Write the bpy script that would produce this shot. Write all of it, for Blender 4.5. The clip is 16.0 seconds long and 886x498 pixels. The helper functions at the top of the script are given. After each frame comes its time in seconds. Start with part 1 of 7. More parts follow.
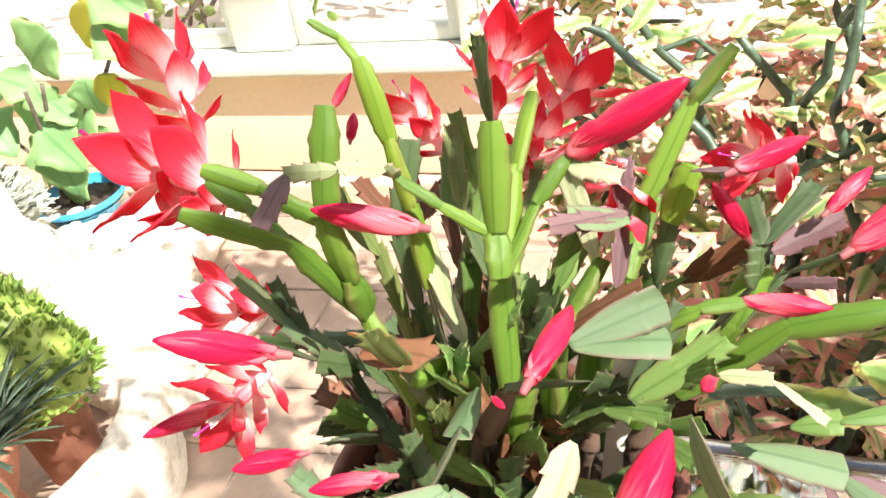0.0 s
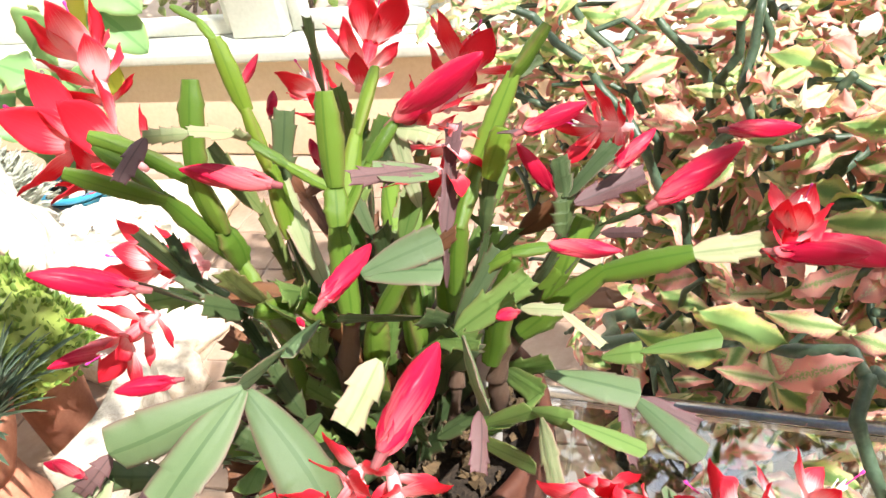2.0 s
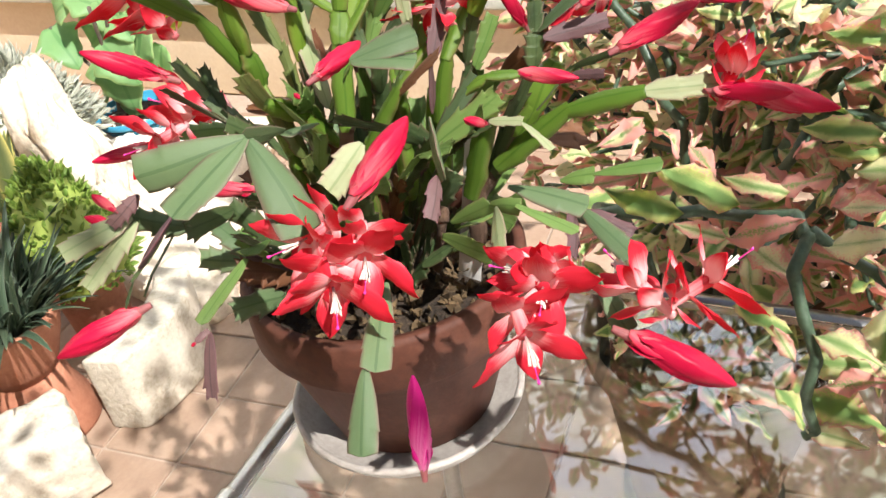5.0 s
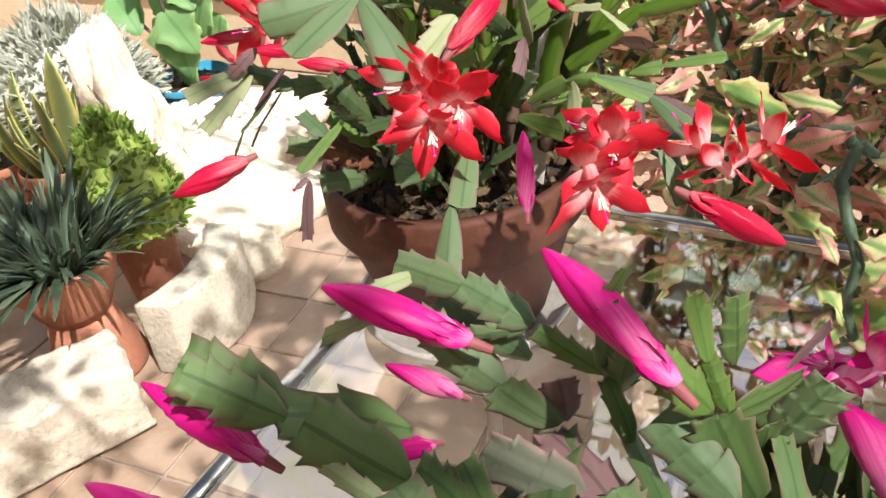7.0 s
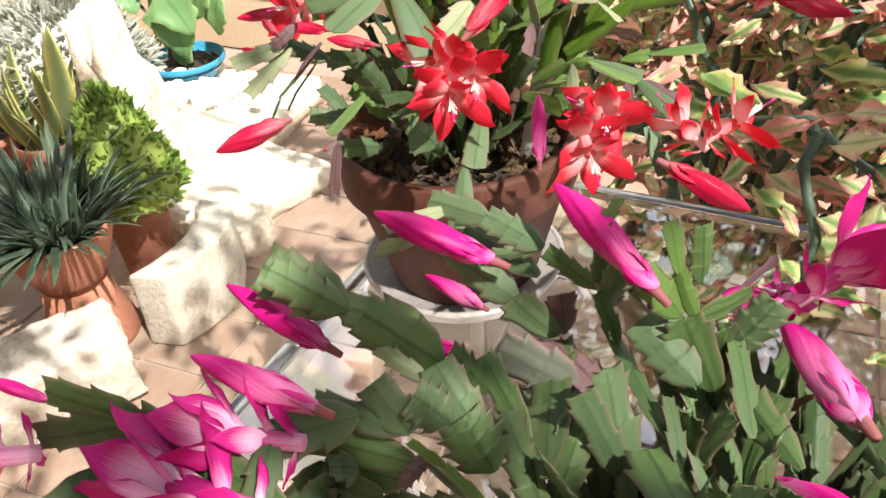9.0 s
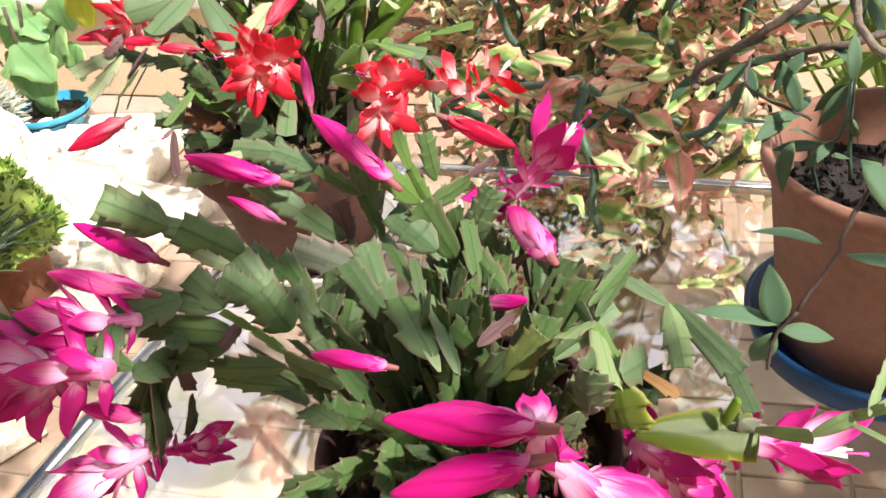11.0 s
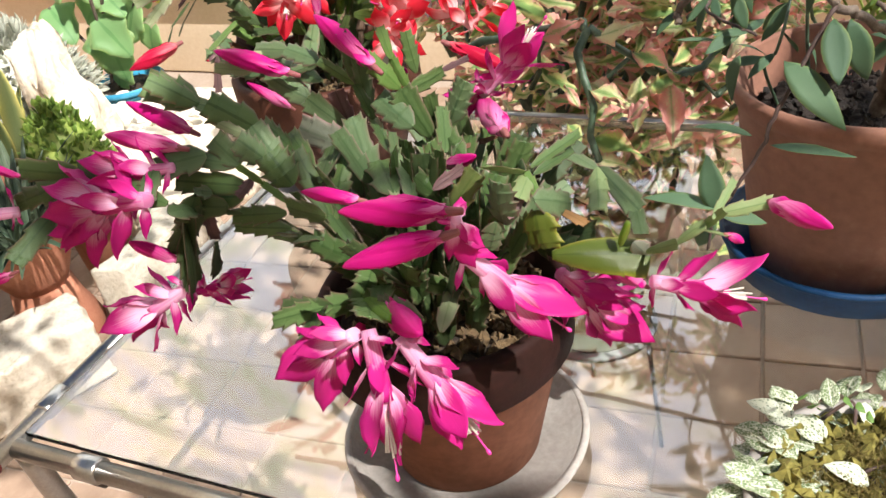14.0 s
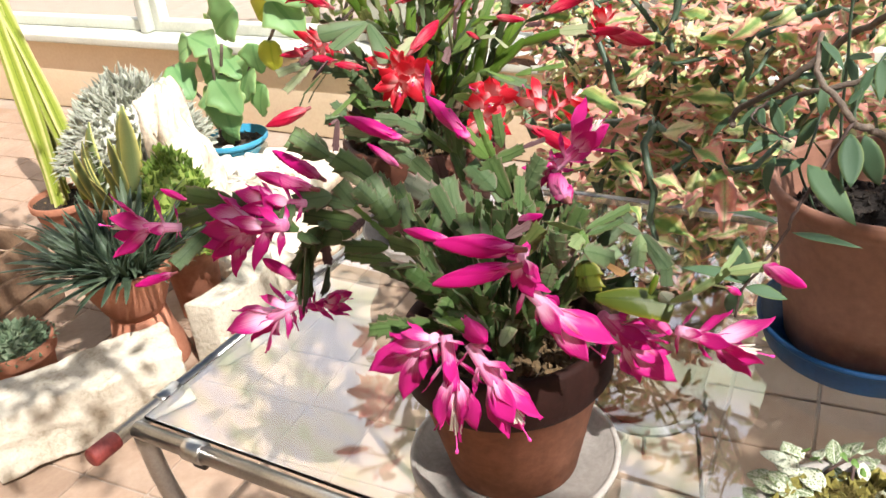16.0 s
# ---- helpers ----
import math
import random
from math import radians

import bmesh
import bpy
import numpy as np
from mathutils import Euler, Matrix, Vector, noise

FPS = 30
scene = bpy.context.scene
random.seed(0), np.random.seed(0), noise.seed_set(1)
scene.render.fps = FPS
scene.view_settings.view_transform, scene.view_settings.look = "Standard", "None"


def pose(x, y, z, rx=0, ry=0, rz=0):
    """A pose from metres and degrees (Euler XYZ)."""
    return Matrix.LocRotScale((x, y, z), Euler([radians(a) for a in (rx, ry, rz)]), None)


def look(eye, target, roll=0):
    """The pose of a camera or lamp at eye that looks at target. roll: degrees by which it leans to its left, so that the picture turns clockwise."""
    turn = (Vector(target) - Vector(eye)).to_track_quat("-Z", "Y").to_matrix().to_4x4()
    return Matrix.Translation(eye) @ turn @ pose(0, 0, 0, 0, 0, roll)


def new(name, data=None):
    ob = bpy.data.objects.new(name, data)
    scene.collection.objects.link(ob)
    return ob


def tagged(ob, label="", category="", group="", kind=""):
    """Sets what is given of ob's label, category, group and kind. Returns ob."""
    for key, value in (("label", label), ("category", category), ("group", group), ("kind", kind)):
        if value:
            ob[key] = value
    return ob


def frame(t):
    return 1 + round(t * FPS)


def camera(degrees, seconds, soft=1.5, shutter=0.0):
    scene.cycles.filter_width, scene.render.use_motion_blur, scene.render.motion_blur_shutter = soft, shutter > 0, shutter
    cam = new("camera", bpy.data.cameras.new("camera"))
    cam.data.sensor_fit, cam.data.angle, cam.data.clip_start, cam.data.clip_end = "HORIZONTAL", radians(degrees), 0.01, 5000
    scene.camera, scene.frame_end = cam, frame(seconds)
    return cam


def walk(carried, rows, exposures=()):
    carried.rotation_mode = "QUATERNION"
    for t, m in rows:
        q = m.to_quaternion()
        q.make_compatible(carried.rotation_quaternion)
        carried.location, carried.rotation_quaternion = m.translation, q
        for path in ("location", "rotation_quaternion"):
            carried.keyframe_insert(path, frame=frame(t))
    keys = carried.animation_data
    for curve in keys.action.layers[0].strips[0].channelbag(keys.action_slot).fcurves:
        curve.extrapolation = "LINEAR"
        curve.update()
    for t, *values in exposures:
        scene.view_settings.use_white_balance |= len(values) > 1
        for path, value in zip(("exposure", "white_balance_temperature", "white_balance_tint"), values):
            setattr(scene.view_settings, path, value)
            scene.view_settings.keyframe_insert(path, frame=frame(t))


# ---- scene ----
cam = camera(55.81, 16.0)
PATH = [
    (0, (-0.1550, 0.0567, 1.2411), (-0.4937, 0.8224, 0.6943), -10.64),
    (0.5, (-0.1370, 0.0520, 1.2430), (-0.4775, 0.8171, 0.6964), -10.89),
    (1, (-0.1116, 0.0511, 1.2420), (-0.4579, 0.8106, 0.6913), -11.37),
    (1.5, (-0.0824, 0.0460, 1.2435), (-0.4266, 0.8043, 0.6899), -11.43),
    (2, (-0.0666, 0.0319, 1.2454), (-0.4229, 0.7817, 0.6880), -11.74),
    (2.5, (-0.0466, 0.0231, 1.2436), (-0.4069, 0.7741, 0.6903), -12.26),
    (3, (-0.0284, 0.0057, 1.2429), (-0.3907, 0.7614, 0.6975), -11.79),
    (3.5, (-0.0125, -0.0117, 1.2458), (-0.3811, 0.7426, 0.7024), -11.35),
    (4, (-0.0027, -0.0211, 1.2361), (-0.3800, 0.7257, 0.6884), -11.03),
    (4.5, (0.0001, -0.0346, 1.2238), (-0.3873, 0.6994, 0.6659), -10.34),
    (5, (-0.0062, -0.0505, 1.2113), (-0.4061, 0.6651, 0.6386), -9.64),
    (5.2, (-0.0065, -0.0598, 1.2097), (-0.4095, 0.6511, 0.6334), -9.38),
    (7.3, (0.0027, -0.1350, 1.1786), (-0.4426, 0.5570, 0.6104), -7.01),
    (7.5, (0.0043, -0.1357, 1.1805), (-0.4408, 0.5426, 0.5959), -6.38),
    (8, (0.0119, -0.1289, 1.1843), (-0.4262, 0.5490, 0.5940), -6.02),
    (8.2, (0.0040, -0.1398, 1.1881), (-0.4327, 0.5408, 0.5997), -5.67),
    (10.3, (0.0753, -0.2600, 1.2129), (-0.2615, 0.4943, 0.6495), -6.65),
    (10.5, (0.0872, -0.2682, 1.2146), (-0.2395, 0.4904, 0.6508), -7.02),
    (11, (0.1121, -0.2794, 1.2115), (-0.1969, 0.4874, 0.6489), -7.69),
    (11.5, (0.1323, -0.2910, 1.2044), (-0.1518, 0.4852, 0.6416), -8.29),
    (12, (0.1582, -0.3010, 1.2017), (-0.1012, 0.4828, 0.6374), -9.06),
    (12.5, (0.1838, -0.3127, 1.1895), (-0.0589, 0.4754, 0.6238), -8.74),
    (13, (0.1825, -0.3173, 1.1975), (-0.0908, 0.4590, 0.6295), -8.72),
    (13.5, (0.1977, -0.3347, 1.1908), (-0.1289, 0.4208, 0.6229), -9.46),
    (14, (0.1970, -0.3684, 1.2007), (-0.1845, 0.3658, 0.6390), -9.58),
    (14.5, (0.2067, -0.3956, 1.2124), (-0.2143, 0.3313, 0.6699), -10.03),
    (15, (0.2255, -0.4103, 1.2232), (-0.2177, 0.3161, 0.6979), -10.53),
    (15.5, (0.2369, -0.4330, 1.2356), (-0.2187, 0.3036, 0.7359), -9.23),
    (16, (0.2469, -0.4684, 1.2413), (-0.2223, 0.2770, 0.7678), -6.25),
]
walk(cam, [(t, look(eye, target, roll)) for t, eye, target, roll in PATH], exposures=[(0, 1.52), (1.0, 1.44), (2.0, 1.25), (3.5, 1.14), (4.5, 0.95), (5.2, 0.76), (8, 0.68), (10.5, 1.05), (11.5, 0.86), (12.5, 0.69), (14, 0.68), (16, 0.70)])

# ---- light ----
world = bpy.data.worlds.new("sky")
scene.world = world
world.use_nodes = True
SUN_AZ, SUN_EL = radians(118), radians(52)      # clockwise from +y; height
sky = world.node_tree.nodes.new("ShaderNodeTexSky")
sky.sky_type, sky.sun_disc = "NISHITA", False
sky.sun_elevation, sky.sun_rotation = SUN_EL, SUN_AZ
back = world.node_tree.nodes["Background"]
back.inputs["Strength"].default_value = 0.076
world.node_tree.links.new(sky.outputs[0], back.inputs["Color"])
sun = new("sun", bpy.data.lights.new("sun", "SUN"))
sun.data.energy, sun.data.angle, sun.data.color = 5.0, radians(0.6), (1.0, 0.96, 0.925)
to_sun = Vector((math.sin(SUN_AZ) * math.cos(SUN_EL), math.cos(SUN_AZ) * math.cos(SUN_EL), math.sin(SUN_EL)))
sun.matrix_world = look(to_sun * 6, (0, 0, 0))

# ---- materials ----
def nodes_of(name):
    m = bpy.data.materials.new(name)
    m.use_nodes = True
    nt = m.node_tree
    return m, nt, nt.nodes["Principled BSDF"]


def ramp(nt, fac, stops):
    r = nt.nodes.new("ShaderNodeValToRGB")
    while len(r.color_ramp.elements) < len(stops):
        r.color_ramp.elements.new(0.5)
    for e, (p, c) in zip(r.color_ramp.elements, stops):
        e.position, e.color = p, (*c, 1)
    nt.links.new(fac, r.inputs[0])
    return r.outputs[0]


def noise_tex(nt, scale, detail=4, space="Object", rough=0.6):
    co = nt.nodes.new("ShaderNodeTexCoord")
    n = nt.nodes.new("ShaderNodeTexNoise")
    n.inputs["Scale"].default_value, n.inputs["Detail"].default_value, n.inputs["Roughness"].default_value = scale, detail, rough
    nt.links.new(co.outputs[space], n.inputs["Vector"])
    return n.outputs["Fac"]


def mix(nt, fac, a, b, kind="MIX"):
    n = nt.nodes.new("ShaderNodeMix")
    n.data_type, n.blend_type = "RGBA", kind
    for sock, v in ((n.inputs[0], fac), (n.inputs[6], a), (n.inputs[7], b)):
        if hasattr(v, "links"):
            nt.links.new(v, sock)
        else:
            sock.default_value = v if isinstance(v, (int, float)) else (*v, 1)
    return n.outputs[2]


def calc(nt, op, a, b=0.0):
    n = nt.nodes.new("ShaderNodeMath")
    n.operation = op
    for sock, v in ((n.inputs[0], a), (n.inputs[1], b)):
        if hasattr(v, "links"):
            nt.links.new(v, sock)
        else:
            sock.default_value = v
    return n.outputs[0]


def bump(nt, bsdf, height, strength, distance=0.002):
    b = nt.nodes.new("ShaderNodeBump")
    b.inputs["Strength"].default_value, b.inputs["Distance"].default_value = strength, distance
    nt.links.new(height, b.inputs["Height"])
    nt.links.new(b.outputs[0], bsdf.inputs["Normal"])


def surface(name, stops, coarse=6.0, fine=60.0, rough=0.7, metal=0.0, relief=0.3, depth=0.002, vary=0.12, spread=0.5, shine=0.5):
    """A two-scale mottled surface; vary: how far single pieces differ."""
    m, nt, b = nodes_of(name)
    big, small = noise_tex(nt, coarse), noise_tex(nt, fine, 5)
    both = calc(nt, "ADD", calc(nt, "MULTIPLY", big, 1 - spread), calc(nt, "MULTIPLY", small, spread))
    col = ramp(nt, both, stops)
    if vary:
        info = nt.nodes.new("ShaderNodeObjectInfo")
        shade = calc(nt, "ADD", 1 - vary, calc(nt, "MULTIPLY", info.outputs["Random"], 2 * vary))
        grey = nt.nodes.new("ShaderNodeCombineColor")
        for n in range(3):
            nt.links.new(shade, grey.inputs[n])
        col = mix(nt, 1.0, col, grey.outputs[0], "MULTIPLY")
    nt.links.new(col, b.inputs["Base Color"])
    b.inputs["Roughness"].default_value, b.inputs["Metallic"].default_value = rough, metal
    b.inputs["Specular IOR Level"].default_value = shine
    if relief:
        bump(nt, b, small, relief, depth)
    return m


def add_translucent(nt, b, col, share):
    t = nt.nodes.new("ShaderNodeBsdfTranslucent")
    s = nt.nodes.new("ShaderNodeMixShader")
    s.inputs[0].default_value = share
    nt.links.new(col, t.inputs["Color"])
    nt.links.new(b.outputs[0], s.inputs[1])
    nt.links.new(t.outputs[0], s.inputs[2])
    nt.links.new(s.outputs[0], nt.nodes["Material Output"].inputs["Surface"])


def uv_parts(nt):
    uv = nt.nodes.new("ShaderNodeUVMap")
    sep = nt.nodes.new("ShaderNodeSeparateXYZ")
    nt.links.new(uv.outputs[0], sep.inputs[0])
    across = calc(nt, "MULTIPLY", calc(nt, "ABSOLUTE", calc(nt, "SUBTRACT", sep.outputs[0], 0.5)), 2.0)
    return across, sep.outputs[1]


def rand_of(nt, island):
    if island:
        return nt.nodes.new("ShaderNodeNewGeometry").outputs["Random Per Island"]
    return nt.nodes.new("ShaderNodeObjectInfo").outputs["Random"]


def leaf_material(name, dark, light, edge, rough=0.45, glow=0.3, island=False, rib=0.55, hem=9.0):
    """A leaf: blade between two greens, a paler rib, its rim towards a third colour."""
    m, nt, b = nodes_of(name)
    across, along = uv_parts(nt)
    mott = noise_tex(nt, 90, 4)
    t = calc(nt, "ADD", calc(nt, "MULTIPLY", rand_of(nt, island), 0.6), calc(nt, "MULTIPLY", mott, 0.5))
    col = mix(nt, t, dark, light)
    ribmask = calc(nt, "MULTIPLY", calc(nt, "LESS_THAN", across, 0.09), rib)
    col = mix(nt, ribmask, col, (dark[0] * 0.7, dark[1] * 0.85, dark[2] * 0.7))
    e = calc(nt, "MULTIPLY", calc(nt, "POWER", across, hem), calc(nt, "ADD", 0.45, mott))
    col = mix(nt, e, col, edge)
    nt.links.new(col, b.inputs["Base Color"])
    b.inputs["Roughness"].default_value = rough
    b.inputs["Specular IOR Level"].default_value = 0.35
    bump(nt, b, mott, 0.25, 0.001)
    add_translucent(nt, b, mix(nt, 0.6, col, light), glow)
    return m


def petal_material(name, deep, mid, pale, glow=0.30, reach=0.10, rim=0.16):
    m, nt, b = nodes_of(name)
    across, along = uv_parts(nt)
    streak = nt.nodes.new("ShaderNodeTexNoise")
    co = nt.nodes.new("ShaderNodeMapping")
    uv = nt.nodes.new("ShaderNodeUVMap")
    co.inputs["Scale"].default_value = (22, 1.5, 1)
    nt.links.new(uv.outputs[0], co.inputs[0])
    nt.links.new(co.outputs[0], streak.inputs["Vector"])
    streak.inputs["Scale"].default_value = 1.0
    v = calc(nt, "ADD", calc(nt, "MULTIPLY", calc(nt, "POWER", across, 2.0), rim), calc(nt, "MULTIPLY", along, 0.70 - 0.4 * rim))
    v = calc(nt, "ADD", v, calc(nt, "MULTIPLY", calc(nt, "SUBTRACT", streak.outputs["Fac"], 0.5), 0.26))
    v = calc(nt, "ADD", v, calc(nt, "MULTIPLY", calc(nt, "SUBTRACT", rand_of(nt, False), 0.5), 0.35))
    col = ramp(nt, v, [(reach, pale), (reach + 0.26, mid), (0.92, deep)])
    nt.links.new(col, b.inputs["Base Color"])
    b.inputs["Roughness"].default_value = 0.42
    b.inputs["Specular IOR Level"].default_value = 0.22
    bump(nt, b, streak.outputs["Fac"], 0.2, 0.0006)
    add_translucent(nt, b, col, glow)
    return m


def ramp_step(nt, v, lo, hi):
    n = nt.nodes.new("ShaderNodeMapRange")
    n.interpolation_type = "SMOOTHSTEP"
    n.inputs["From Min"].default_value, n.inputs["From Max"].default_value = lo, hi
    nt.links.new(v, n.inputs["Value"])
    return n.outputs[0]


def variegated_material(name, island):
    m, nt, b = nodes_of(name)
    across, along = uv_parts(nt)
    n1, n2 = noise_tex(nt, 130, 2), noise_tex(nt, 45, 1)
    r = rand_of(nt, island)
    own = calc(nt, "FRACT", calc(nt, "MULTIPLY", r, 7.0))
    # feathered green along the rib, cream beside it, a pink margin on some leaves
    cream = mix(nt, r, (0.68, 0.74, 0.29), (0.92, 0.88, 0.64))
    core = calc(nt, "ADD", across, calc(nt, "MULTIPLY", calc(nt, "SUBTRACT", n1, 0.5), 1.1))
    core = calc(nt, "ADD", core, calc(nt, "MULTIPLY", calc(nt, "SUBTRACT", r, 0.35), 0.5))
    col = mix(nt, ramp_step(nt, core, 0.14, 0.46), (0.29, 0.46, 0.15), cream)
    margin = calc(nt, "ADD", across, calc(nt, "MULTIPLY", calc(nt, "SUBTRACT", n2, 0.5), 1.7))
    margin = calc(nt, "ADD", margin, calc(nt, "MULTIPLY", calc(nt, "SUBTRACT", own, 0.5), 1.1))
    pink = calc(nt, "MULTIPLY", ramp_step(nt, margin, 0.37, 0.90), 0.92)
    col = mix(nt, pink, col, (0.90, 0.46, 0.41))
    nt.links.new(col, b.inputs["Base Color"])
    b.inputs["Roughness"].default_value = 0.55
    b.inputs["Specular IOR Level"].default_value = 0.25
    bump(nt, b, n1, 0.4, 0.0015)
    add_translucent(nt, b, col, 0.5)
    return m


TERRACOTTA = surface("terracotta", [(0.3, (0.11, 0.042, 0.024)), (0.5, (0.18, 0.068, 0.036)), (0.72, (0.26, 0.11, 0.065))], 9, 120, 0.75, relief=0.25, shine=0.2)
# damp clay, its colour taken darker still to hold the rim's shade
TERRACOTTA_WET_SHADE = surface("terracotta_damp", [(0.3, (0.013, 0.006, 0.0045)), (0.6, (0.027, 0.010, 0.008)), (0.8, (0.050, 0.020, 0.015))], 10, 140, 0.7, relief=0.25, shine=0.12)
TERRACOTTA_MID = surface("terracotta_brown", [(0.3, (0.050, 0.019, 0.012)), (0.55, (0.085, 0.032, 0.020)), (0.8, (0.14, 0.060, 0.037))], 9, 130, 0.62, relief=0.25, shine=0.2)
TERRACOTTA_PALE = surface("terracotta_pale", [(0.3, (0.17, 0.075, 0.048)), (0.55, (0.24, 0.112, 0.072)), (0.78, (0.32, 0.18, 0.13))], 8, 110, 0.8, relief=0.2)
TERRACOTTA_RED = surface("terracotta_red", [(0.3, (0.30, 0.11, 0.06)), (0.6, (0.40, 0.17, 0.10)), (0.8, (0.50, 0.27, 0.18))], 7, 90, 0.8, relief=0.3)
SOIL = surface("soil", [(0.35, (0.014, 0.009, 0.005)), (0.55, (0.045, 0.029, 0.017)), (0.75, (0.13, 0.085, 0.05))], 60, 300, 0.95, relief=0.8, depth=0.004)
DARK_SOIL = surface("dark_soil", [(0.35, (0.008, 0.005, 0.003)), (0.55, (0.022, 0.014, 0.009)), (0.75, (0.06, 0.040, 0.025))], 60, 300, 0.95, relief=0.8, depth=0.004)
LITTER = surface("leaf_litter", [(0.4, (0.012, 0.008, 0.005)), (0.6, (0.035, 0.022, 0.013)), (0.85, (0.14, 0.09, 0.055))], 40, 260, 0.9, relief=0.5, vary=0.5)
GRIT = surface("grit", [(0.35, (0.05, 0.030, 0.014)), (0.55, (0.15, 0.095, 0.042)), (0.78, (0.34, 0.23, 0.11))], 40, 260, 0.9, relief=0.5, vary=0.35)
MOSS = surface("moss", [(0.3, (0.06, 0.06, 0.012)), (0.55, (0.22, 0.19, 0.04)), (0.8, (0.42, 0.34, 0.12))], 50, 300, 0.95, relief=0.6)
STEEL = surface("brushed_steel", [(0.3, (0.30, 0.29, 0.27)), (0.7, (0.46, 0.45, 0.43))], 30, 400, 0.28, 0.95, relief=0.08, depth=0.0005)
RED_TAPE = surface("red_tape", [(0.3, (0.16, 0.02, 0.02)), (0.7, (0.34, 0.06, 0.05))], 60, 300, 0.6, relief=0.4)
GREY_PLASTIC = surface("grey_plastic", [(0.3, (0.23, 0.205, 0.18)), (0.7, (0.40, 0.37, 0.335))], 22, 200, 0.5, relief=0.1)
BLUE_PLASTIC = surface("blue_plastic", [(0.3, (0.003, 0.020, 0.058)), (0.7, (0.008, 0.045, 0.120))], 12, 200, 0.5, relief=0.05, shine=0.2)
SKY_PLASTIC = surface("sky_blue_plastic", [(0.3, (0.02, 0.20, 0.36)), (0.7, (0.06, 0.33, 0.50))], 12, 200, 0.4, relief=0.05)
DARK_PLASTIC = surface("dark_pot", [(0.3, (0.012, 0.010, 0.009)), (0.7, (0.03, 0.025, 0.022))], 12, 200, 0.5, relief=0.1)
TAN_CLAY = surface("tan_clay", [(0.3, (0.10, 0.062, 0.038)), (0.55, (0.17, 0.110, 0.070)), (0.8, (0.25, 0.17, 0.115))], 9, 90, 0.85, relief=0.4)
BROWN_CLAY = surface("brown_clay", [(0.3, (0.035, 0.022, 0.014)), (0.55, (0.075, 0.048, 0.030)), (0.8, (0.13, 0.09, 0.06))], 9, 90, 0.9, relief=0.5)
TILE = surface("floor_tile", [(0.25, (0.235, 0.150, 0.102)), (0.5, (0.31, 0.215, 0.152)), (0.75, (0.40, 0.300, 0.224))], 5, 70, 0.62, relief=0.12, vary=0.10, spread=0.35)
GROUT = surface("grout", [(0.3, (0.27, 0.21, 0.16)), (0.7, (0.38, 0.31, 0.25))], 10, 120, 0.9)
PLASTER = surface("cream_plaster", [(0.3, (0.66, 0.51, 0.34)), (0.55, (0.74, 0.60, 0.43)), (0.8, (0.80, 0.68, 0.52))], 2.5, 60, 0.85, relief=0.15, vary=0)
WHITE_PAINT = surface("white_paint", [(0.3, (0.47, 0.49, 0.42)), (0.7, (0.62, 0.63, 0.56))], 5, 80, 0.5, relief=0.08, vary=0)
STONE = surface("pale_stone", [(0.3, (0.30, 0.25, 0.18)), (0.48, (0.50, 0.45, 0.36)), (0.75, (0.66, 0.62, 0.53))], 14, 90, 0.9, relief=0.7, depth=0.006)
ROCK = surface("cream_rock", [(0.3, (0.42, 0.33, 0.22)), (0.5, (0.68, 0.60, 0.47)), (0.75, (0.80, 0.74, 0.63))], 8, 60, 0.9, relief=0.8, depth=0.008)
OLD_WOOD = surface("weathered_wood", [(0.3, (0.13, 0.075, 0.045)), (0.6, (0.24, 0.15, 0.09)), (0.8, (0.34, 0.24, 0.16))], 14, 120, 0.8, relief=0.4)
BARK = surface("bark", [(0.3, (0.060, 0.042, 0.032)), (0.55, (0.15, 0.115, 0.088)), (0.8, (0.30, 0.255, 0.20))], 60, 300, 0.85, relief=0.9)
TRUNK_BARK = surface("trunk_bark", [(0.3, (0.09, 0.065, 0.045)), (0.55, (0.20, 0.155, 0.11)), (0.8, (0.34, 0.28, 0.21))], 90, 400, 0.9, relief=1.0, depth=0.004)
VINE_BARK = surface("vine_bark", [(0.3, (0.035, 0.020, 0.017)), (0.7, (0.10, 0.060, 0.048))], 70, 300, 0.7, relief=0.4)
SHRUB_STEM = surface("green_stem", [(0.3, (0.024, 0.044, 0.024)), (0.55, (0.060, 0.100, 0.060)), (0.8, (0.16, 0.21, 0.145))], 30, 200, 0.45, relief=0.2)
WOODY_STEM = surface("woody_segment", [(0.3, (0.05, 0.028, 0.018)), (0.6, (0.13, 0.075, 0.045)), (0.8, (0.20, 0.13, 0.08))], 80, 300, 0.8, relief=0.5)
LABEL_WHITE = surface("label_white", [(0.3, (0.66, 0.64, 0.60)), (0.7, (0.78, 0.76, 0.72))], 20, 200, 0.5, relief=0.05)
INK = surface("ink", [(0.3, (0.015, 0.014, 0.014)), (0.7, (0.04, 0.038, 0.036))], 50, 300, 0.6, relief=0)
PEBBLE = surface("pebbles", [(0.3, (0.58, 0.52, 0.43)), (0.55, (0.72, 0.68, 0.60)), (0.8, (0.82, 0.79, 0.73))], 20, 150, 0.8, vary=0.25)
STAMEN = surface("stamen", [(0.3, (0.70, 0.62, 0.55)), (0.7, (0.80, 0.74, 0.66))], 100, 400, 0.5, relief=0)
STIGMA = surface("stigma", [(0.3, (0.60, 0.02, 0.22)), (0.7, (0.72, 0.05, 0.34))], 100, 400, 0.5, relief=0)

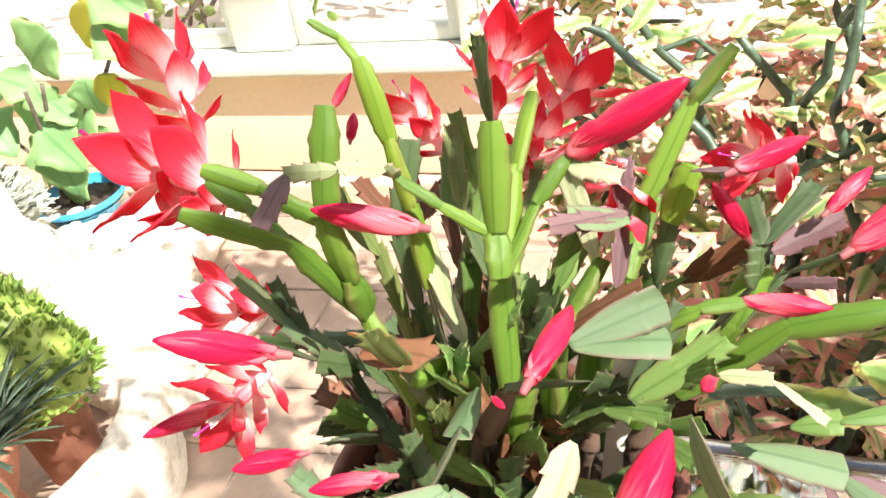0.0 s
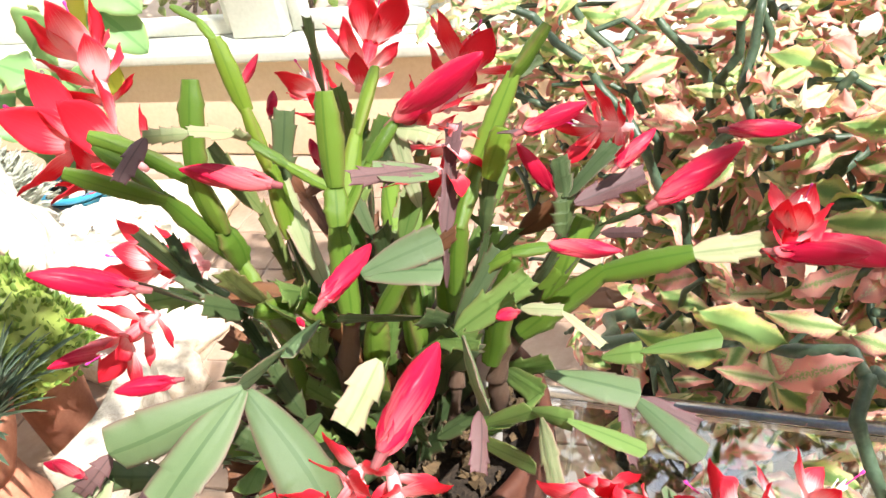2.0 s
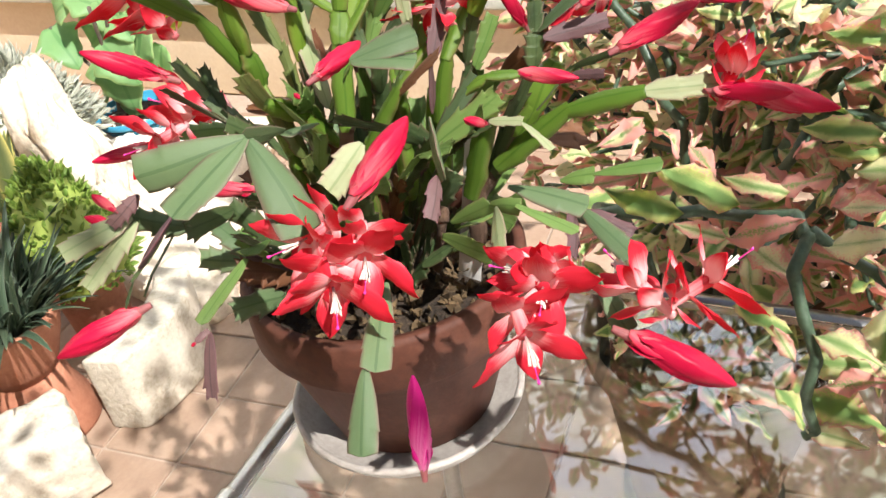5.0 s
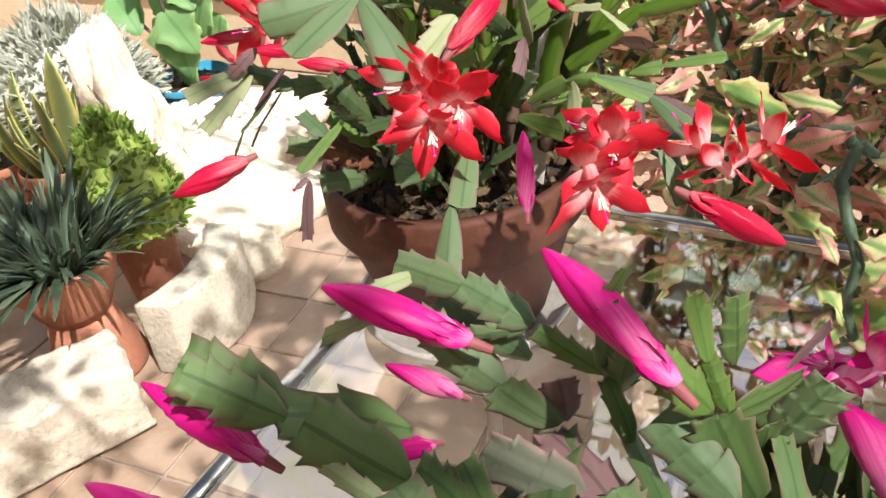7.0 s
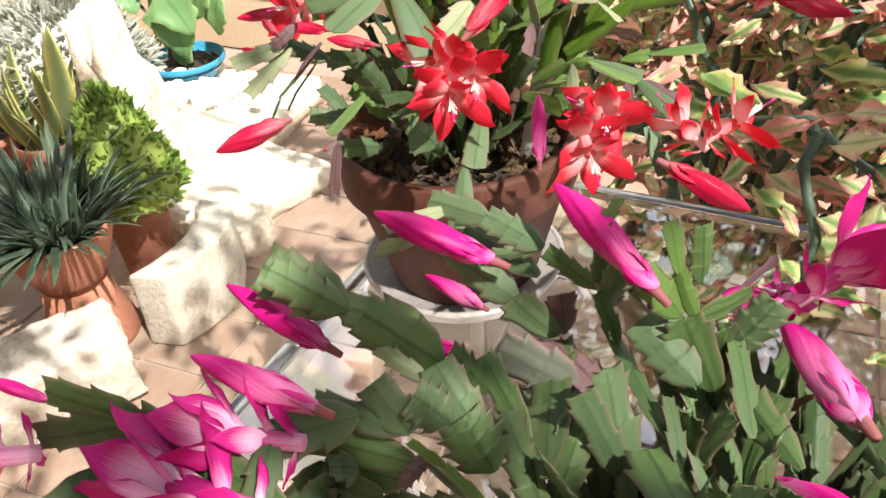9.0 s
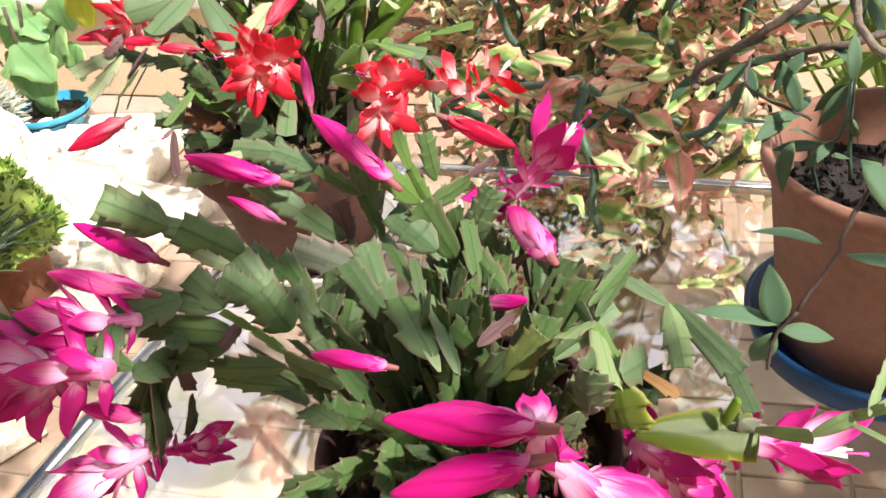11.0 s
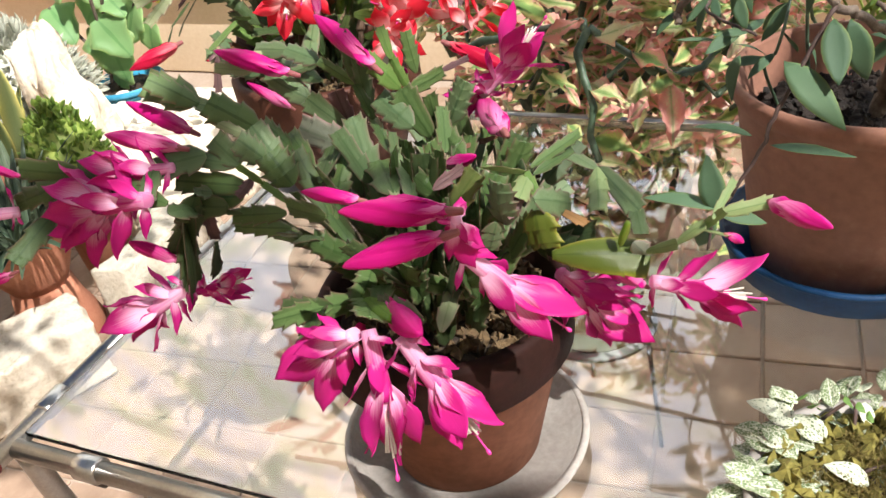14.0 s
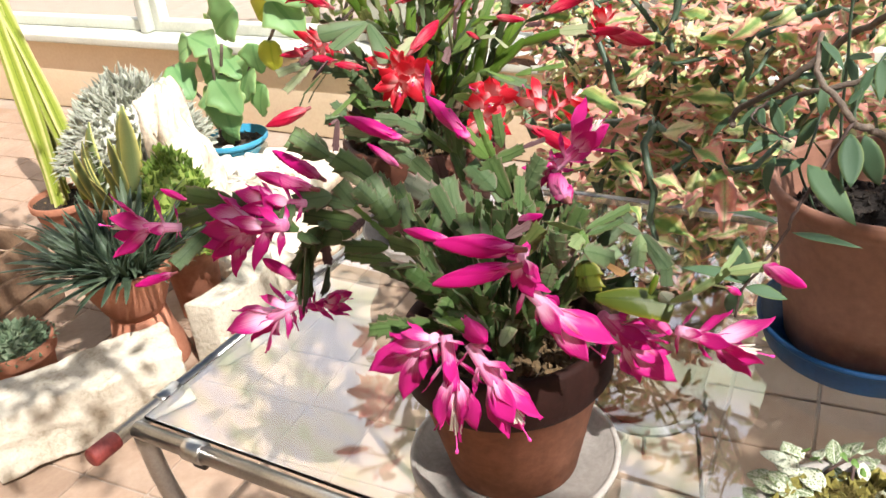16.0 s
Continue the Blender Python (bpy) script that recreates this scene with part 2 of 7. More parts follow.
SEGMENT = {
    "deep": leaf_material("segment_deep_green", (0.036, 0.075, 0.022), (0.15, 0.235, 0.080), (0.20, 0.12, 0.09), 0.36, 0.28),
    "fresh": leaf_material("segment_green", (0.075, 0.160, 0.020), (0.215, 0.350, 0.050), (0.20, 0.17, 0.06), 0.30, 0.42),
    "green": leaf_material("segment_olive", (0.035, 0.055, 0.006), (0.095, 0.128, 0.018), (0.26, 0.24, 0.03), 0.28, 0.16),
    "lime": leaf_material("segment_lime", (0.13, 0.235, 0.022), (0.28, 0.40, 0.05), (0.22, 0.22, 0.05), 0.38, 0.45),
    "old": leaf_material("segment_dull", (0.045, 0.075, 0.030), (0.10, 0.15, 0.055), (0.13, 0.07, 0.05)),
    "grey": leaf_material("segment_greyish", (0.075, 0.130, 0.055), (0.185, 0.265, 0.125), (0.22, 0.13, 0.11), 0.42),
    "pale": leaf_material("segment_pale", (0.26, 0.32, 0.15), (0.42, 0.45, 0.26), (0.34, 0.20, 0.17)),
    "purple": leaf_material("segment_purple", (0.075, 0.04, 0.045), (0.20, 0.115, 0.11), (0.16, 0.06, 0.07), 0.5, 0.15),
    "brown": leaf_material("segment_brown", (0.12, 0.045, 0.022), (0.24, 0.11, 0.05), (0.14, 0.06, 0.03), 0.5, 0.25),
    "orange": leaf_material("segment_orange", (0.45, 0.20, 0.07), (0.62, 0.40, 0.18), (0.35, 0.14, 0.05), 0.5, 0.3),
    "faded": leaf_material("segment_faded", (0.12, 0.135, 0.095), (0.24, 0.255, 0.19), (0.24, 0.12, 0.11), 0.5, 0.2),
    "bright": leaf_material("segment_bright", (0.095, 0.185, 0.040), (0.22, 0.34, 0.095), (0.20, 0.18, 0.07), 0.36, 0.36),
    "light": leaf_material("segment_light", (0.20, 0.29, 0.115), (0.34, 0.43, 0.19), (0.30, 0.24, 0.14), 0.42, 0.35),
    "olive": leaf_material("segment_brownish_olive", (0.095, 0.130, 0.035), (0.19, 0.235, 0.075), (0.24, 0.16, 0.06), 0.38, 0.3),
    "wood": WOODY_STEM,
}
SEGMENT["smooth"], SEGMENT["sleek"], SEGMENT["waxy"], SEGMENT["slim"] = SEGMENT["grey"], SEGMENT["bright"], SEGMENT["green"], SEGMENT["light"]
RED_PETAL = petal_material("red_petal", (0.68, 0.010, 0.030), (0.80, 0.045, 0.080), (0.95, 0.62, 0.62), 0.44, 0.13, 0.10)
PINK_PETAL = petal_material("magenta_petal", (0.55, 0.006, 0.19), (0.66, 0.030, 0.28), (0.92, 0.58, 0.76), 0.42, 0.07)
RED_BUD = petal_material("red_bud", (0.40, 0.004, 0.032), (0.50, 0.008, 0.046), (0.70, 0.16, 0.18), 0.18, 0.05)
PINK_BUD = petal_material("magenta_bud", (0.44, 0.002, 0.135), (0.56, 0.008, 0.20), (0.74, 0.22, 0.42), 0.22, 0.06)
CALYX = leaf_material("calyx", (0.30, 0.07, 0.09), (0.42, 0.16, 0.15), (0.2, 0.05, 0.05))
VARIEGATED = variegated_material("variegated_leaf", False)
VARIEGATED_MANY = variegated_material("variegated_leaves", True)
LANCE = leaf_material("lance_leaf", (0.038, 0.082, 0.045), (0.098, 0.175, 0.088), (0.17, 0.22, 0.07), 0.6, 0.20, rib=-0.35)
CLOVER = leaf_material("clover_leaf", (0.10, 0.22, 0.05), (0.22, 0.36, 0.09), (0.22, 0.36, 0.09))
GRASSY = leaf_material("grassy_leaf", (0.030, 0.060, 0.034), (0.13, 0.175, 0.10), (0.18, 0.22, 0.16), island=True)
GRASSY_ONE = leaf_material("grassy_blade", (0.035, 0.07, 0.045), (0.12, 0.17, 0.10), (0.18, 0.22, 0.16))
SILVER = leaf_material("silver_leaf", (0.24, 0.26, 0.20), (0.66, 0.67, 0.56), (0.70, 0.70, 0.62), 0.7, island=True)
SNAKE = leaf_material("snake_leaf", (0.10, 0.17, 0.06), (0.32, 0.37, 0.16), (0.95, 0.86, 0.28), rib=0.1, hem=2.6)
SUCCULENT = leaf_material("succulent_leaf", (0.075, 0.165, 0.028), (0.29, 0.42, 0.075), (0.36, 0.45, 0.10), island=True)
BROAD = leaf_material("broad_leaf", (0.14, 0.32, 0.12), (0.36, 0.56, 0.24), (0.44, 0.56, 0.22), glow=0.4)
YELLOWED = leaf_material("yellowed_leaf", (0.45, 0.50, 0.05), (0.62, 0.60, 0.10), (0.55, 0.5, 0.1), glow=0.4)
DUSTY = leaf_material("dusty_leaf", (0.10, 0.16, 0.09), (0.22, 0.30, 0.18), (0.26, 0.32, 0.20), 0.7, island=True)
HEDGE = leaf_material("hedge_leaf", (0.08, 0.16, 0.03), (0.30, 0.38, 0.08), (0.34, 0.40, 0.10), island=True, glow=0.4)


def nerve_material():
    """Green leaf with a net of white veins."""
    m, nt, b = nodes_of("veined_leaf")
    uv = nt.nodes.new("ShaderNodeUVMap")
    vo = nt.nodes.new("ShaderNodeTexVoronoi")
    vo.feature = "DISTANCE_TO_EDGE"
    vo.inputs["Scale"].default_value = 11.0
    nt.links.new(uv.outputs[0], vo.inputs["Vector"])
    across, along = uv_parts(nt)
    net = calc(nt, "LESS_THAN", vo.outputs["Distance"], calc(nt, "ADD", 0.05, calc(nt, "MULTIPLY", calc(nt, "POWER", rand_of(nt, False), 3.0), 0.24)))
    rib = calc(nt, "LESS_THAN", across, 0.07)
    col = mix(nt, calc(nt, "MAXIMUM", net, rib), (0.16, 0.23, 0.09), (0.78, 0.80, 0.64))
    nt.links.new(col, b.inputs["Base Color"])
    b.inputs["Roughness"].default_value = 0.6
    add_translucent(nt, b, col, 0.25)
    return m


NERVE = nerve_material()


def glass_material(name, tint=(1, 1, 1), rough=0.0, ior=1.45):
    m, nt, b = nodes_of(name)
    b.inputs["Base Color"].default_value = (*tint, 1)
    b.inputs["Transmission Weight"].default_value = 1.0
    b.inputs["Roughness"].default_value, b.inputs["IOR"].default_value = rough, ior
    return m


TABLE_GLASS = glass_material("table_glass", (0.95, 0.98, 0.96), 0.0, 1.75)
PANE_GLASS = glass_material("pane_glass")

# ---- mesh helpers ----
UP = Vector((0, 0, 1))


def smooth(me):
    me.polygons.foreach_set("use_smooth", [True] * len(me.polygons))
    return me


def mesh_of(name, verts, faces, material, uvs=None, soft=True):
    me = bpy.data.meshes.new(name)
    me.from_pydata([tuple(v) for v in verts], [], faces)
    if uvs is not None:
        layer = me.uv_layers.new(name="UVMap")
        idx = np.zeros(len(me.loops), dtype=np.int32)
        me.loops.foreach_get("vertex_index", idx)
        layer.data.foreach_set("uv", np.asarray(uvs, dtype=np.float32)[idx].ravel())
    me.materials.append(material)
    if soft:
        smooth(me)
    me.update()
    return me


def child(name, me, parent, m=None, label=""):
    ob = new(name, me)
    ob.parent = parent
    if m is not None:
        ob.matrix_basis = m
    if label:
        ob["label"] = label
    return ob


def thing(name, label, category, at=(0, 0, 0), group="", kind=""):
    e = new(name)
    e.empty_display_size = 0.05
    e.location = at
    return tagged(e, label, category, group, kind)


def bm_mesh(name, bm, material, soft=True):
    me = bpy.data.meshes.new(name)
    bm.normal_update()
    bm.to_mesh(me)
    bm.free()
    me.materials.append(material)
    if soft:
        smooth(me)
    return me


def lathe(name, profile, material, n=48, wobble=0.0):
    """Turns a profile of (radius, height) round z; a closed profile gives a wall with thickness."""
    verts, faces = [], []
    for k in range(n):
        a = 2 * math.pi * k / n
        for r, z in profile:
            w = 1 + wobble * noise.noise(Vector((math.cos(a), math.sin(a), z * 12)))
            verts.append((r * w * math.cos(a), r * w * math.sin(a), z))
    p = len(profile)
    for k in range(n):
        for i in range(p - 1):
            a, b = k * p + i, ((k + 1) % n) * p + i
            faces.append((a, b, b + 1, a + 1))
    return mesh_of(name, verts, faces, material)


def tube_data(points, radii, n=8):
    """A tapered tube along points; returns verts and faces."""
    pts = [Vector(p) for p in points]
    verts, faces = [], []
    side = None
    for i, p in enumerate(pts):
        d = (pts[min(i + 1, len(pts) - 1)] - pts[max(i - 1, 0)]).normalized()
        if side is None:
            side = d.cross(UP if abs(d.z) < 0.9 else Vector((1, 0, 0))).normalized()
        side = (side - d * side.dot(d)).normalized()
        other = d.cross(side)
        r = radii[i] if isinstance(radii, (list, tuple)) else radii
        for k in range(n):
            a = 2 * math.pi * k / n
            verts.append(p + (side * math.cos(a) + other * math.sin(a)) * r)
    for i in range(len(pts) - 1):
        for k in range(n):
            a, b = i * n + k, i * n + (k + 1) % n
            faces.append((a, b, b + n, a + n))
    faces += [tuple(range(n - 1, -1, -1)), tuple(range(len(verts) - n, len(verts)))]
    return verts, faces


def tube(name, points, radii, material, n=8):
    return mesh_of(name, *tube_data(points, radii, n), material)


def curve_points(points, steps=6):
    """Catmull-Rom through points."""
    p = [Vector(q) for q in points]
    p = [2 * p[0] - p[1], *p, 2 * p[-1] - p[-2]]
    out = []
    for i in range(1, len(p) - 2):
        for s in range(steps):
            t = s / steps
            out.append(0.5 * (2 * p[i] + (p[i + 1] - p[i - 1]) * t + (2 * p[i - 1] - 5 * p[i] + 4 * p[i + 1] - p[i + 2]) * t * t
                              + (3 * p[i] - p[i - 1] - 3 * p[i + 1] + p[i + 2]) * t ** 3))
    out.append(p[-2])
    return out


def box_bm(size, bevel=0.0, at=(0, 0, 0), segs=2):
    bm = bmesh.new()
    bmesh.ops.create_cube(bm, size=1.0)
    bmesh.ops.scale(bm, vec=size, verts=bm.verts)
    if bevel:
        bmesh.ops.bevel(bm, geom=bm.edges[:], offset=bevel, segments=segs, profile=0.6, affect="EDGES")
    bmesh.ops.translate(bm, vec=at, verts=bm.verts)
    return bm


def rough_block(name, size, material, seed, bevel=0.02, jag=0.012, bend=0.0, cuts=7):
    """A hewn stone: a bevelled block, cut finer and pushed about by noise."""
    bm = box_bm(size, bevel)
    bmesh.ops.subdivide_edges(bm, edges=[e for e in bm.edges if e.calc_length() > min(size) * 0.4], cuts=cuts, use_grid_fill=True)
    off = Vector((seed * 3.1, seed * 1.7, 0))
    for v in bm.verts:
        q = v.co + off
        v.co += noise.noise_vector(q * 9) * jag + noise.noise_vector(q * 26) * jag * 0.5 + noise.noise_vector(q * 70) * jag * 0.22
        v.co.x += bend * (1 - (2 * v.co.y / size[1]) ** 2)
    return bm_mesh(name, bm, material)


def frame_of(base, tip, normal, width=1.0, length=None, thick=None):
    """The pose that lays a template (along +y, face +z) from base to tip, its face towards normal."""
    base, tip = Vector(base), Vector(tip)
    y = tip - base
    size = y.length if length is None else length
    y.normalize()
    z = Vector(normal) - y * Vector(normal).dot(y)
    if z.length < 1e-3:
        z = y.orthogonal()
    z.normalize()
    x = y.cross(z)
    m = Matrix((x, y, z)).transposed().to_4x4()
    return Matrix.Translation(base) @ m @ Matrix.Diagonal((width, size, thick or width, 1))


def blade(name, outline, material, rows=10, bend=0.0, cup=0.0, wave=0.0, ridge=0.0, twist=0.0, thick=0.06, cols=4, horn=0.0):
    """A leaf or petal: length 1 along +y; outline(v) gives the half-width. Two skins, so it has thickness."""
    verts, uvs, faces = [], [], []
    steps = [i / rows for i in range(rows + 1)] if isinstance(rows, int) else list(rows)
    rows = len(steps) - 1
    for side in (1, -1):
        for v in steps:
            w = max(outline(v), 0.004)
            for j in range(cols + 1):
                s = -1 + 2 * j / cols
                z = bend * v * v + cup * s * s * w + wave * math.sin(v * 9 + s * 2.5) * abs(s) + 0.4 * wave * math.sin(v * 23 + s * 4) * s * s + ridge * (1 - abs(s)) ** 2
                z += side * thick * (1 - 0.85 * abs(s)) * (0.4 + 0.6 * math.sin(math.pi * min(max(v, 0.06), 0.95)))
                a = twist * v
                x = s * w
                verts.append((x * math.cos(a) - z * math.sin(a), v + horn * (abs(s) ** 2 - 0.3) * max(0.0, (v - 0.75) / 0.25) ** 2, x * math.sin(a) + z * math.cos(a)))
                uvs.append((0.5 + 0.5 * s, v))
    c, half = cols + 1, (rows + 1) * (cols + 1)
    for i in range(rows):
        for j in range(cols):
            a = i * c + j
            faces.append((a, a + 1, a + c + 1, a + c))
            b = a + half
            faces.append((b, b + c, b + c + 1, b + 1))
    rim = [j for j in range(c)] + [i * c + cols for i in range(1, rows + 1)] + [rows * c + j for j in range(cols - 1, -1, -1)] + [i * c for i in range(rows - 1, 0, -1)]
    for a, b in zip(rim, rim[1:] + rim[:1]):
        faces.append((b, a, a + half, b + half))
    return mesh_of(name, verts, faces, material, uvs)


def many(name, templates, poses, material, parent, label=""):
    """Copies of templates joined into one mesh of real geometry."""
    data = []
    for me in templates:
        co = np.zeros(len(me.vertices) * 3, dtype=np.float32)
        me.vertices.foreach_get("co", co)
        uv = np.zeros((len(me.vertices), 2), dtype=np.float32)
        for loop, l in zip(me.loops, me.uv_layers[0].data):
            uv[loop.vertex_index] = l.uv
        data.append((co.reshape(-1, 3), [tuple(p.vertices) for p in me.polygons], uv))
    V, Fc, U, off = [], [], [], 0
    for i, m in enumerate(poses):
        co, fs, uv = data[i % len(data)]
        a = np.array(m)
        V.append(co @ a[:3, :3].T + a[:3, 3])
        U.append(uv)
        Fc += [tuple(k + off for k in f) for f in fs]
        off += len(co)
    ob = child(name, mesh_of(name, np.concatenate(V).tolist(), Fc, material, np.concatenate(U)), parent, None, label)
    ob["kind"] = "stuff"
    return ob


def jitter(v, amount):
    return Vector(v) + Vector((random.uniform(-1, 1), random.uniform(-1, 1), random.uniform(-1, 1))) * amount


# ---- floor, walls, windows ----
TILE_SIZE, TILE_TURN = 0.182, radians(4.5)
floor = tagged(new("floor", bm_mesh("floor", box_bm((40, 40, 0.2), 0, (0, 0, -0.106)), GROUT, False)), "terracotta tiled patio floor with pale joints", "floor", kind="structure")


def tile_mesh(seed):
    bm = box_bm((TILE_SIZE - 0.006, TILE_SIZE - 0.006, 0.010), 0.0022, segs=1)
    return bm_mesh("tile", bm, TILE, False)


tile_meshes = [tile_mesh(0)]
tile_spots = []
for i in range(-26, 20):
    for j in range(-16, 14):
        x0, y0 = (i + 0.5) * TILE_SIZE + 0.17, (j + 0.5) * TILE_SIZE + 0.96
        x = x0 * math.cos(TILE_TURN) - (y0 - 0.96) * math.sin(TILE_TURN)
        y = 0.96 + (x0 - 0.17) * math.sin(TILE_TURN) + (y0 - 0.96) * math.cos(TILE_TURN)
        if y < 2.13 and x > -4.4:
            tile_spots.append((x, y))
near_tiles = sorted(tile_spots, key=lambda p: (p[0] + 0.75) ** 2 + (p[1] - 0.85) ** 2)

wall_north = thing("wall_north", "low cream plastered wall with a white window sill", "wall", kind="structure")
child("plaster", bm_mesh("plaster", box_bm((14, 0.22, 0.36), 0.006, (0, 2.31, 0.18)), PLASTER), wall_north)
child("sill", bm_mesh("sill", box_bm((14, 0.30, 0.04), 0.008, (0, 2.29, 0.38)), WHITE_PAINT), wall_north)
wall_south = tagged(new("wall_south", bm_mesh("wall_south", box_bm((14, 0.2, 3.0), 0, (0, -2.4, 1.5)), PLASTER)), "plain cream house wall behind the patio", "wall", kind="structure")
# unseen side walls, added to close the patio and block low skylight
for side, x in (("east", 5.0), ("west", -5.0)):
    tagged(new("wall_" + side, bm_mesh("wall_" + side, box_bm((0.2, 4.48, 3.0), 0, (x, -0.055, 1.5)), PLASTER)), "plain cream side wall of the patio", "wall", kind="structure")


def window(name, x0, x1):
    w = thing(name, "white framed window above the low wall", "window", kind="structure")
    z0, z1, y = 0.402, 2.3, 2.32
    for nm, size, at in (("bottom_rail", (x1 - x0, 0.06, 0.05), ((x0 + x1) / 2, y, z0 + 0.025)), ("top_rail", (x1 - x0, 0.06, 0.06), ((x0 + x1) / 2, y, z1 - 0.03)),
                         ("stile", (0.045, 0.062, z1 - z0), (x0 + 0.0225, y, (z0 + z1) / 2)), ("stile", (0.045, 0.062, z1 - z0), (x1 - 0.0225, y, (z0 + z1) / 2))):
        child(nm, bm_mesh(nm, box_bm(size, 0.005, at), WHITE_PAINT), w)
    pane = child("pane", bm_mesh("pane", box_bm((x1 - x0 - 0.09, 0.004, z1 - z0 - 0.1), 0, ((x0 + x1) / 2, y, (z0 + z1) / 2)), PANE_GLASS, False), w)
    pane.visible_shadow = False


for n, (a, b) in enumerate(((-4.2, -3.0), (-2.95, -1.70), (-1.50, -0.95), (-0.90, 0.3), (0.35, 1.6))):
    window(f"window_{n + 1}", a, b)
for n, (a, b) in enumerate(((-1.70, -1.50), (-0.95, -0.90), (0.30, 0.35), (-3.0, -2.95))):
    tagged(new("trim", bm_mesh("trim", box_bm((b - a - 0.002, 0.14, 1.92), 0.01, ((a + b) / 2, 2.31, 1.362)), WHITE_PAINT)), "white painted post between two windows", "trim", kind="structure")

# outside: ground, and a far panel made to glow as the bright distance
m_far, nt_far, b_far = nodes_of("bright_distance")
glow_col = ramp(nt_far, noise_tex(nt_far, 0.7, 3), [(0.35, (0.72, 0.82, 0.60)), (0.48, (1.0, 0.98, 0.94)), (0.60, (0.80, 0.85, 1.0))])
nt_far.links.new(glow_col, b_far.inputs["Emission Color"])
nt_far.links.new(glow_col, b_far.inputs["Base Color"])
# emission added here brightens the window view and the table glass reflections
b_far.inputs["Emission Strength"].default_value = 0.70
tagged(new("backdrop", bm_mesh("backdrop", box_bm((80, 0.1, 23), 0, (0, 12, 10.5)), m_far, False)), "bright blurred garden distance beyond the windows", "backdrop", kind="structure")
# ground and light hedge behind the panes
outside = tagged(new("ground", bm_mesh("ground", box_bm((60, 40, 0.1), 0, (0, 22.5, -0.06)), PLASTER, False)), "pale sunlit ground outside the windows", "ground", kind="structure")


def plain_leaf(v):
    return 0.24 * math.sin(math.pi * min(1, v ** 0.8)) ** 0.8


HEDGE_LEAF = blade("hedge_leaf", plain_leaf, HEDGE, 4, -0.15, thick=0.01, cols=2)


def hedge(x, y, rx, ry, h, n, seed):
    random.seed(seed)
    e = thing("hedge", "sunlit yellow-green garden hedge outside the window", "hedge", (x, y, 0), "garden hedges")
    stem_v, stem_f = [], []
    for k in range(9):
        p = Vector((random.uniform(-rx, rx) * 0.4, random.uniform(-ry, ry) * 0.4, 0))
        q = Vector((random.uniform(-rx, rx) * 0.8, random.uniform(-ry, ry) * 0.8, h * random.uniform(0.6, 0.95)))
        v, f = tube_data(curve_points([p, (p + q) / 2 + Vector((0.04, 0, 0.05)), q], 4), 0.012, 5)
        stem_f += [tuple(i + len(stem_v) for i in g) for g in f]
        stem_v += v
    child("stems", mesh_of("stems", stem_v, stem_f, BARK), e)
    poses = []
    for k in range(n):
        p = Vector((random.gauss(0, 0.5) * rx, random.gauss(0, 0.5) * ry, h * (0.08 + 0.95 * random.random() ** 0.8)))
        d = jitter((0, -0.3, 0.1), 1).normalized() * random.uniform(0.07, 0.13)
        poses.append(frame_of(p, p + d, jitter((0, -0.5, 0.8), 0.6), d.length))
    many("crown", [HEDGE_LEAF], poses, HEDGE, e)


hedge(-2.6, 3.6, 1.0, 0.4, 0.9, 700, 3)
hedge(-0.9, 4.4, 0.9, 0.5, 1.3, 900, 4)
hedge(0.7, 3.7, 1.1, 0.5, 1.6, 1100, 5)

# ---- table ----
TX0, TX1, TY0, TY1, TZ = -0.362, 0.372, -0.094, 0.514, 0.745
table = thing("glass_table", "tubular steel patio table with a clear glass top", "table", (0, 0, 0))
RT = 0.0085


def rail(points, label=""):
    return child("rail", tube("rail", points, RT, STEEL, 16), table, None, label)


rail([(TX0, TY0 - 0.045, TZ - 0.004), (TX0, TY1 + 0.03, TZ - 0.004)])
rail([(TX1, TY0 - 0.045, TZ - 0.004), (TX1, TY1 + 0.03, TZ - 0.004)])
rail([(TX0 + RT, TY0, TZ - 0.004), (TX1 - RT, TY0, TZ - 0.004)])
rail([(TX0 + RT, TY1, TZ - 0.004), (TX1 - RT, TY1, TZ - 0.004)])
for x, y, sx, sy in ((TX0, TY0, 1, 1), (TX1, TY0, -1, 1), (TX0, TY1, 1, -1), (TX1, TY1, -1, -1)):
    child("leg", tube("leg", curve_points([(x + 0.012 * sx, y + 0.002 * sy, TZ - 0.006), (x + 0.016 * sx, y + 0.01 * sy, TZ - 0.10), (x + 0.03 * sx, y + 0.05 * sy, TZ - 0.32), (x - 0.01 * sx, y - 0.01 * sy, 0.0)], 6), 0.0095, STEEL, 14), table)
for y in (TY0 + 0.05, TY0 + 0.30, TY0 + 0.52):
    child("collar", tube("collar", [(TX0, y - 0.014, TZ - 0.004), (TX0, y - 0.012, TZ - 0.004), (TX0, y + 0.012, TZ - 0.004), (TX0, y + 0.014, TZ - 0.004)], [0.009, 0.0105, 0.0105, 0.009], STEEL, 16), table)
for x in (TX0 + 0.085, TX1 - 0.085):
    child("clamp", tube("clamp", [(x - 0.012, TY0, TZ - 0.004), (x - 0.010, TY0, TZ - 0.004), (x + 0.010, TY0, TZ - 0.004), (x + 0.012, TY0, TZ - 0.004)], [0.009, 0.0108, 0.0108, 0.009], STEEL, 16), table)
    child("pad", bm_mesh("pad", box_bm((0.016, 0.012, 0.012), 0.002, (x, TY0 + 0.004, TZ - 0.018)), DARK_PLASTIC), table, None, "black rubber pad under the rail")
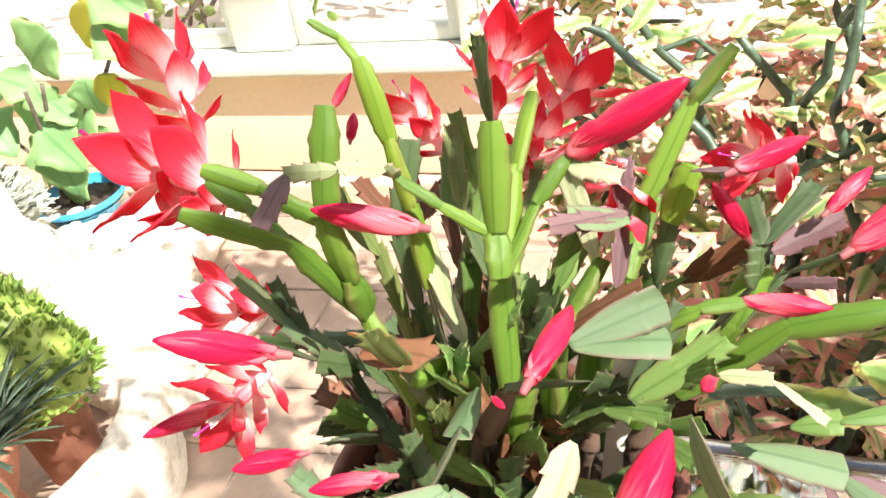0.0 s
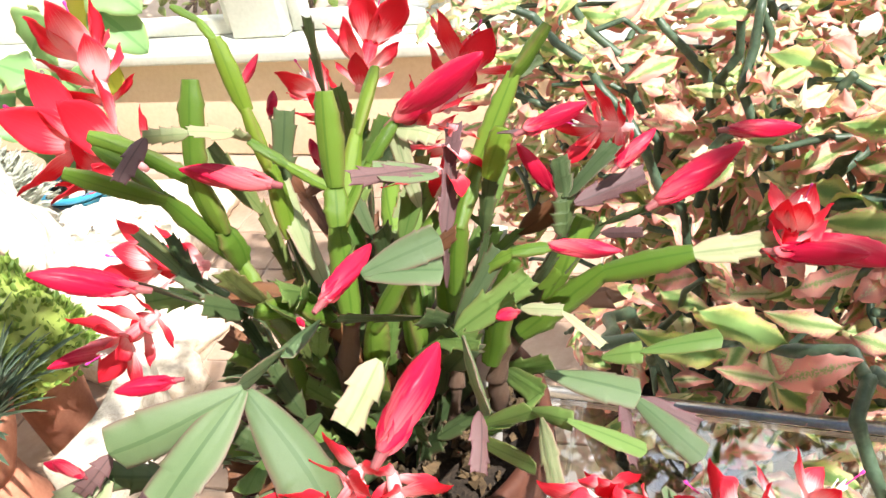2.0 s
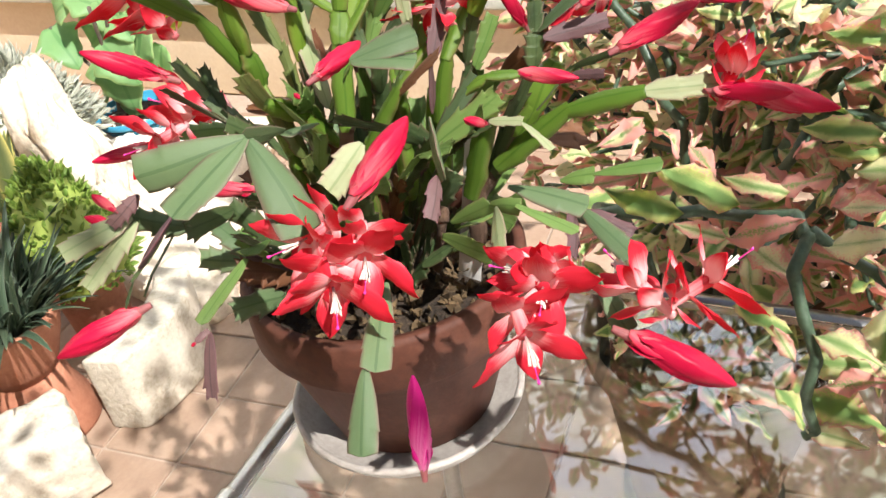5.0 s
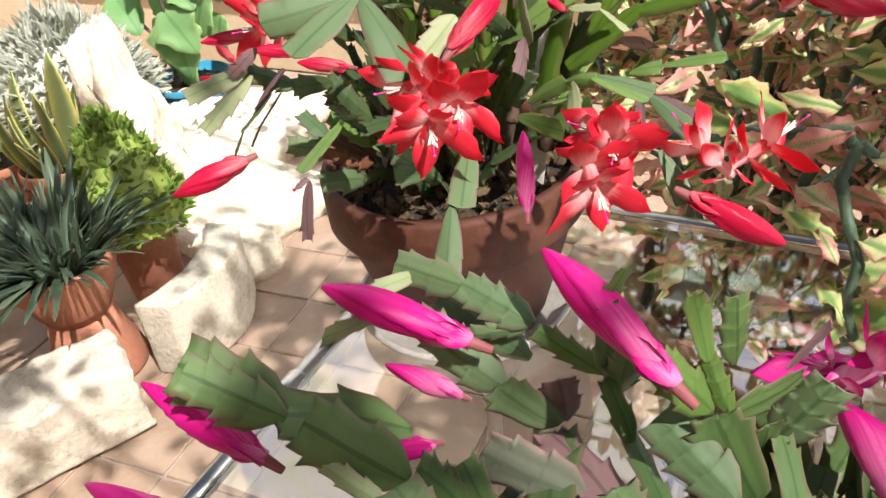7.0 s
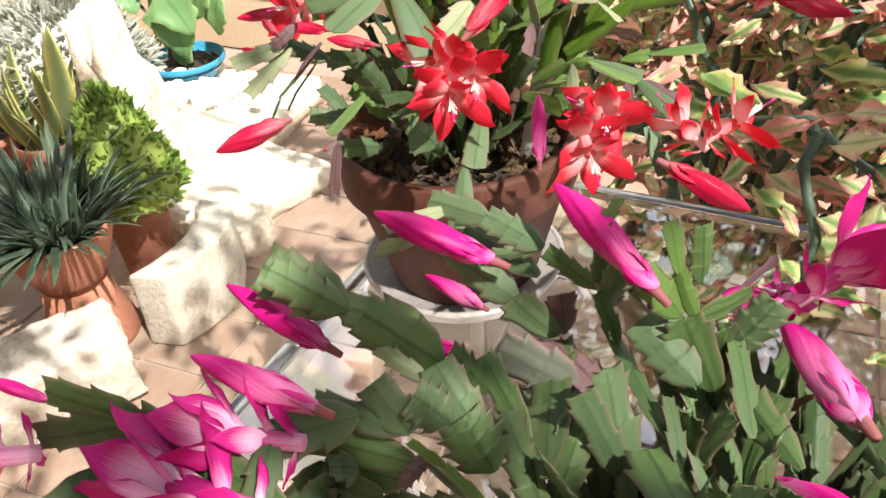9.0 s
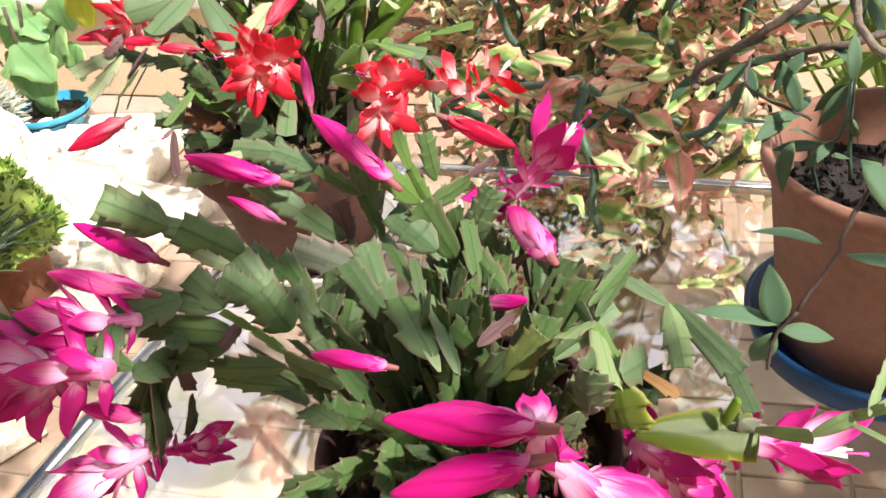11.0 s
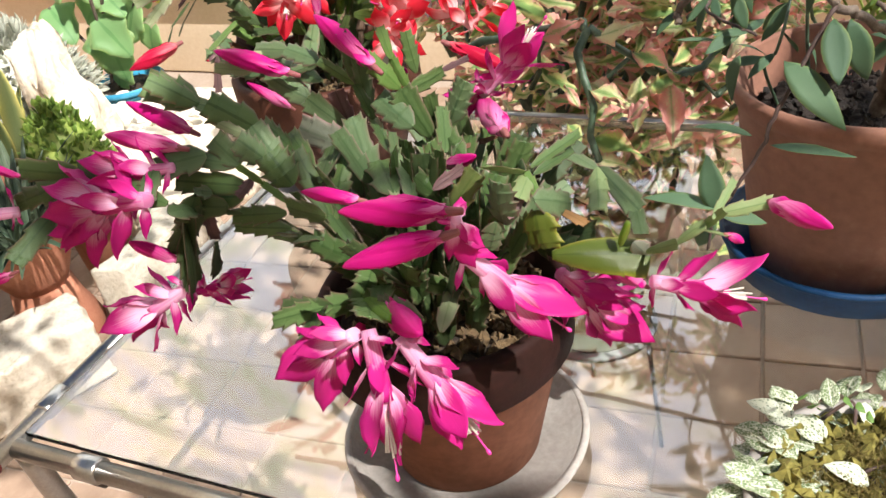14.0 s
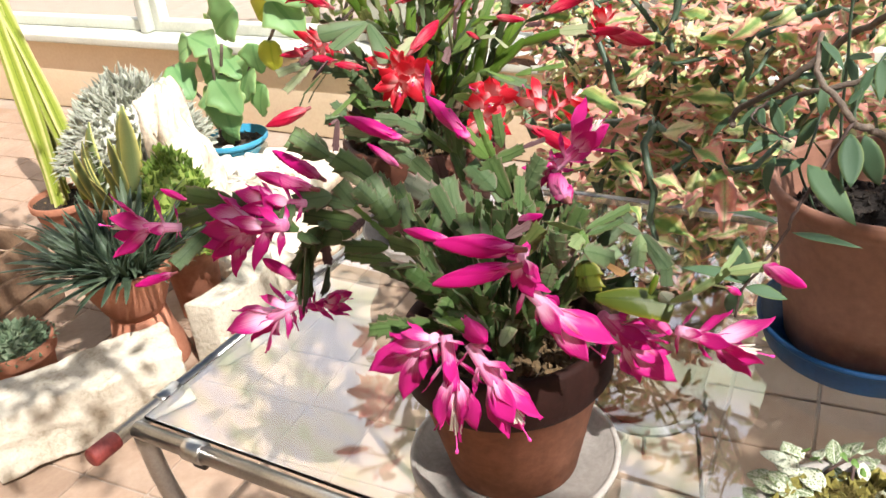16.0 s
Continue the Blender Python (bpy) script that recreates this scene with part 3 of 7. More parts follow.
child("end_cap", tube("end_cap", [(TX0, TY0 - 0.048, TZ - 0.004), (TX0, TY0 - 0.046, TZ - 0.004), (TX0, TY0 - 0.020, TZ - 0.004), (TX0, TY0 - 0.018, TZ - 0.004)], [0.0080, 0.0095, 0.0093, 0.0085], RED_TAPE, 16), table, None, "worn red tape round the tube end")
top = child("glass_top", bm_mesh("glass_top", box_bm((TX1 - TX0 - 0.02, TY1 - TY0 - 0.02, 0.005), 0.001, ((TX0 + TX1) / 2, (TY0 + TY1) / 2, TZ + 0.0025)), TABLE_GLASS, False), table, None, "clear glass pane")
top.visible_shadow = False
GLASS_Z = TZ + 0.005

# ---- pots and saucers ----
def pot_profile(r, h, base, lip_h, lip_out, wall=0.007):
    """Outer foot to lip, over the rim and down inside."""
    return [(0.0, 0.0), (base - 0.003, 0.0), (base, 0.003), (r - lip_out - 0.004, h - lip_h - 0.004), (r - lip_out, h - lip_h), (r - 0.002, h - lip_h + 0.003), (r, h - lip_h + 0.008),
            (r, h - 0.003), (r - 0.002, h), (r - wall + 0.001, h), (r - wall, h - 0.003), (r - wall - 0.004, h - lip_h), (base - 0.004, 0.012), (0.0, 0.012)]


def damp_rim(parent, r, h, lip, material, label, wall=0.007):
    """The lip of a clay pot; the magenta pot's is darkened for damp and shade."""
    return child("rim", lathe("rim", [(r - 0.0045, h - lip - 0.001), (r + 0.0006, h - lip + 0.006), (r + 0.0008, h - 0.003), (r - 0.0015, h + 0.0007), (r - wall, h + 0.0006), (r - wall - 0.0016, h - 0.006), (r - wall - 0.004, h - 0.024)], material, 64), parent, None, label)


def saucer(name, label, x, y, z, r, h, material):
    e = thing(name, label, "saucer", (x, y, z), "plant saucers")
    child("dish", lathe("dish", [(0, 0), (r * 0.90, 0), (r * 0.93, 0.002), (r, h - 0.003), (r, h), (r - 0.004, h), (r * 0.86, 0.006), (0, 0.005)], material, 56), e)
    child("rim", lathe("rim", [(r - 0.0036, h - 0.0004), (r - 0.0030, h + 0.0014), (r, h + 0.0018), (r + 0.0016, h), (r + 0.0014, h - 0.0025), (r + 0.0002, h - 0.003)], material, 56), e)
    return e


def soil_disc(parent, r, z, grains, material, seed, grain_mat=GRIT, size=0.006, shift=(0, 0, 0)):
    random.seed(seed)
    shift = Vector(shift)
    verts, faces, rings, n = [], [], 10, 36
    for i in range(rings + 1):
        for k in range(n):
            a, q = 2 * math.pi * k / n, r * i / rings
            p = Vector((q * math.cos(a), q * math.sin(a), 0))
            p.z = z + 0.006 * noise.noise(p * 40) + 0.003 * noise.noise(p * 120) + 0.004 * (1 - i / rings)
            verts.append(p + shift)
    for i in range(rings):
        for k in range(n):
            a, b = i * n + k, i * n + (k + 1) % n
            faces.append((a, b, b + n, a + n))
    soil = child("soil", mesh_of("soil", verts, faces, material), parent)
    gv, gf = [], []
    for g in range(grains):
        a, q = random.uniform(0, 6.283), (r - 0.006) * math.sqrt(random.random())
        c = Vector((q * math.cos(a), q * math.sin(a), z + 0.006)) + shift
        s = size * random.uniform(0.4, 1.15)
        rot = Euler((random.uniform(0, 3), random.uniform(0, 3), random.uniform(0, 3))).to_matrix()
        o = len(gv)
        for sx, sy, sz in ((1, 0, 0), (-1, 0, 0), (0, 0.7, 0), (0, -0.8, 0), (0.1, 0, 0.5), (0, 0.1, -0.6)):
            gv.append(c + rot @ Vector((sx * s, sy * s, sz * s)) + jitter((0, 0, 0), s * 0.2))
        gf += [tuple(o + i for i in f) for f in ((0, 2, 4), (2, 1, 4), (1, 3, 4), (3, 0, 4), (2, 0, 5), (1, 2, 5), (3, 1, 5), (0, 3, 5))]
    if grains:
        ob = child("gravel", mesh_of("gravel", gv, gf, grain_mat, None, False), parent)
        ob["kind"] = "stuff"
    return soil


# ---- holiday cactus parts ----
def fleshy_edge(wide, seed):
    """The edge of a round old stem piece: waisted at both ends, with a few blunt bumps."""
    rnd = random.Random(seed)
    lumps = [(rnd.uniform(0.12, 0.9), rnd.uniform(0.03, 0.09)) for k in range(3)]
    steps = (0, 0.04, 0.08, 0.13, 0.18, 0.23, 0.28, 0.34, 0.40, 0.46, 0.52, 0.58, 0.64, 0.70, 0.76, 0.82, 0.88, 0.93, 0.97, 1.0)
    return [(wide * (0.52 + 0.48 * math.sin(math.pi * min(0.96, 0.06 + 0.92 * v)) ** 0.55) + sum(size * math.exp(-((v - at) / 0.035) ** 2) for at, size in lumps), v, 0.0) for v in steps]


def segment_edge(teeth, claw, wide, tip, seed):
    """One edge of a flat segment, foot to end: rows of (half-width, how far along, how far the edge runs ahead of the middle)."""
    rnd = random.Random(seed)
    rows = [(0.10, 0.0, 0.0), (0.17, 0.05, 0.0), (0.27, 0.12, 0.0)]
    start, full = 0.12, 0.86
    for k in range(teeth):
        end = start + (full - 0.12) / teeth * rnd.uniform(0.88, 1.12)
        body = wide * (0.70 + 0.30 * math.sin(0.5 * math.pi * min(1.0, end / 0.62)))
        if end > 0.7:
            body *= 1 - 0.25 * tip * (end - 0.7) / 0.3
        point = claw * rnd.uniform(0.55, 1.25)
        d = end - start
        rows += [(body * 0.90, start + 0.30 * d, 0.0), (body * 0.98, start + 0.62 * d, 0.0), (body * 1.02 + 0.03 * point, start + 0.84 * d, 0.012 * point), (body * 1.05 + 0.10 * point, start + 0.95 * d, 0.055 * point),
                 (body * (0.94 - 0.06 * point), end, 0.0)]
        start = end
    body = wide * (1 - 0.30 * tip)
    rows += [(body, min(0.955, start + 0.05), 0.0), (body * 0.98, 0.965, 0.03 + 0.05 * claw), (body * 0.66, 0.985, 0.010), (0.10, 1.0, 0.0)]
    return rows


def sleek_edge(wide, seed):
    """The edge of a long smooth segment: widening to a cut-off end with a blunt notch or two near it."""
    rnd = random.Random(seed)
    rows = [(wide * (0.22 + 0.78 * math.sin(0.5 * math.pi * min(1.0, v / 0.78)) ** 0.9), v, 0.0) for v in (0, 0.06, 0.14, 0.24, 0.36, 0.48, 0.58)]
    k = rnd.uniform(0.62, 0.72)
    rows += [(wide * 0.97, k, 0.0), (wide * 1.05, k + 0.045, 0.02), (wide * 0.93, k + 0.06, 0.0), (wide * 1.0, 0.86, 0.0), (wide * 0.99, 0.945, 0.012), (wide * rnd.uniform(0.80, 0.90), 0.965, 0.0), (wide * 0.45, 0.985, 0.004), (0.08, 1.0, 0.0)]
    return rows


def segment_blade(name, material, teeth, claw, wide, tip, bend, cup, twist, thick, rib, seed, sleek=False, cols=8):
    """A stem segment: raised midrib between two swollen halves, clawed edges, cut-off end."""
    fleshy = thick > 0.2
    left, right = (sleek_edge(wide, seed), sleek_edge(wide, seed + 50)) if sleek else (fleshy_edge(wide, seed), fleshy_edge(wide, seed + 50)) if fleshy else (segment_edge(teeth, claw, wide, tip, seed), segment_edge(teeth, claw, wide, tip, seed + 50))
    rnd = random.Random(seed + 7)
    p1, p2 = rnd.uniform(0, 6), rnd.uniform(0, 6)
    verts, uvs, faces = [], [], []
    rows = len(left) - 1
    for side in (1, -1):
        for i in range(rows + 1):
            for j in range(cols + 1):
                q = -1 + 2 * j / cols
                e = math.copysign(abs(q) ** 0.8, q)
                w, v, ahead = (left if q < 0 else right)[i]
                mid = 0.5 * (left[i][1] + right[i][1])
                y = mid + (v + ahead - mid) * abs(e) ** 1.6
                x = e * w
                fade = math.sin(math.pi * min(max(mid, 0.07), 0.96)) ** 0.6
                skin = thick * (math.sqrt(max(0.0, 1 - e * e)) * (0.55 + 0.45 * fade) if fleshy else (1 - abs(e) ** 2.6) * fade) + 0.008 + rib * max(0.0, 1 - abs(e) / 0.24) * (0.4 + 0.6 * fade) - 0.35 * rib * max(0.0, 1 - abs(abs(e) - 0.34) / 0.2)
                z = bend * mid * mid + cup * e * e * w + 0.022 * math.sin(mid * 8 + p1 + e * 1.7) * abs(e) + 0.012 * math.sin(mid * 17 + p2) * abs(e) ** 3 + side * skin
                a = twist * mid
                verts.append((x * math.cos(a) - z * math.sin(a), y, x * math.sin(a) + z * math.cos(a)))
                uvs.append((0.5 + 0.5 * e, mid))
    c, half = cols + 1, (rows + 1) * (cols + 1)
    for i in range(rows):
        for j in range(cols):
            k = i * c + j
            faces.append((k, k + 1, k + c + 1, k + c))
            k += half
            faces.append((k, k + c, k + c + 1, k + 1))
    ring = [j for j in range(c)] + [i * c + cols for i in range(1, rows + 1)] + [rows * c + j for j in range(cols - 1, -1, -1)] + [i * c for i in range(rows - 1, 0, -1)]
    for k, m in zip(ring, ring[1:] + ring[:1]):
        faces.append((m, k, k + half, m + half))
    return mesh_of(name, verts, faces, material, uvs)


def segment_set(kind, material):
    out = []
    fleshy = kind in ("fresh", "lime")
    calm = 0.3 if fleshy else 0.85 if kind in ("grey", "pale") else 1.0
    for k, (teeth, tip, bend, cup, claw) in enumerate(((2, 0.5, -0.10, 0.12, 0.9), (3, 0.4, 0.06, -0.12, 0.8), (1, 0.6, -0.16, 0.18, 1.1), (2, 0.3, 0.10, 0.05, 0.6), (3, 0.7, -0.22, -0.2, 1.1), (2, 0.8, 0.12, 0.22, 1.0), (2, 0.5, -0.05, -0.1, 0.8))):
        if kind == "wood":
            pts = [(0.05 * math.sin(5 * i / 8 + k), i / 8, 0.05 * math.cos(4 * i / 8)) for i in range(9)]
            out.append(tube("trunk_segment", pts, [0.40 + 0.07 * math.sin(7 * i + k) for i in range(9)], material, 10))
        else:
            teeth = 1 if fleshy else teeth
            out.append(segment_blade("stem_segment", material, teeth, claw * calm, 0.44, tip, bend, cup, 0.22 * (k % 5 - 2), 0.36 if fleshy else 0.085, 0.05 if fleshy else 0.035 if kind in ("smooth", "sleek", "waxy", "slim") else 0.075, 10 * k + len(kind), kind in ("smooth", "sleek", "waxy", "slim")))
    return out


SEGMENTS = {k: segment_set(k, m) for k, m in SEGMENT.items()}
VIEW = Vector((0.25, -0.62, 0.62))


def stem(plant, kind, width, nodes, face=None):
    """A chain of flat stem segments from node to node."""
    pts = [Vector(n) for n in nodes]
    at = plant.location
    for a, b in zip(pts, pts[1:]):
        d = b - a
        # long runs are split into segments of natural length
        count = max(1, round(d.length / max(0.05, width * 2.6)))
        for k in range(count):
            p, q = a + d * (k / count), a + d * ((k + 1) / count)
            q = q + (q - p) * 0.06
            nrm = VIEW + Vector((random.gauss(0, 0.62), random.gauss(0, 0.4), random.gauss(0, 0.55)))
            nrm = Vector(face) if face else nrm
            me = random.choice(SEGMENTS[kind])
            broad = width * random.uniform(0.94, 1.1) * (1.22 if plant["tint"] == "magenta" else 1.12)
            child(me.name.split(".")[0], me, plant, frame_of(p - at, q - at, nrm, broad, None, broad * 0.8))


def petal_outline(width, tip):
    def f(v):
        near = min(1.0, (1.0 - v) / tip)
        return width * (0.80 * math.sin(0.5 * math.pi * near) ** 0.85 + 0.20 * near) * math.sin(0.5 * math.pi * min(1.0, (v + 0.07) / 0.5)) ** 0.7
    return f


def petal_set(material, slim, blunt=1.0):
    return [blade("petal", petal_outline(w * slim, tip * blunt), material, 12, b, c, 0.034, 0.0, tw, 0.006, 6)
            for w, tip, b, c, tw in ((0.23, 0.52, 0.16, 0.30, 0.15), (0.21, 0.60, 0.05, 0.42, -0.2), (0.24, 0.48, 0.30, 0.18, 0.22), (0.27, 0.5, -0.06, -0.75, -0.1))]


def bud_mesh(name, material, swell, twist):
    """A closed bud: overlapping petals wound into a spindle, pointing along +y."""
    verts, faces, uvs, rows, n = [], [], [], 22, 40
    for i in range(rows + 1):
        v = i / rows
        r = 0.132 * math.sin(math.pi * min(1, (v * 0.93 + 0.06) ** swell)) ** 0.80 + 0.006
        for k in range(n):
            a = 2 * math.pi * k / n
            fold = ((k / n * 4 + v * twist) % 1.0)
            q = r * (0.84 + 0.24 * fold ** 2.2 + 0.04 * math.sin(a + v * 3))
            verts.append((q * math.cos(a), v, q * math.sin(a)))
            uvs.append((0.5 + 0.5 * abs(fold - 0.35), 0.22 + 0.65 * v))
    for i in range(rows):
        for k in range(n):
            a, b = i * n + k, i * n + (k + 1) % n
            faces.append((a, a + n, b + n, b))
    faces += [tuple(range(n)), tuple(range(len(verts) - 1, len(verts) - n - 1, -1))]
    return mesh_of(name, verts, faces, material, uvs)


def tube_part(name, material, r0, r1, r2):
    verts, faces, uvs, rows, n = [], [], [], 8, 12
    for i in range(rows + 1):
        v = i / rows
        r = r0 * (1 - v) + r2 * v + (r1 - (r0 + r2) / 2) * math.sin(math.pi * v)
        for k in range(n):
            a = 2 * math.pi * k / n
            verts.append((r * math.cos(a), v, r * math.sin(a)))
            uvs.append((0.5 + 0.3 * math.sin(3 * a), v * 0.4 + 0.15))
    for i in range(rows):
        for k in range(n):
            a, b = i * n + k, i * n + (k + 1) % n
            faces.append((a, a + n, b + n, b))
    faces += [tuple(range(n)), tuple(range(len(verts) - 1, len(verts) - n - 1, -1))]
    return mesh_of(name, verts, faces, material, uvs)


def stamen_mesh():
    random.seed(7)
    V, Fc = [], []
    for k in range(14):
        a, s = random.uniform(0, 6.28), random.uniform(0.01, 0.05)
        v, f = tube_data([(0, 0, 0), (s * math.cos(a) * 0.7, 0.5, s * math.sin(a) * 0.7), (s * math.cos(a) * 1.6, random.uniform(0.85, 1.0), s * math.sin(a) * 1.6 + 0.04)], [0.006, 0.006, 0.011], 4)
        Fc += [tuple(i + len(V) for i in g) for g in f]
        V += v
    return mesh_of("stamen_tuft", V, Fc, STAMEN)


PETALS = {"red": petal_set(RED_PETAL, 1.36), "magenta": petal_set(PINK_PETAL, 1.14)}
BUD_PETALS = {"red": petal_set(RED_BUD, 1.0)[3], "magenta": petal_set(PINK_BUD, 1.0)[3]}
BUDS = {"red": [bud_mesh("bud", RED_BUD, 1.0, 0.9), bud_mesh("bud", RED_BUD, 1.15, 0.6), bud_mesh("bud", RED_BUD, 0.9, 1.2)],
        "magenta": [bud_mesh("bud", PINK_BUD, 1.15, 0.9), bud_mesh("bud", PINK_BUD, 1.3, 0.6), bud_mesh("bud", PINK_BUD, 1.0, 1.2)]}
TUBES = {"red": tube_part("flower", RED_PETAL, 0.06, 0.075, 0.085), "magenta": tube_part("flower", PINK_PETAL, 0.06, 0.075, 0.085)}
CALYX_ME = tube_part("calyx", CALYX, 0.55, 0.75, 0.85)
STAMENS = stamen_mesh()
STYLE = tube("style", [(0, 0, 0), (0.01, 0.6, 0.02), (0.02, 0.93, 0.05), (0.022, 0.96, 0.054), (0.024, 1.0, 0.06), (0.024, 1.02, 0.062)], [0.008, 0.008, 0.009, 0.02, 0.02, 0.006], STIGMA, 7)


def bud(plant, base, tip):
    """A closed flower bud with its stubby base."""
    tint = plant["tint"]
    base, tip = Vector(base) - plant.location, Vector(tip) - plant.location
    size = (tip - base).length
    side = jitter((0, 0, 1), 0.8)
    fat = size * random.uniform(0.92, 1.12) * (1.0 if tint == "red" else 0.86) if size > 0.02 else size * 1.5
    b = child("bud", random.choice(BUDS[tint]), plant, frame_of(base, tip, side, fat, size))
    child("calyx", CALYX_ME, b, Matrix.LocRotScale((0, -0.11, 0), None, (0.058, 0.20, 0.058)))
    for k in range(4):
        a = k * 1.7 + random.uniform(0, 0.7)
        m = Matrix.Rotation(a, 4, "Y") @ Matrix.Translation((0, 0.03 + 0.05 * (k % 2), 0.060)) @ Matrix.Rotation(random.uniform(-0.20, -0.05) if k else 0.10, 4, "X") @ Matrix.Diagonal((0.46, random.uniform(0.26, 0.62), 0.25, 1))
        child("petal", BUD_PETALS[tint], b, m)


STRETCH = Matrix.Diagonal((1, 1 / 0.55, 1, 1))       # undoes the tube's squat scale


def flower(plant, base, tip, spread=None):
    """A flower: a tube with short petals spread behind and longer ones laid forward round the mouth."""
    tint = plant["tint"]
    base, tip = Vector(base) - plant.location, Vector(tip) - plant.location
    size = (tip - base).length
    size = 0.074 if size > 0.075 else min(max(size, 0.038), 0.058 if tint == "red" else 0.062)
    wide = spread or (random.uniform(0.62, 0.95) if tint == "red" else random.uniform(0.28, 0.50))
    if tint == "red" and not spread and tip.z > base.z + 0.012:
        wide *= 0.5         # flowers that point upwards are still half closed
    tip = base + (tip - base).normalized() * size
    f = child("flower", TUBES[tint], plant, frame_of(base, tip, jitter((0, -0.3, 1), 0.4), size, size * 0.55))
    turn = random.uniform(0, 6.28)
    # place along the tube, how many, how far spread, length
    tiers = ((0.10, 3, 1.35, 0.33), (0.45, 4, 1.05, 0.45), (0.95, 5, 0.72, 0.54)) if tint == "red" else ((0.08, 3, 2.4, 0.26), (0.42, 4, 1.5, 0.38), (0.80, 6, 0.40, 0.66))
    for y, n, lean, length in tiers:
        for k in range(n):
            a = turn + k * 2 * math.pi / n + random.gauss(0, 0.16)
            ln = length * random.uniform(0.85, 1.15) * (1.0 if tint == "red" else 0.80)
            tilt = lean * wide + random.gauss(0, 0.12)
            m = STRETCH @ Matrix.Rotation(a, 4, "Y") @ Matrix.Translation((0, y * 0.55, 0.045)) @ Matrix.Rotation(tilt, 4, "X") @ Matrix.Diagonal((ln * 1.02, ln, ln, 1))
            child("petal", random.choice(PETALS[tint][:3]), f, m)
        turn += 0.6
    child("stamen_tuft", STAMENS, f, Matrix.LocRotScale((0, 0.9, 0), None, (0.9, 0.85, 0.9)))
    child("style", STYLE, f, Matrix.LocRotScale((0, 0.9, 0), None, (0.9, 1.15, 0.9)))


def cactus_plant(name, label, tint, x, y, r, h, base, z, top_mat, body_mat, seed):
    e = thing(name, label, "potted cactus", (x, y, z), "holiday cacti")
    e["tint"] = tint
    child("pot", lathe("pot", pot_profile(r, h, base, 0.042, 0.005), body_mat, 64), e)
    damp_rim(e, r, h, 0.042, top_mat, "damp rim, its clay darkened further for shade" if tint == "magenta" else "brown clay rim")
    soil_disc(e, r - 0.009, h - 0.022, 520, SOIL, seed)
    return e


saucer("red_cactus_saucer", "pale grey plastic saucer on the glass table", -0.274, 0.34, GLASS_Z, 0.088, 0.016, GREY_PLASTIC)
red = cactus_plant("red_holiday_cactus", "red flowering holiday cactus in a brown clay pot on a saucer", "red", -0.272, 0.34, 0.0975, 0.134, 0.064, GLASS_Z + 0.0055, TERRACOTTA_MID, TERRACOTTA_MID, 11)
random.seed(21)
stem(red, "fresh", 0.0105, [(-0.290, 0.300, 0.944), (-0.286, 0.293, 0.988), (-0.308, 0.309, 1.024), (-0.325, 0.294, 1.070), (-0.351, 0.273, 1.096)])
stem(red, "fresh", 0.0125, [(-0.308, 0.309, 1.024), (-0.308, 0.305, 1.046), (-0.312, 0.304, 1.076), (-0.310, 0.320, 1.115)])
stem(red, "fresh", 0.009, [(-0.314, 0.303, 1.076), (-0.336, 0.303, 1.090), (-0.357, 0.299, 1.100)])
stem(red, "fresh", 0.008, [(-0.325, 0.294, 1.070), (-0.341, 0.297, 1.085), (-0.356, 0.297, 1.096)])
stem(red, "old", 0.009, [(-0.278, 0.314, 0.937), (-0.272, 0.306, 0.995), (-0.276, 0.310, 1.041)])
stem(red, "lime", 0.0095, [(-0.276, 0.310, 1.041), (-0.281, 0.317, 1.073), (-0.286, 0.322, 1.101), (-0.294, 0.327, 1.132)])
stem(red, "fresh", 0.004, [(-0.294, 0.327, 1.132), (-0.302, 0.330, 1.141), (-0.312, 0.329, 1.148)])
stem(red, "pale", 0.007, [(-0.279, 0.307, 1.094), (-0.279, 0.299, 1.102), (-0.290, 0.286, 1.109), (-0.307, 0.279, 1.111)])
stem(red, "purple", 0.008, [(-0.307, 0.279, 1.111), (-0.309, 0.259, 1.103)])
stem(red, "fresh", 0.005, [(-0.279, 0.307, 1.094), (-0.263, 0.307, 1.082), (-0.246, 0.307, 1.071)])
stem(red, "wood", 0.01, [(-0.279, 0.320, 0.909), (-0.258, 0.296, 0.972), (-0.238, 0.283, 1.014)])
stem(red, "fresh", 0.0115, [(-0.238, 0.283, 1.014), (-0.241, 0.298, 1.056), (-0.243, 0.308, 1.071), (-0.244, 0.321, 1.108)])
stem(red, "old", 0.01, [(-0.244, 0.321, 1.108), (-0.246, 0.329, 1.138)])
stem(red, "lime", 0.009, [(-0.240, 0.298, 1.054), (-0.240, 0.332, 1.083), (-0.239, 0.360, 1.102)])
stem(red, "fresh", 0.006, [(-0.240, 0.299, 1.055), (-0.230, 0.319, 1.077), (-0.220, 0.332, 1.089)])
stem(red, "smooth", 0.013, [(-0.204, 0.248, 1.071), (-0.179, 0.264, 1.077)])
stem(red, "smooth", 0.013, [(-0.203, 0.248, 1.070), (-0.176, 0.255, 1.070)])
stem(red, "pale", 0.013, [(-0.265, 0.305, 1.026), (-0.281, 0.322, 1.061)])
stem(red, "pale", 0.012, [(-0.265, 0.309, 1.013), (-0.279, 0.322, 1.041)])
stem(red, "smooth", 0.01, [(-0.194, 0.310, 1.077), (-0.209, 0.286, 1.091)])
stem(red, "purple", 0.008, [(-0.195, 0.312, 1.079), (-0.211, 0.276, 1.096)])
stem(red, "pale", 0.01, [(-0.208, 0.315, 1.057), (-0.220, 0.331, 1.087), (-0.200, 0.328, 1.087)])
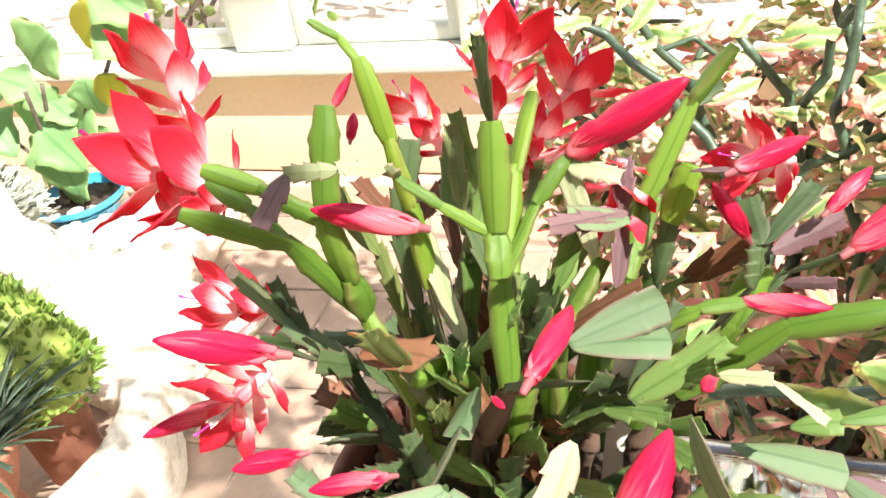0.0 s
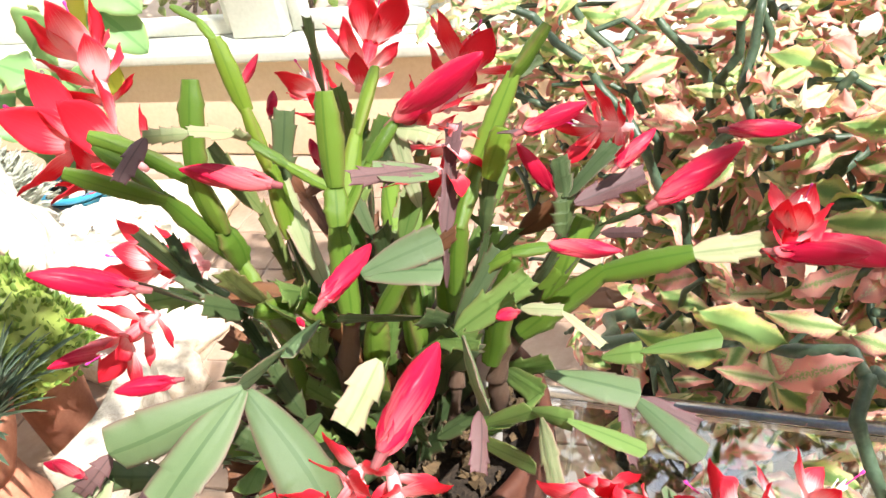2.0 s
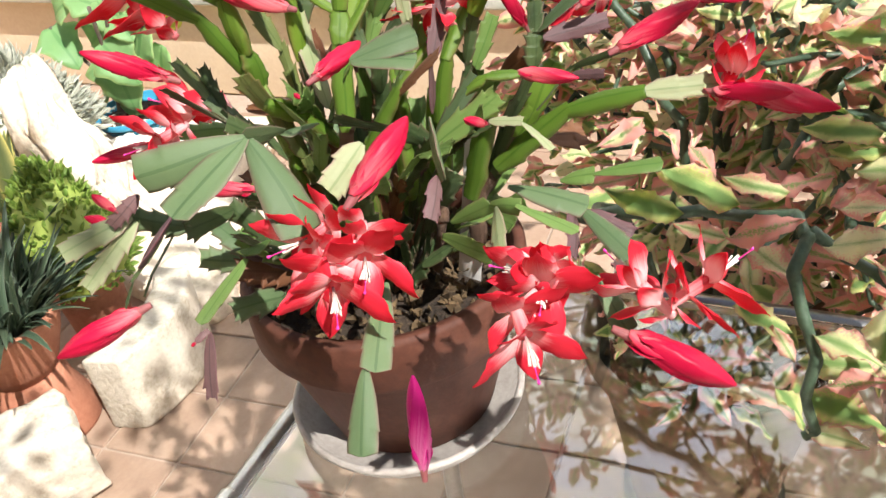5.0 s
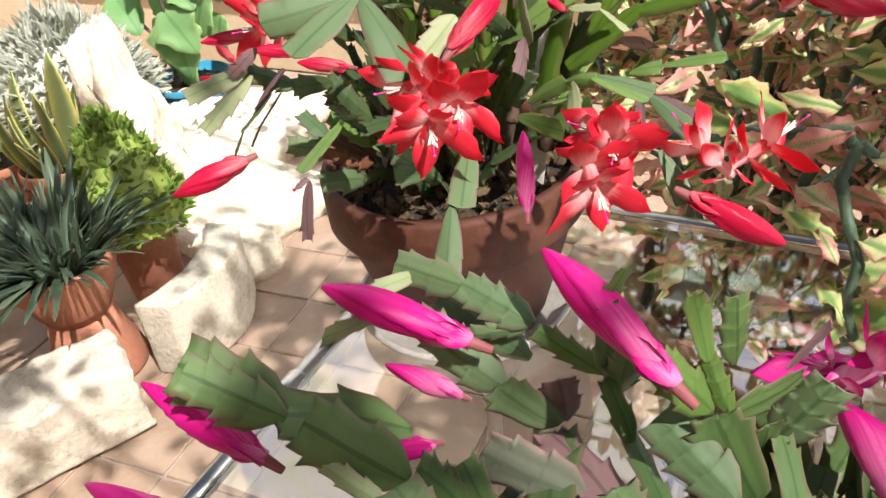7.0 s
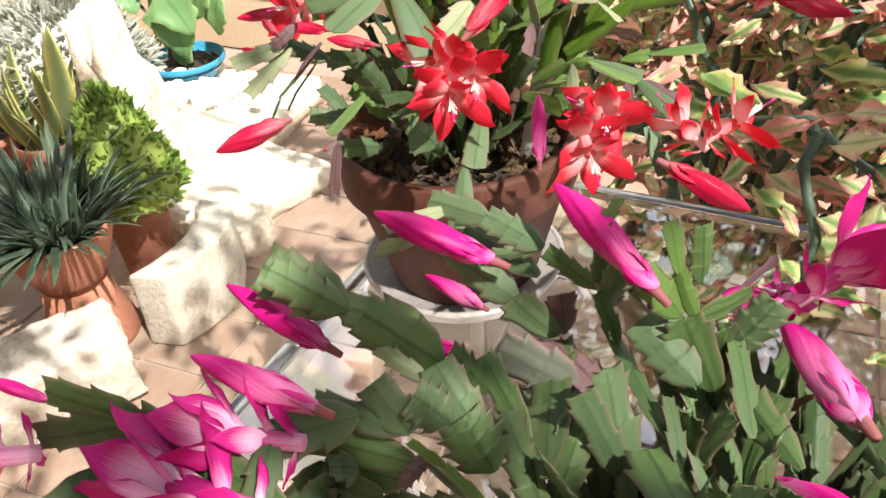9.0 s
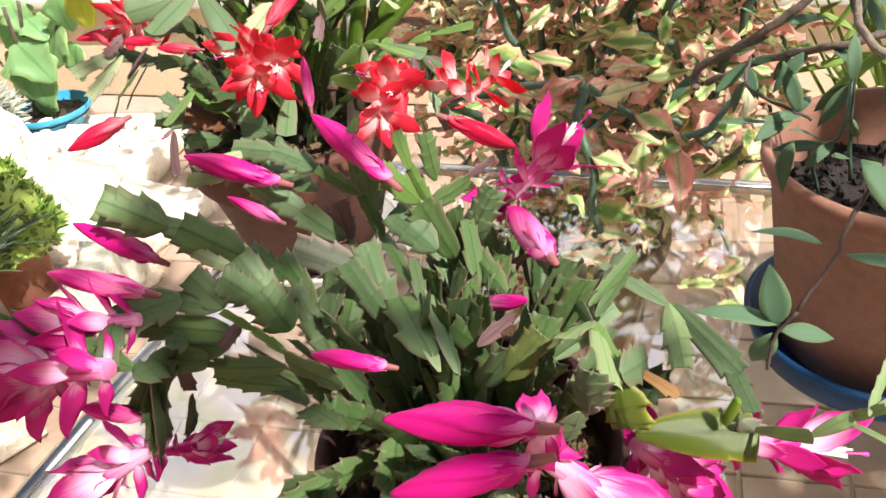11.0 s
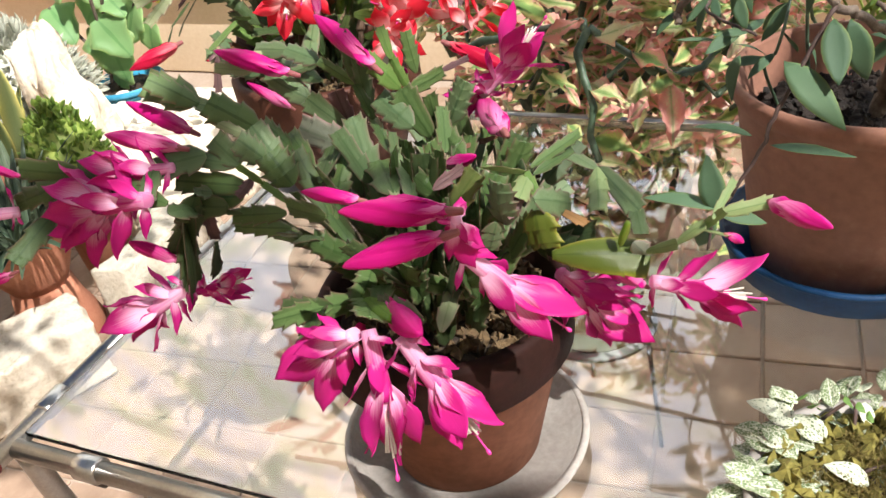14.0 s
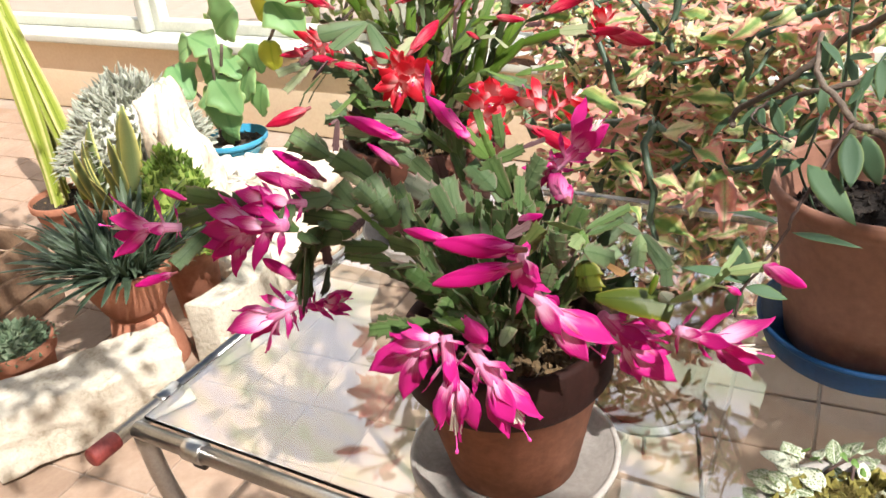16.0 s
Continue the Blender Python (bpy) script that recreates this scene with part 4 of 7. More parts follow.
stem(red, "purple", 0.009, [(-0.206, 0.321, 1.008), (-0.201, 0.319, 1.038), (-0.200, 0.338, 1.064), (-0.203, 0.358, 1.075)])
stem(red, "fresh", 0.01, [(-0.206, 0.328, 0.999), (-0.199, 0.331, 1.035), (-0.196, 0.359, 1.053), (-0.179, 0.379, 1.088), (-0.164, 0.388, 1.109)])
stem(red, "old", 0.008, [(-0.179, 0.379, 1.089), (-0.168, 0.389, 1.094)])
stem(red, "old", 0.009, [(-0.194, 0.322, 1.001), (-0.188, 0.333, 1.031), (-0.183, 0.341, 1.057)])
stem(red, "lime", 0.011, [(-0.183, 0.341, 1.057), (-0.176, 0.347, 1.078)])
stem(red, "purple", 0.005, [(-0.175, 0.337, 1.082), (-0.163, 0.332, 1.086)])
stem(red, "old", 0.012, [(-0.197, 0.352, 0.934), (-0.172, 0.340, 0.993), (-0.151, 0.337, 1.029), (-0.148, 0.339, 1.049)])
stem(red, "old", 0.01, [(-0.148, 0.340, 1.049), (-0.131, 0.359, 1.064)])
stem(red, "purple", 0.01, [(-0.145, 0.339, 1.046), (-0.120, 0.364, 1.046)])
stem(red, "old", 0.01, [(-0.149, 0.339, 1.049), (-0.154, 0.356, 1.058)])
stem(red, "fresh", 0.017, [(-0.239, 0.337, 0.941), (-0.231, 0.329, 0.981), (-0.231, 0.328, 1.017)])
stem(red, "fresh", 0.015, [(-0.220, 0.347, 0.944), (-0.211, 0.334, 1.010)])
stem(red, "fresh", 0.015, [(-0.200, 0.342, 0.941), (-0.180, 0.345, 1.005)])
stem(red, "fresh", 0.015, [(-0.191, 0.353, 0.950), (-0.159, 0.351, 0.998), (-0.148, 0.360, 1.022)])
stem(red, "fresh", 0.012, [(-0.180, 0.342, 0.964), (-0.138, 0.349, 1.000), (-0.098, 0.351, 1.013)])
stem(red, "pale", 0.013, [(-0.098, 0.351, 1.013), (-0.061, 0.359, 1.016)])
stem(red, "old", 0.006, [(-0.161, 0.346, 0.994), (-0.140, 0.362, 1.019), (-0.115, 0.368, 1.028)])
stem(red, "purple", 0.006, [(-0.139, 0.360, 1.016), (-0.120, 0.358, 1.019)])
stem(red, "brown", 0.022, [(-0.168, 0.345, 0.979), (-0.137, 0.371, 0.975)])
stem(red, "brown", 0.022, [(-0.301, 0.285, 1.023), (-0.270, 0.287, 1.024)])
stem(red, "orange", 0.01, [(-0.306, 0.288, 1.031), (-0.287, 0.285, 1.031)])
stem(red, "old", 0.008, [(-0.205, 0.309, 0.991), (-0.167, 0.304, 1.013)])
stem(red, "fresh", 0.007, [(-0.184, 0.316, 1.023), (-0.170, 0.317, 1.033), (-0.155, 0.324, 1.032)])
stem(red, "pale", 0.006, [(-0.162, 0.297, 1.019), (-0.144, 0.295, 1.021), (-0.126, 0.285, 1.014)])
stem(red, "smooth", 0.01, [(-0.247, 0.272, 1.024), (-0.235, 0.201, 1.055)])
stem(red, "smooth", 0.019, [(-0.231, 0.198, 1.057), (-0.263, 0.166, 1.053)])
stem(red, "smooth", 0.021, [(-0.231, 0.198, 1.057), (-0.243, 0.160, 1.040)])
stem(red, "smooth", 0.021, [(-0.230, 0.198, 1.056), (-0.198, 0.181, 1.029)])
stem(red, "smooth", 0.014, [(-0.168, 0.247, 1.046), (-0.157, 0.227, 1.029)])
stem(red, "purple", 0.009, [(-0.158, 0.227, 1.029), (-0.154, 0.209, 1.020)])
stem(red, "pale", 0.014, [(-0.205, 0.245, 1.031), (-0.212, 0.221, 1.020)])
stem(red, "sleek", 0.009, [(-0.178, 0.270, 0.973), (-0.154, 0.267, 0.989), (-0.135, 0.256, 0.998), (-0.106, 0.252, 0.990)])
stem(red, "pale", 0.009, [(-0.147, 0.260, 0.993), (-0.134, 0.231, 0.981)])
stem(red, "smooth", 0.018, [(-0.156, 0.299, 0.980), (-0.116, 0.300, 0.972)])
stem(red, "smooth", 0.013, [(-0.118, 0.299, 0.972), (-0.087, 0.280, 0.961)])
stem(red, "purple", 0.01, [(-0.115, 0.299, 0.970), (-0.090, 0.293, 0.964)])
stem(red, "purple", 0.009, [(-0.121, 0.297, 0.971), (-0.111, 0.270, 0.964)])
stem(red, "sleek", 0.011, [(-0.134, 0.319, 0.974), (-0.116, 0.319, 0.980), (-0.083, 0.326, 0.986)])
stem(red, "sleek", 0.014, [(-0.185, 0.272, 0.962), (-0.154, 0.262, 0.964)])
stem(red, "sleek", 0.014, [(-0.160, 0.299, 0.965), (-0.171, 0.271, 0.969)])
stem(red, "old", 0.012, [(-0.269, 0.244, 0.963), (-0.284, 0.231, 0.992), (-0.276, 0.193, 1.007), (-0.295, 0.179, 1.020)])
stem(red, "pale", 0.012, [(-0.295, 0.179, 1.020), (-0.314, 0.153, 1.015)])
stem(red, "pale", 0.012, [(-0.293, 0.179, 1.018), (-0.304, 0.149, 1.002)])
stem(red, "purple", 0.012, [(-0.271, 0.180, 1.023), (-0.275, 0.157, 1.012)])
stem(red, "purple", 0.008, [(-0.286, 0.180, 1.033), (-0.296, 0.168, 1.023)])
stem(red, "old", 0.004, [(-0.281, 0.192, 1.010), (-0.291, 0.174, 0.991), (-0.294, 0.167, 0.983)])
stem(red, "old", 0.003, [(-0.288, 0.185, 1.005), (-0.299, 0.169, 0.990), (-0.302, 0.156, 0.974)])
stem(red, "sleek", 0.012, [(-0.271, 0.236, 0.971), (-0.262, 0.207, 0.981), (-0.265, 0.171, 0.969)])
stem(red, "old", 0.01, [(-0.285, 0.287, 0.960), (-0.285, 0.262, 0.981), (-0.291, 0.243, 0.996)])
stem(red, "old", 0.012, [(-0.278, 0.290, 0.941), (-0.280, 0.246, 0.955), (-0.278, 0.225, 0.980)])
stem(red, "old", 0.01, [(-0.276, 0.275, 0.955), (-0.280, 0.271, 0.990)])
stem(red, "wood", 0.011, [(-0.300, 0.306, 0.923), (-0.293, 0.300, 0.965), (-0.287, 0.297, 0.993)])
stem(red, "wood", 0.01, [(-0.230, 0.339, 0.884), (-0.223, 0.342, 0.920), (-0.218, 0.348, 0.943)])
stem(red, "wood", 0.012, [(-0.203, 0.350, 0.898), (-0.200, 0.345, 0.926), (-0.188, 0.346, 0.956)])
stem(red, "wood", 0.01, [(-0.270, 0.327, 0.894), (-0.265, 0.327, 0.928), (-0.241, 0.335, 0.960)])
stem(red, "smooth", 0.014, [(-0.179, 0.201, 0.986), (-0.169, 0.165, 0.969)], (0.15, -0.45, 0.9))
stem(red, "smooth", 0.014, [(-0.173, 0.163, 0.969), (-0.165, 0.137, 0.948)], (0.15, -0.45, 0.9))
stem(red, "purple", 0.009, [(-0.261, 0.168, 0.966), (-0.257, 0.151, 0.942)])
stem(red, "purple", 0.004, [(-0.267, 0.162, 0.963), (-0.263, 0.168, 0.967)])
stem(red, "smooth", 0.012, [(-0.100, 0.263, 0.957), (-0.083, 0.254, 0.934)])
bud(red, (-0.306, 0.242, 1.060), (-0.334, 0.219, 1.083))
bud(red, (-0.361, 0.268, 1.003), (-0.388, 0.242, 1.004))
bud(red, (-0.316, 0.248, 1.001), (-0.336, 0.230, 1.008))
bud(red, (-0.213, 0.230, 1.070), (-0.206, 0.263, 1.074))
bud(red, (-0.186, 0.200, 1.030), (-0.173, 0.236, 1.052))
bud(red, (-0.220, 0.333, 1.090), (-0.176, 0.336, 1.119))
bud(red, (-0.160, 0.323, 1.090), (-0.136, 0.339, 1.095))
bud(red, (-0.127, 0.345, 1.061), (-0.112, 0.360, 1.072))
bud(red, (-0.154, 0.339, 1.052), (-0.167, 0.337, 1.077))
bud(red, (-0.114, 0.368, 1.029), (-0.077, 0.398, 1.045))
bud(red, (-0.086, 0.417, 1.041), (-0.052, 0.430, 1.036))
bud(red, (-0.063, 0.356, 1.013), (-0.024, 0.352, 1.017))
bud(red, (-0.050, 0.371, 1.008), (-0.002, 0.375, 0.998))
bud(red, (-0.155, 0.324, 1.033), (-0.123, 0.326, 1.031))
bud(red, (-0.163, 0.296, 1.018), (-0.166, 0.277, 1.030))
bud(red, (-0.274, 0.307, 1.072), (-0.313, 0.297, 1.085))
bud(red, (-0.295, 0.172, 1.028), (-0.302, 0.169, 1.038))
bud(red, (-0.225, 0.231, 1.062), (-0.220, 0.227, 1.062))
flower(red, (-0.059, 0.362, 1.000), (-0.054, 0.366, 1.021))
flower(red, (-0.135, 0.439, 1.031), (-0.163, 0.420, 1.042))
flower(red, (-0.346, 0.281, 1.011), (-0.350, 0.265, 1.011))
flower(red, (-0.203, 0.358, 1.075), (-0.205, 0.348, 1.062))
flower(red, (-0.269, 0.397, 1.074), (-0.261, 0.428, 1.112))
flower(red, (-0.317, 0.456, 1.022), (-0.347, 0.468, 1.057))
flower(red, (-0.275, 0.462, 1.004), (-0.265, 0.491, 1.037))
flower(red, (-0.270, 0.506, 1.007), (-0.249, 0.549, 1.053))
flower(red, (-0.422, 0.380, 1.075), (-0.449, 0.406, 1.127))
flower(red, (-0.396, 0.379, 0.964), (-0.453, 0.362, 0.977))
flower(red, (-0.284, 0.451, 0.994), (-0.283, 0.473, 1.024))
bud(red, (-0.332, 0.437, 1.005), (-0.339, 0.445, 1.020))
flower(red, (-0.393, 0.362, 1.048), (-0.472, 0.346, 1.093))
flower(red, (-0.406, 0.357, 1.031), (-0.436, 0.352, 1.060))
bud(red, (-0.381, 0.451, 1.055), (-0.372, 0.465, 1.070))
bud(red, (-0.402, 0.499, 1.008), (-0.401, 0.511, 1.023))
flower(red, (-0.197, 0.203, 1.018), (-0.203, 0.168, 1.022))
flower(red, (-0.187, 0.205, 1.015), (-0.170, 0.175, 1.008))
flower(red, (-0.195, 0.186, 1.013), (-0.173, 0.155, 1.003))
flower(red, (-0.100, 0.237, 0.977), (-0.130, 0.217, 0.990))
flower(red, (-0.127, 0.220, 0.975), (-0.104, 0.188, 0.961))
flower(red, (-0.118, 0.243, 0.979), (-0.111, 0.219, 0.979))
flower(red, (-0.057, 0.236, 0.963), (-0.080, 0.239, 0.982))
flower(red, (-0.060, 0.238, 0.967), (-0.043, 0.249, 0.978))
bud(red, (-0.078, 0.230, 0.953), (-0.029, 0.233, 0.931))
bud(red, (-0.296, 0.164, 0.976), (-0.326, 0.132, 0.966))
bud(red, (-0.280, 0.249, 0.994), (-0.304, 0.230, 1.003))
bud(red, (-0.267, 0.162, 0.963), (-0.265, 0.158, 0.965))
bud(red, (-0.327, 0.190, 1.005), (-0.339, 0.187, 1.009))

saucer("magenta_cactus_saucer", "pale grey plastic saucer on the glass table", 0.0, 0.0, GLASS_Z, 0.085, 0.016, GREY_PLASTIC)
magenta = cactus_plant("magenta_holiday_cactus", "magenta flowering holiday cactus in a damp clay pot on a saucer", "magenta", 0.0, 0.0, 0.080, 0.134, 0.052, GLASS_Z + 0.0055, TERRACOTTA_WET_SHADE, TERRACOTTA, 12)
random.seed(22)
stem(magenta, "grey", 0.0104, [(-0.079, 0.043, 1.018), (-0.103, 0.047, 1.023), (-0.132, 0.054, 1.020)], (0.90, -0.57, 0.31))
stem(magenta, "grey", 0.0053, [(-0.080, 0.043, 1.017), (-0.099, 0.037, 1.012)], (0.35, -0.54, 0.30))
stem(magenta, "pale", 0.0074, [(-0.130, 0.044, 1.010), (-0.128, 0.009, 1.027)], (0.60, -0.87, 0.04))
stem(magenta, "pale", 0.0055, [(-0.124, 0.055, 1.018), (-0.135, 0.026, 1.024)], (0.46, -0.41, 0.52))
stem(magenta, "grey", 0.0149, [(-0.087, 0.037, 0.994), (-0.118, 0.039, 1.009)], (0.49, -0.56, 0.33))
stem(magenta, "grey", 0.0098, [(-0.080, 0.041, 1.006), (-0.115, 0.053, 1.011)], (0.55, -0.89, 0.69))
stem(magenta, "grey", 0.0131, [(-0.075, 0.048, 0.972), (-0.086, 0.033, 0.996)], (0.51, -0.76, 0.05))
stem(magenta, "purple", 0.0153, [(-0.043, 0.021, 0.969), (-0.074, 0.042, 0.973)], (0.94, -0.71, 0.75))
stem(magenta, "faded", 0.0192, [(-0.058, 0.025, 0.970), (-0.086, 0.020, 0.985)], (0.24, -0.82, 0.26))
stem(magenta, "old", 0.0172, [(-0.052, -0.023, 0.974), (-0.074, 0.042, 0.972)], (0.13, -1.07, 0.42))
stem(magenta, "purple", 0.0106, [(-0.075, 0.055, 0.967), (-0.072, 0.043, 0.998)], (0.65, -0.86, 0.34))
stem(magenta, "grey", 0.0074, [(-0.058, 0.046, 1.002), (-0.053, 0.033, 1.038)], (0.47, -1.01, 0.26))
stem(magenta, "deep", 0.0068, [(-0.058, 0.046, 1.002), (-0.075, 0.038, 1.020)], (0.48, -1.00, 0.27))
stem(magenta, "deep", 0.0054, [(-0.056, 0.037, 1.036), (-0.066, 0.038, 1.044)], (0.71, -0.84, 0.57))
stem(magenta, "deep", 0.0054, [(-0.056, 0.037, 1.036), (-0.051, 0.039, 1.048)], (0.70, -0.85, 0.56))
stem(magenta, "deep", 0.0066, [(-0.019, 0.004, 0.980), (-0.048, 0.041, 0.981), (-0.056, 0.042, 1.003)], (0.73, -0.94, 0.50))
stem(magenta, "grey", 0.0111, [(-0.059, 0.058, 0.981), (-0.048, 0.034, 1.020)], (0.80, -1.49, 0.53))
stem(magenta, "bright", 0.0115, [(-0.026, 0.041, 1.003), (-0.037, 0.030, 1.026)], (0.52, -0.50, 0.30))
stem(magenta, "deep", 0.0171, [(-0.097, -0.008, 0.997), (-0.122, -0.014, 1.015)], (0.54, -0.46, 0.17))
stem(magenta, "deep", 0.0126, [(-0.131, -0.013, 1.014), (-0.152, -0.023, 1.032)], (0.89, -0.55, 0.50))
stem(magenta, "grey", 0.0137, [(-0.078, -0.020, 0.981), (-0.095, -0.014, 1.001)], (0.71, -0.80, 0.25))
stem(magenta, "deep", 0.0117, [(-0.085, 0.001, 0.979), (-0.095, -0.005, 0.999)], (0.93, -0.37, 0.41))
stem(magenta, "grey", 0.0158, [(-0.087, -0.023, 0.986), (-0.096, -0.030, 1.001)], (0.87, -0.69, 0.42))
stem(magenta, "pale", 0.0066, [(-0.097, -0.018, 0.997), (-0.120, -0.018, 1.006)], (0.74, -0.93, 0.85))
stem(magenta, "deep", 0.0109, [(-0.063, -0.011, 0.976), (-0.090, 0.011, 0.985)], (0.36, -0.86, 0.23))
stem(magenta, "deep", 0.0195, [(-0.070, -0.026, 0.972), (-0.082, -0.024, 0.990)], (0.62, -0.61, 0.02))
stem(magenta, "grey", 0.0151, [(-0.096, -0.034, 0.988), (-0.111, -0.030, 1.001)], (0.62, -0.80, 0.08))
stem(magenta, "grey", 0.0095, [(-0.097, -0.034, 0.988), (-0.130, -0.039, 0.993)], (0.46, -0.87, 0.46))
stem(magenta, "bright", 0.0041, [(-0.067, -0.037, 0.967), (-0.083, -0.035, 0.977), (-0.093, -0.039, 0.990)], (0.12, -0.61, 0.33))
stem(magenta, "deep", 0.0113, [(-0.028, -0.060, 0.977), (-0.063, -0.042, 0.969)], (0.47, -0.81, 0.23))
stem(magenta, "deep", 0.0102, [(-0.068, -0.041, 0.963), (-0.103, -0.043, 0.958)], (0.56, -0.60, 0.37))
stem(magenta, "deep", 0.0091, [(-0.064, -0.046, 0.956), (-0.106, -0.043, 0.950)], (0.70, -0.63, 0.64))
stem(magenta, "old", 0.0112, [(-0.015, -0.088, 0.983), (-0.079, -0.037, 0.946)], (0.47, -0.19, 0.65))
stem(magenta, "deep", 0.0123, [(-0.093, -0.036, 0.975), (-0.137, -0.041, 0.978)], (0.49, -0.73, 0.63))
stem(magenta, "deep", 0.0131, [(-0.096, -0.040, 0.970), (-0.127, -0.043, 0.969)], (0.68, -0.81, 0.55))
stem(magenta, "purple", 0.0060, [(-0.091, -0.033, 0.979), (-0.094, -0.045, 0.974)], (0.64, -0.89, 0.85))
stem(magenta, "bright", 0.0058, [(-0.021, 0.043, 1.001), (-0.028, 0.040, 1.022), (-0.033, 0.043, 1.039)], (0.57, -1.11, 0.10))
stem(magenta, "deep", 0.0086, [(-0.024, 0.061, 1.004), (-0.024, 0.056, 1.030)], (0.83, -0.62, -0.10))
stem(magenta, "deep", 0.0097, [(-0.022, 0.043, 1.001), (-0.006, 0.059, 1.006)], (0.31, -0.77, 0.07))
stem(magenta, "purple", 0.0036, [(-0.010, 0.064, 1.004), (-0.002, 0.089, 1.002)], (0.51, -0.76, 0.20))
stem(magenta, "deep", 0.0147, [(-0.011, 0.041, 0.972), (-0.023, 0.037, 1.002)], (0.09, -0.42, 0.17))
stem(magenta, "deep", 0.0103, [(-0.015, 0.061, 0.965), (-0.013, 0.049, 0.995)], (0.39, -1.10, 0.62))
stem(magenta, "grey", 0.0162, [(-0.015, 0.028, 0.985), (-0.039, 0.038, 0.997)], (0.25, -0.80, 0.40))
stem(magenta, "deep", 0.0085, [(0.006, 0.023, 0.972), (-0.007, 0.054, 0.985)], (0.56, -1.23, 0.54))
stem(magenta, "grey", 0.0144, [(-0.011, 0.071, 0.966), (0.002, 0.073, 0.993)], (-0.06, -0.48, 0.19))
stem(magenta, "deep", 0.0121, [(0.023, 0.011, 0.977), (-0.010, 0.051, 0.974)], (0.12, -0.83, 0.71))
stem(magenta, "old", 0.0063, [(-0.012, -0.005, 0.978), (-0.022, 0.015, 0.987)], (0.73, -1.11, 0.45))
stem(magenta, "deep", 0.0161, [(0.008, -0.048, 0.987), (-0.023, -0.004, 0.979)], (0.46, -0.84, 0.64))
stem(magenta, "grey", 0.0110, [(0.020, -0.053, 0.985), (-0.007, -0.005, 0.981)], (0.70, -0.68, 0.34))
stem(magenta, "pale", 0.0054, [(0.015, -0.059, 0.991), (-0.011, -0.016, 0.977)], (0.39, -0.59, 0.65))
stem(magenta, "purple", 0.0065, [(0.021, -0.030, 0.980), (0.032, -0.015, 0.986)], (0.32, -0.88, 0.24))
stem(magenta, "olive", 0.0110, [(0.036, -0.043, 0.976), (0.050, -0.039, 0.997)], (-0.03, -0.81, 0.69))
stem(magenta, "bright", 0.0056, [(0.087, -0.040, 0.977), (0.068, -0.014, 0.984)], (0.25, -0.54, 1.06))
stem(magenta, "grey", 0.0066, [(0.066, -0.009, 0.981), (0.026, 0.060, 0.964)], (0.35, -0.99, 0.28))
stem(magenta, "brown", 0.0032, [(0.024, 0.065, 0.962), (0.009, 0.045, 0.964)], (0.59, -1.03, 0.46))
stem(magenta, "light", 0.0091, [(0.065, -0.006, 0.980), (0.063, -0.051, 1.008)], (-0.14, -0.71, 0.83))
stem(magenta, "light", 0.0090, [(0.066, -0.006, 0.979), (0.081, -0.061, 1.001)], (0.39, -0.66, 0.57))
stem(magenta, "deep", 0.0067, [(0.060, 0.015, 0.971), (0.074, 0.061, 0.968)], (0.45, -0.77, 0.49))
stem(magenta, "deep", 0.0055, [(0.064, 0.008, 0.971), (0.071, 0.056, 0.960)], (0.11, -0.98, 0.46))
stem(magenta, "old", 0.0066, [(0.063, 0.008, 0.972), (0.041, 0.092, 0.938)], (0.41, -0.92, 0.25))
stem(magenta, "grey", 0.0136, [(0.075, -0.066, 0.988), (0.075, -0.075, 1.012)], (0.06, -0.81, 0.62))
stem(magenta, "grey", 0.0103, [(0.071, -0.069, 0.991), (0.065, -0.067, 0.974)], (0.42, -0.46, 0.24))
stem(magenta, "purple", 0.0066, [(0.080, -0.056, 0.999), (0.076, -0.068, 0.994)], (0.38, -0.78, 0.22))
stem(magenta, "grey", 0.0137, [(0.083, -0.048, 0.991), (0.087, -0.009, 0.965)], (0.04, -0.89, 0.67))
stem(magenta, "orange", 0.0056, [(0.085, -0.017, 0.966), (0.102, -0.032, 0.970)], (0.04, -0.28, 0.68))
stem(magenta, "grey", 0.0099, [(0.095, 0.027, 0.965), (0.058, 0.071, 0.951)], (0.35, -0.48, 0.83))
stem(magenta, "light", 0.0119, [(0.094, 0.028, 0.966), (0.103, -0.006, 0.965)], (-0.01, -0.61, 0.39))
stem(magenta, "grey", 0.0125, [(0.096, 0.028, 0.966), (0.123, -0.012, 0.969)], (0.04, -1.03, 0.63))
stem(magenta, "old", 0.0079, [(0.121, -0.003, 0.965), (0.130, -0.034, 0.968)], (0.08, -0.56, 0.78))
stem(magenta, "green", 0.0165, [(0.081, -0.042, 0.981), (0.086, -0.048, 0.964)], (-0.07, -0.78, 0.28))
stem(magenta, "waxy", 0.0190, [(0.088, -0.043, 0.956), (0.132, -0.034, 0.957)], (0.16, -0.60, 0.50))
stem(magenta, "lime", 0.0050, [(0.121, -0.037, 0.963), (0.125, -0.037, 0.975)])
stem(magenta, "faded", 0.0085, [(0.127, -0.036, 0.964), (0.134, -0.031, 0.953)])
stem(magenta, "slim", 0.0052, [(0.131, -0.031, 0.955), (0.149, -0.051, 0.976), (0.160, -0.052, 0.989)], (-0.25, -1.01, 0.83))
stem(magenta, "light", 0.0043, [(0.160, -0.048, 0.984), (0.169, -0.055, 0.998)], (-0.03, -1.15, 0.75))
stem(magenta, "light", 0.0040, [(0.165, -0.055, 0.994), (0.171, -0.038, 1.003)], (0.15, -0.59, 0.25))
